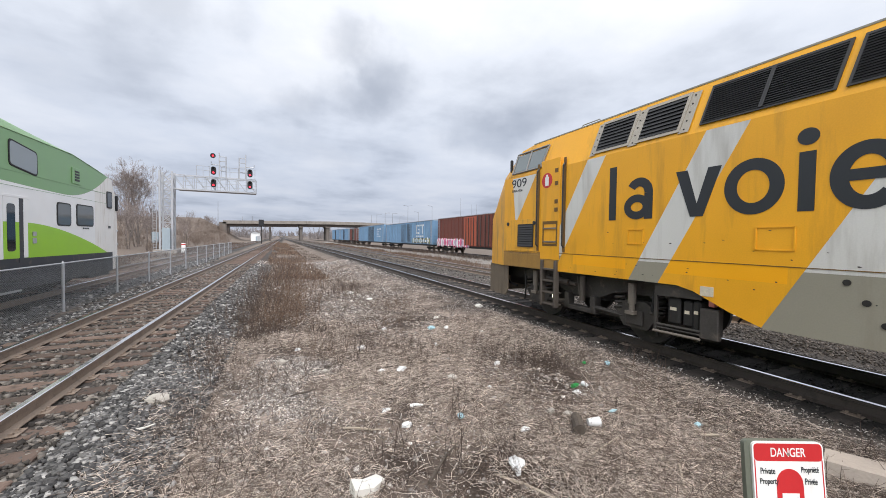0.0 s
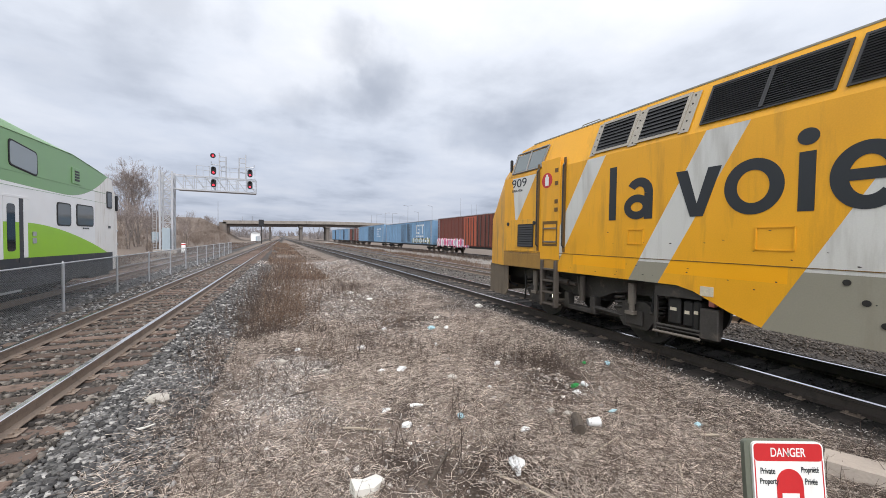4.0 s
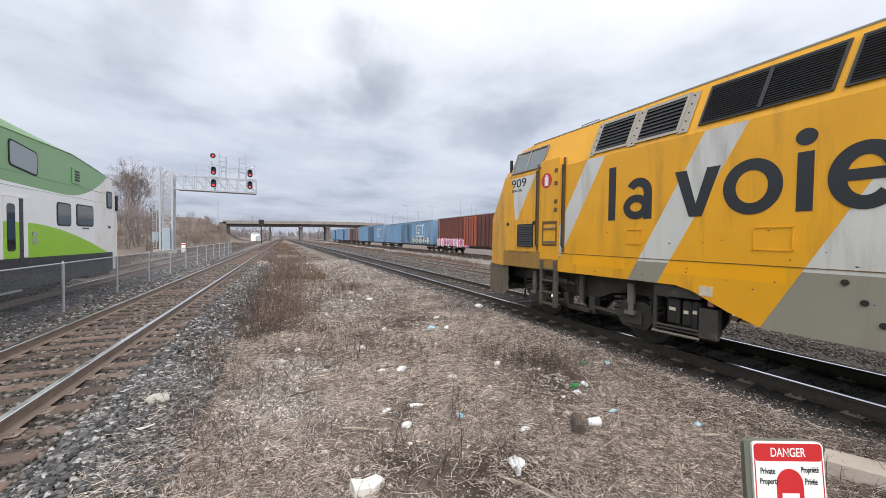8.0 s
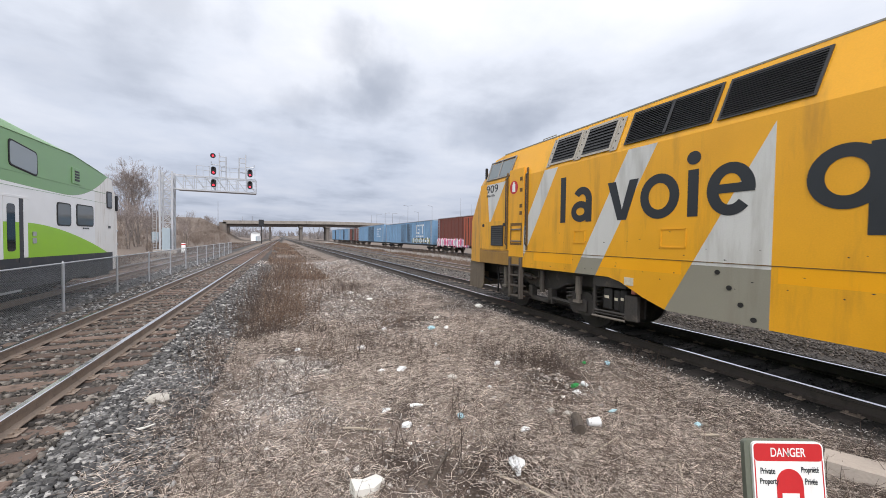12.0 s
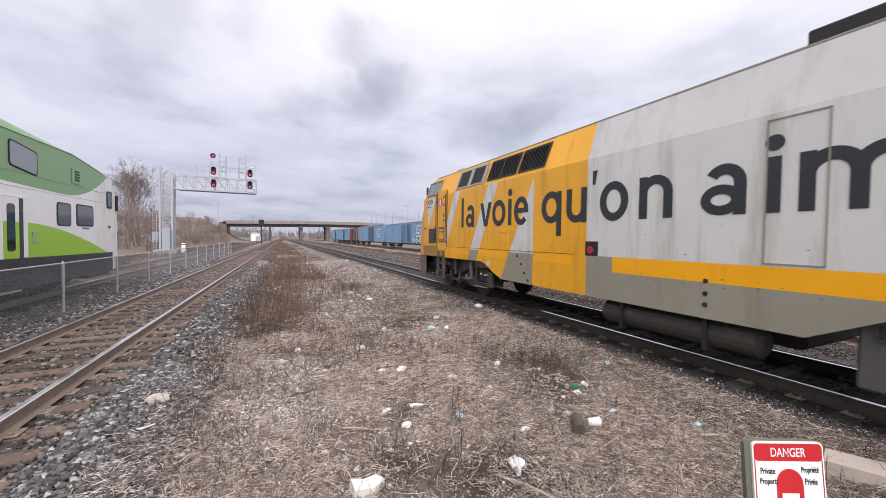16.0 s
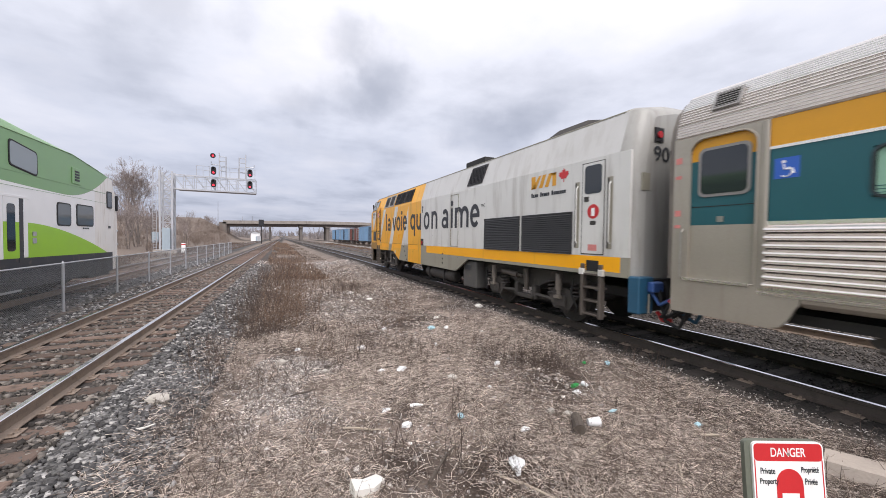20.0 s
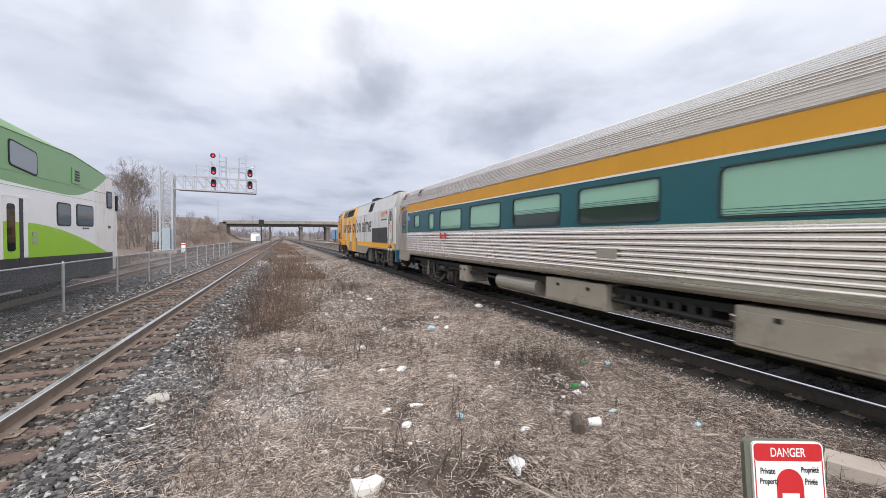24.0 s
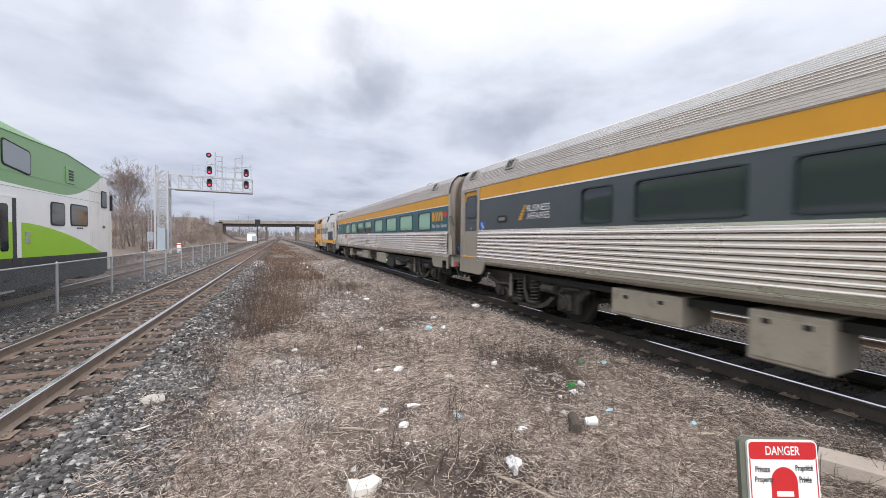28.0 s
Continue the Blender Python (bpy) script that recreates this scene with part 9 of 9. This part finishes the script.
def litter(kind, x, y, turn, size=1.0, mat=None, label="", lift=0.0):
    rng = random.Random(int(x * 97 + y * 131))
    bm = bmesh.new()
    z = on_ground(x, y)
    if kind == "foam_chunk":
        pts = [(-0.14, -0.07), (0.02, -0.1), (0.15, -0.04), (0.12, 0.08), (-0.03, 0.06), (-0.13, 0.09)]
        prism(bm, [(u * size, v * size) for u, v in pts], "z", 0, 0.085 * size)
        for v in bm.verts:
            v.co += Vector([rng.uniform(-0.012, 0.012) * size for _ in range(3)])
        mats, cat = M[mat or "foam"], "litter"
    elif kind == "crumpled_bag":
        lump(bm, 0.08 * size, 0.055 * size, 0.04 * size, rng, 0.5, 2)
        mats, cat = M[mat or "bag"], "litter"
    elif kind == "plastic_bottle":
        prof = [(0.0, 0.030), (0.02, 0.034), (0.12, 0.034), (0.16, 0.024), (0.185, 0.012), (0.20, 0.013)]
        rings = [[(yy * size - 0.1 * size, r * size * math.cos(a), 0.034 * size + r * size * math.sin(a)) for a in [2 * math.pi * i / 12 for i in range(12)]] for yy, r in prof]
        loft(bm, rings)
        mats, cat = M[mat or "green_plastic"], "bottle"
    elif kind == "paper_cup":
        rings = [[(yy * size - 0.05 * size, r * size * math.cos(a), 0.045 * size + r * size * math.sin(a)) for a in [2 * math.pi * i / 14 for i in range(14)]] for yy, r in ((0, 0.03), (0.005, 0.033), (0.105, 0.043), (0.11, 0.046), (0.112, 0.040))]
        loft(bm, rings)
        mats, cat = M[mat or "bag"], "cup"
    elif kind == "log_piece":
        tube(bm, (-0.13 * size, 0, 0.05 * size), (0.12 * size, 0, 0.055 * size), 0.055 * size, 9, 0.048 * size)
        for v in bm.verts:
            v.co += Vector([rng.uniform(-0.008, 0.008) for _ in range(3)])
        mats, cat = M[mat or "old_wood"], "wood"
    elif kind == "stick":
        pts = [Vector((-0.3 * size, 0, 0.015)), Vector((-0.08 * size, rng.uniform(-0.02, 0.02), 0.028)), Vector((0.12 * size, rng.uniform(-0.02, 0.02), 0.02)), Vector((0.3 * size, 0, 0.03))]
        for a, b, r, q in zip(pts, pts[1:], (0.015, 0.014, 0.011), (0.014, 0.011, 0.006)):
            tube(bm, a, b, r, 7, q)
        mats, cat = M[mat or "pale_wood"], "stick"
    else:
        lump(bm, 0.09 * size, 0.07 * size, 0.05 * size, rng, 0.22, 2)
        mats, cat = M[mat or "stone"], "stone"
    ob = part(kind, bm, mats)
    ob.matrix_basis = pose(x, y, z + lift + (0.03 * size if kind in ("crumpled_bag", "stone") else 0.0), rng.uniform(-6, 6), rng.uniform(-6, 6), turn)
    tagged(ob, label, cat, "litter on the verge" if cat in ("litter", "cup", "bottle") else "")


for row in (("foam_chunk", 0.72, 3.17, 10, 1.0, None, "broken white foam block lying in dead grass"),
            ("crumpled_bag", 2.11, 2.85, 60, 1.3, None, "crumpled white plastic bag caught in weeds"),
            ("log_piece", 3.24, 3.19, 55, 1.15, None, "short dark weathered piece of log on the verge", 0.03),
            ("paper_cup", 3.43, 3.13, -20, 1.3, None, "white paper cup lying on its side", 0.02),
            ("plastic_bottle", 4.2, 4.2, 20, 1.0, "green_plastic", "green plastic bottle on the gravel"),
            ("paper_cup", 4.34, 4.14, 80, 0.9, None, "white paper cup beside a green bottle"),
            ("crumpled_bag", 4.06, 4.02, 10, 0.8, None, "crumpled white wrapper on dead grass"),
            ("crumpled_bag", 5.14, 4.42, 30, 0.8, "blue_plastic", "pale blue plastic wrapper near the rail"),
            ("crumpled_bag", 4.95, 4.75, 30, 0.6, "green_plastic", "crumpled green wrapper near the rail"),
            ("plastic_bottle", 3.97, 3.31, 5, 0.8, "blue_plastic", "clear pale plastic bottle in dead grass"),
            ("crumpled_bag", 4.63, 2.64, 15, 0.7, "blue_plastic", "flattened pale wrapper on the gravel"),
            ("plastic_bottle", 1.66, 4.42, -25, 0.85, "bag", "clear plastic bottle lying in straw"),
            ("crumpled_bag", 1.38, 4.0, 0, 0.7, None, "white wrapper in the straw"),
            ("crumpled_bag", 1.26, 4.5, 20, 0.75, None, "torn white paper in the straw"),
            ("crumpled_bag", 1.57, 5.89, 0, 0.8, None, "white plastic scrap beside a stick"),
            ("crumpled_bag", 1.88, 5.79, 30, 1.2, None, "white plastic bag on a stick"),
            ("stone", 2.5, 5.08, 0, 1.0, None, "pale flat stone on the verge"),
            ("crumpled_bag", 3.65, 5.55, 50, 0.9, None, "white paper scrap in weeds"),
            ("stone", 6.08 - 0.6, 9.4, 0, 1.3, "foam", "round white stone by the ballast"),
            ("stone", 3.37, 3.48, 0, 0.8, None, "pale stone in dead grass"), ("stone", 3.2, 3.6, 40, 0.7, None, "small pale stone in dead grass"),
            ("stick", 0.98, 5.43, 25, 0.6, None, "bleached piece of wood on the gravel"),
            ("stick", 0.30, 5.45, 8, 0.75, "old_wood", "dark weathered stick on the gravel"),
            ("stick", 1.48, 6.05, -10, 1.5, "old_wood", "long dark stick with scraps of plastic"),
            ("stone", -1.38, 5.57, 30, 1.5, None, "large pale stone at the ballast edge"),
            ("stick", -1.39, 4.87, 15, 0.5, "foam", "white plastic strip on the ballast"),
            ("stick", 3.05, 2.75, 10, 1.5, None, "long bleached stick across the straw"),
            ("stick", 4.55, 2.35, -35, 0.7, None, "grey driftwood stick behind the sign"),
            ("stick", 1.65, 3.35, 42, 1.8, "old_wood", "dark rotten branch in the straw"),
            ("stick", 2.1, 2.5, -60, 1.4, None, "long pale bent stem across the straw"), ("stick", 3.6, 2.2, 40, 1.2, None, "pale dead stick in the straw"),
            ("stick", 4.9, 7.3, -5, 1.0, None, "bleached stick on gravel"),
            ("crumpled_bag", 3.38, 8.07, 0, 1.1, "blue_plastic", "pale blue and white wrapper on the verge"),
            ("crumpled_bag", 3.72, 7.93, 60, 0.9, None, "white cup-shaped scrap on the verge"),
            ("crumpled_bag", 1.54, 7.33, 0, 1.1, None, "white plastic bag in low weeds"),
            ("crumpled_bag", 4.4, 7.4, 30, 0.7, None, "white paper scrap on gravel"),
            ("crumpled_bag", 2.61, 3.36, 10, 0.7, None, "brownish white wrapper in straw"),
            ("crumpled_bag", 2.07, 3.95, 70, 0.7, "blue_plastic", "pale crushed bottle in straw"),
            ("stone", 4.0, 9.2, 0, 1.0, "foam", "white stone on gravel"), ("stone", 3.0, 13.0, 0, 1.3, "foam", "white stone on the gravel verge"), ("stone", 2.6, 14.5, 0, 1.3, "foam", "white stone on the far verge"),
            ("crumpled_bag", 2.9, 4.6, 25, 0.6, None, "torn white scrap among dead stems"), ("crumpled_bag", 3.0, 6.9, 70, 0.7, None, "white paper scrap on gravel"),
            ("crumpled_bag", 0.35, 7.7, 15, 0.7, None, "small white scrap in brown weeds"), ("crumpled_bag", 2.35, 8.6, 40, 0.8, None, "white plastic scrap in low grass"),
            ("stick", 2.75, 6.3, 12, 1.1, "old_wood", "dark dead branch on the gravel"), ("stick", 0.9, 4.2, -30, 0.9, None, "pale dry stick in the straw"), ("stick", 3.6, 4.5, 65, 1.0, None, "pale upright-leaning dead stick in weeds"),
            ("stick", 5.0, 5.2, 8, 0.8, None, "bleached stick near the rail"), ("stick", 1.2, 2.6, 20, 1.3, "old_wood", "dark broken branch in the straw"),
            ("stone", 0.05, 6.9, 0, 0.9, None, "pale stone at the verge"), ("stone", 0.7, 6.2, 0, 0.7, None, "small pale stone on bare gravel")):
    litter(*row)
bm = bmesh.new()
prism(bm, [(4.98, 1.65), (4.69, 1.56), (5.03, 0.90), (5.50, 0.20), (5.76, 0.36), (5.36, 1.00)], "z", -0.40, -0.19)
tagged(part("concrete_slab", bm, M["slab"] if "slab" in M else surface("tan_concrete_slab", (0.46, 0.40, 0.35), 0.9, 0, 0.15, 3, 40, 0.4)), "tan broken concrete slab half buried in gravel", "slab")


# ---- what moves ----
TRAIN = [(0.0, -10.49), (7.0, -10.49), (7.5, -10.485), (8.0, -10.475), (8.5, -10.455), (9.0, -10.42), (9.5, -10.345), (10.0, -10.23), (10.5, -10.06), (11.0, -9.84), (11.5, -9.55),
         (12.0, -9.23), (12.5, -8.88), (13.0, -8.47), (13.5, -7.99), (14.0, -7.44), (14.5, -6.83), (15.0, -6.15), (15.5, -5.42), (16.0, -4.62), (16.5, -3.74), (17.0, -2.8),
         (17.5, -1.8), (18.0, -0.72), (18.5, 0.43), (19.0, 1.68), (19.5, 3.02), (20.0, 4.42), (20.5, 5.91), (21.0, 7.47), (21.5, 9.07), (22.0, 10.72), (22.5, 12.44), (23.0, 14.24),
         (23.5, 16.13), (24.0, 18.1), (24.5, 20.14), (25.0, 22.29), (25.5, 24.55), (26.0, 26.87), (26.5, 29.25), (27.0, 31.7), (27.5, 34.17), (28.0, 36.7)]


def train_at(t):
    for (a, p), (b, q) in zip(TRAIN, TRAIN[1:]):
        if t <= b:
            return p + (q - p) * (t - a) / (b - a)
    return TRAIN[-1][1]


def on_track(y):
    """Pose of a car whose middle is at y on the bending track."""
    a, b = float(track_shift("track_3", y - 7)), float(track_shift("track_3", y + 7))
    return pose(TRACKS["track_3"] + (a + b) / 2, y, 0, 0, 0, -math.degrees(math.atan2(b - a, 14)))


def motions():
    for ob, middle in RUNNING:
        walk(ob, [(t, on_track(p + middle)) for t, p in TRAIN])
    times = [0.0] + [7.0 + 0.1 * i for i in range(211)]
    for wheels, y, z, radius in WHEELS:
        walk(wheels, [(t, pose(0, y, z, -math.degrees((train_at(t) - TRAIN[0][1]) / radius))) for t in times])


motions()
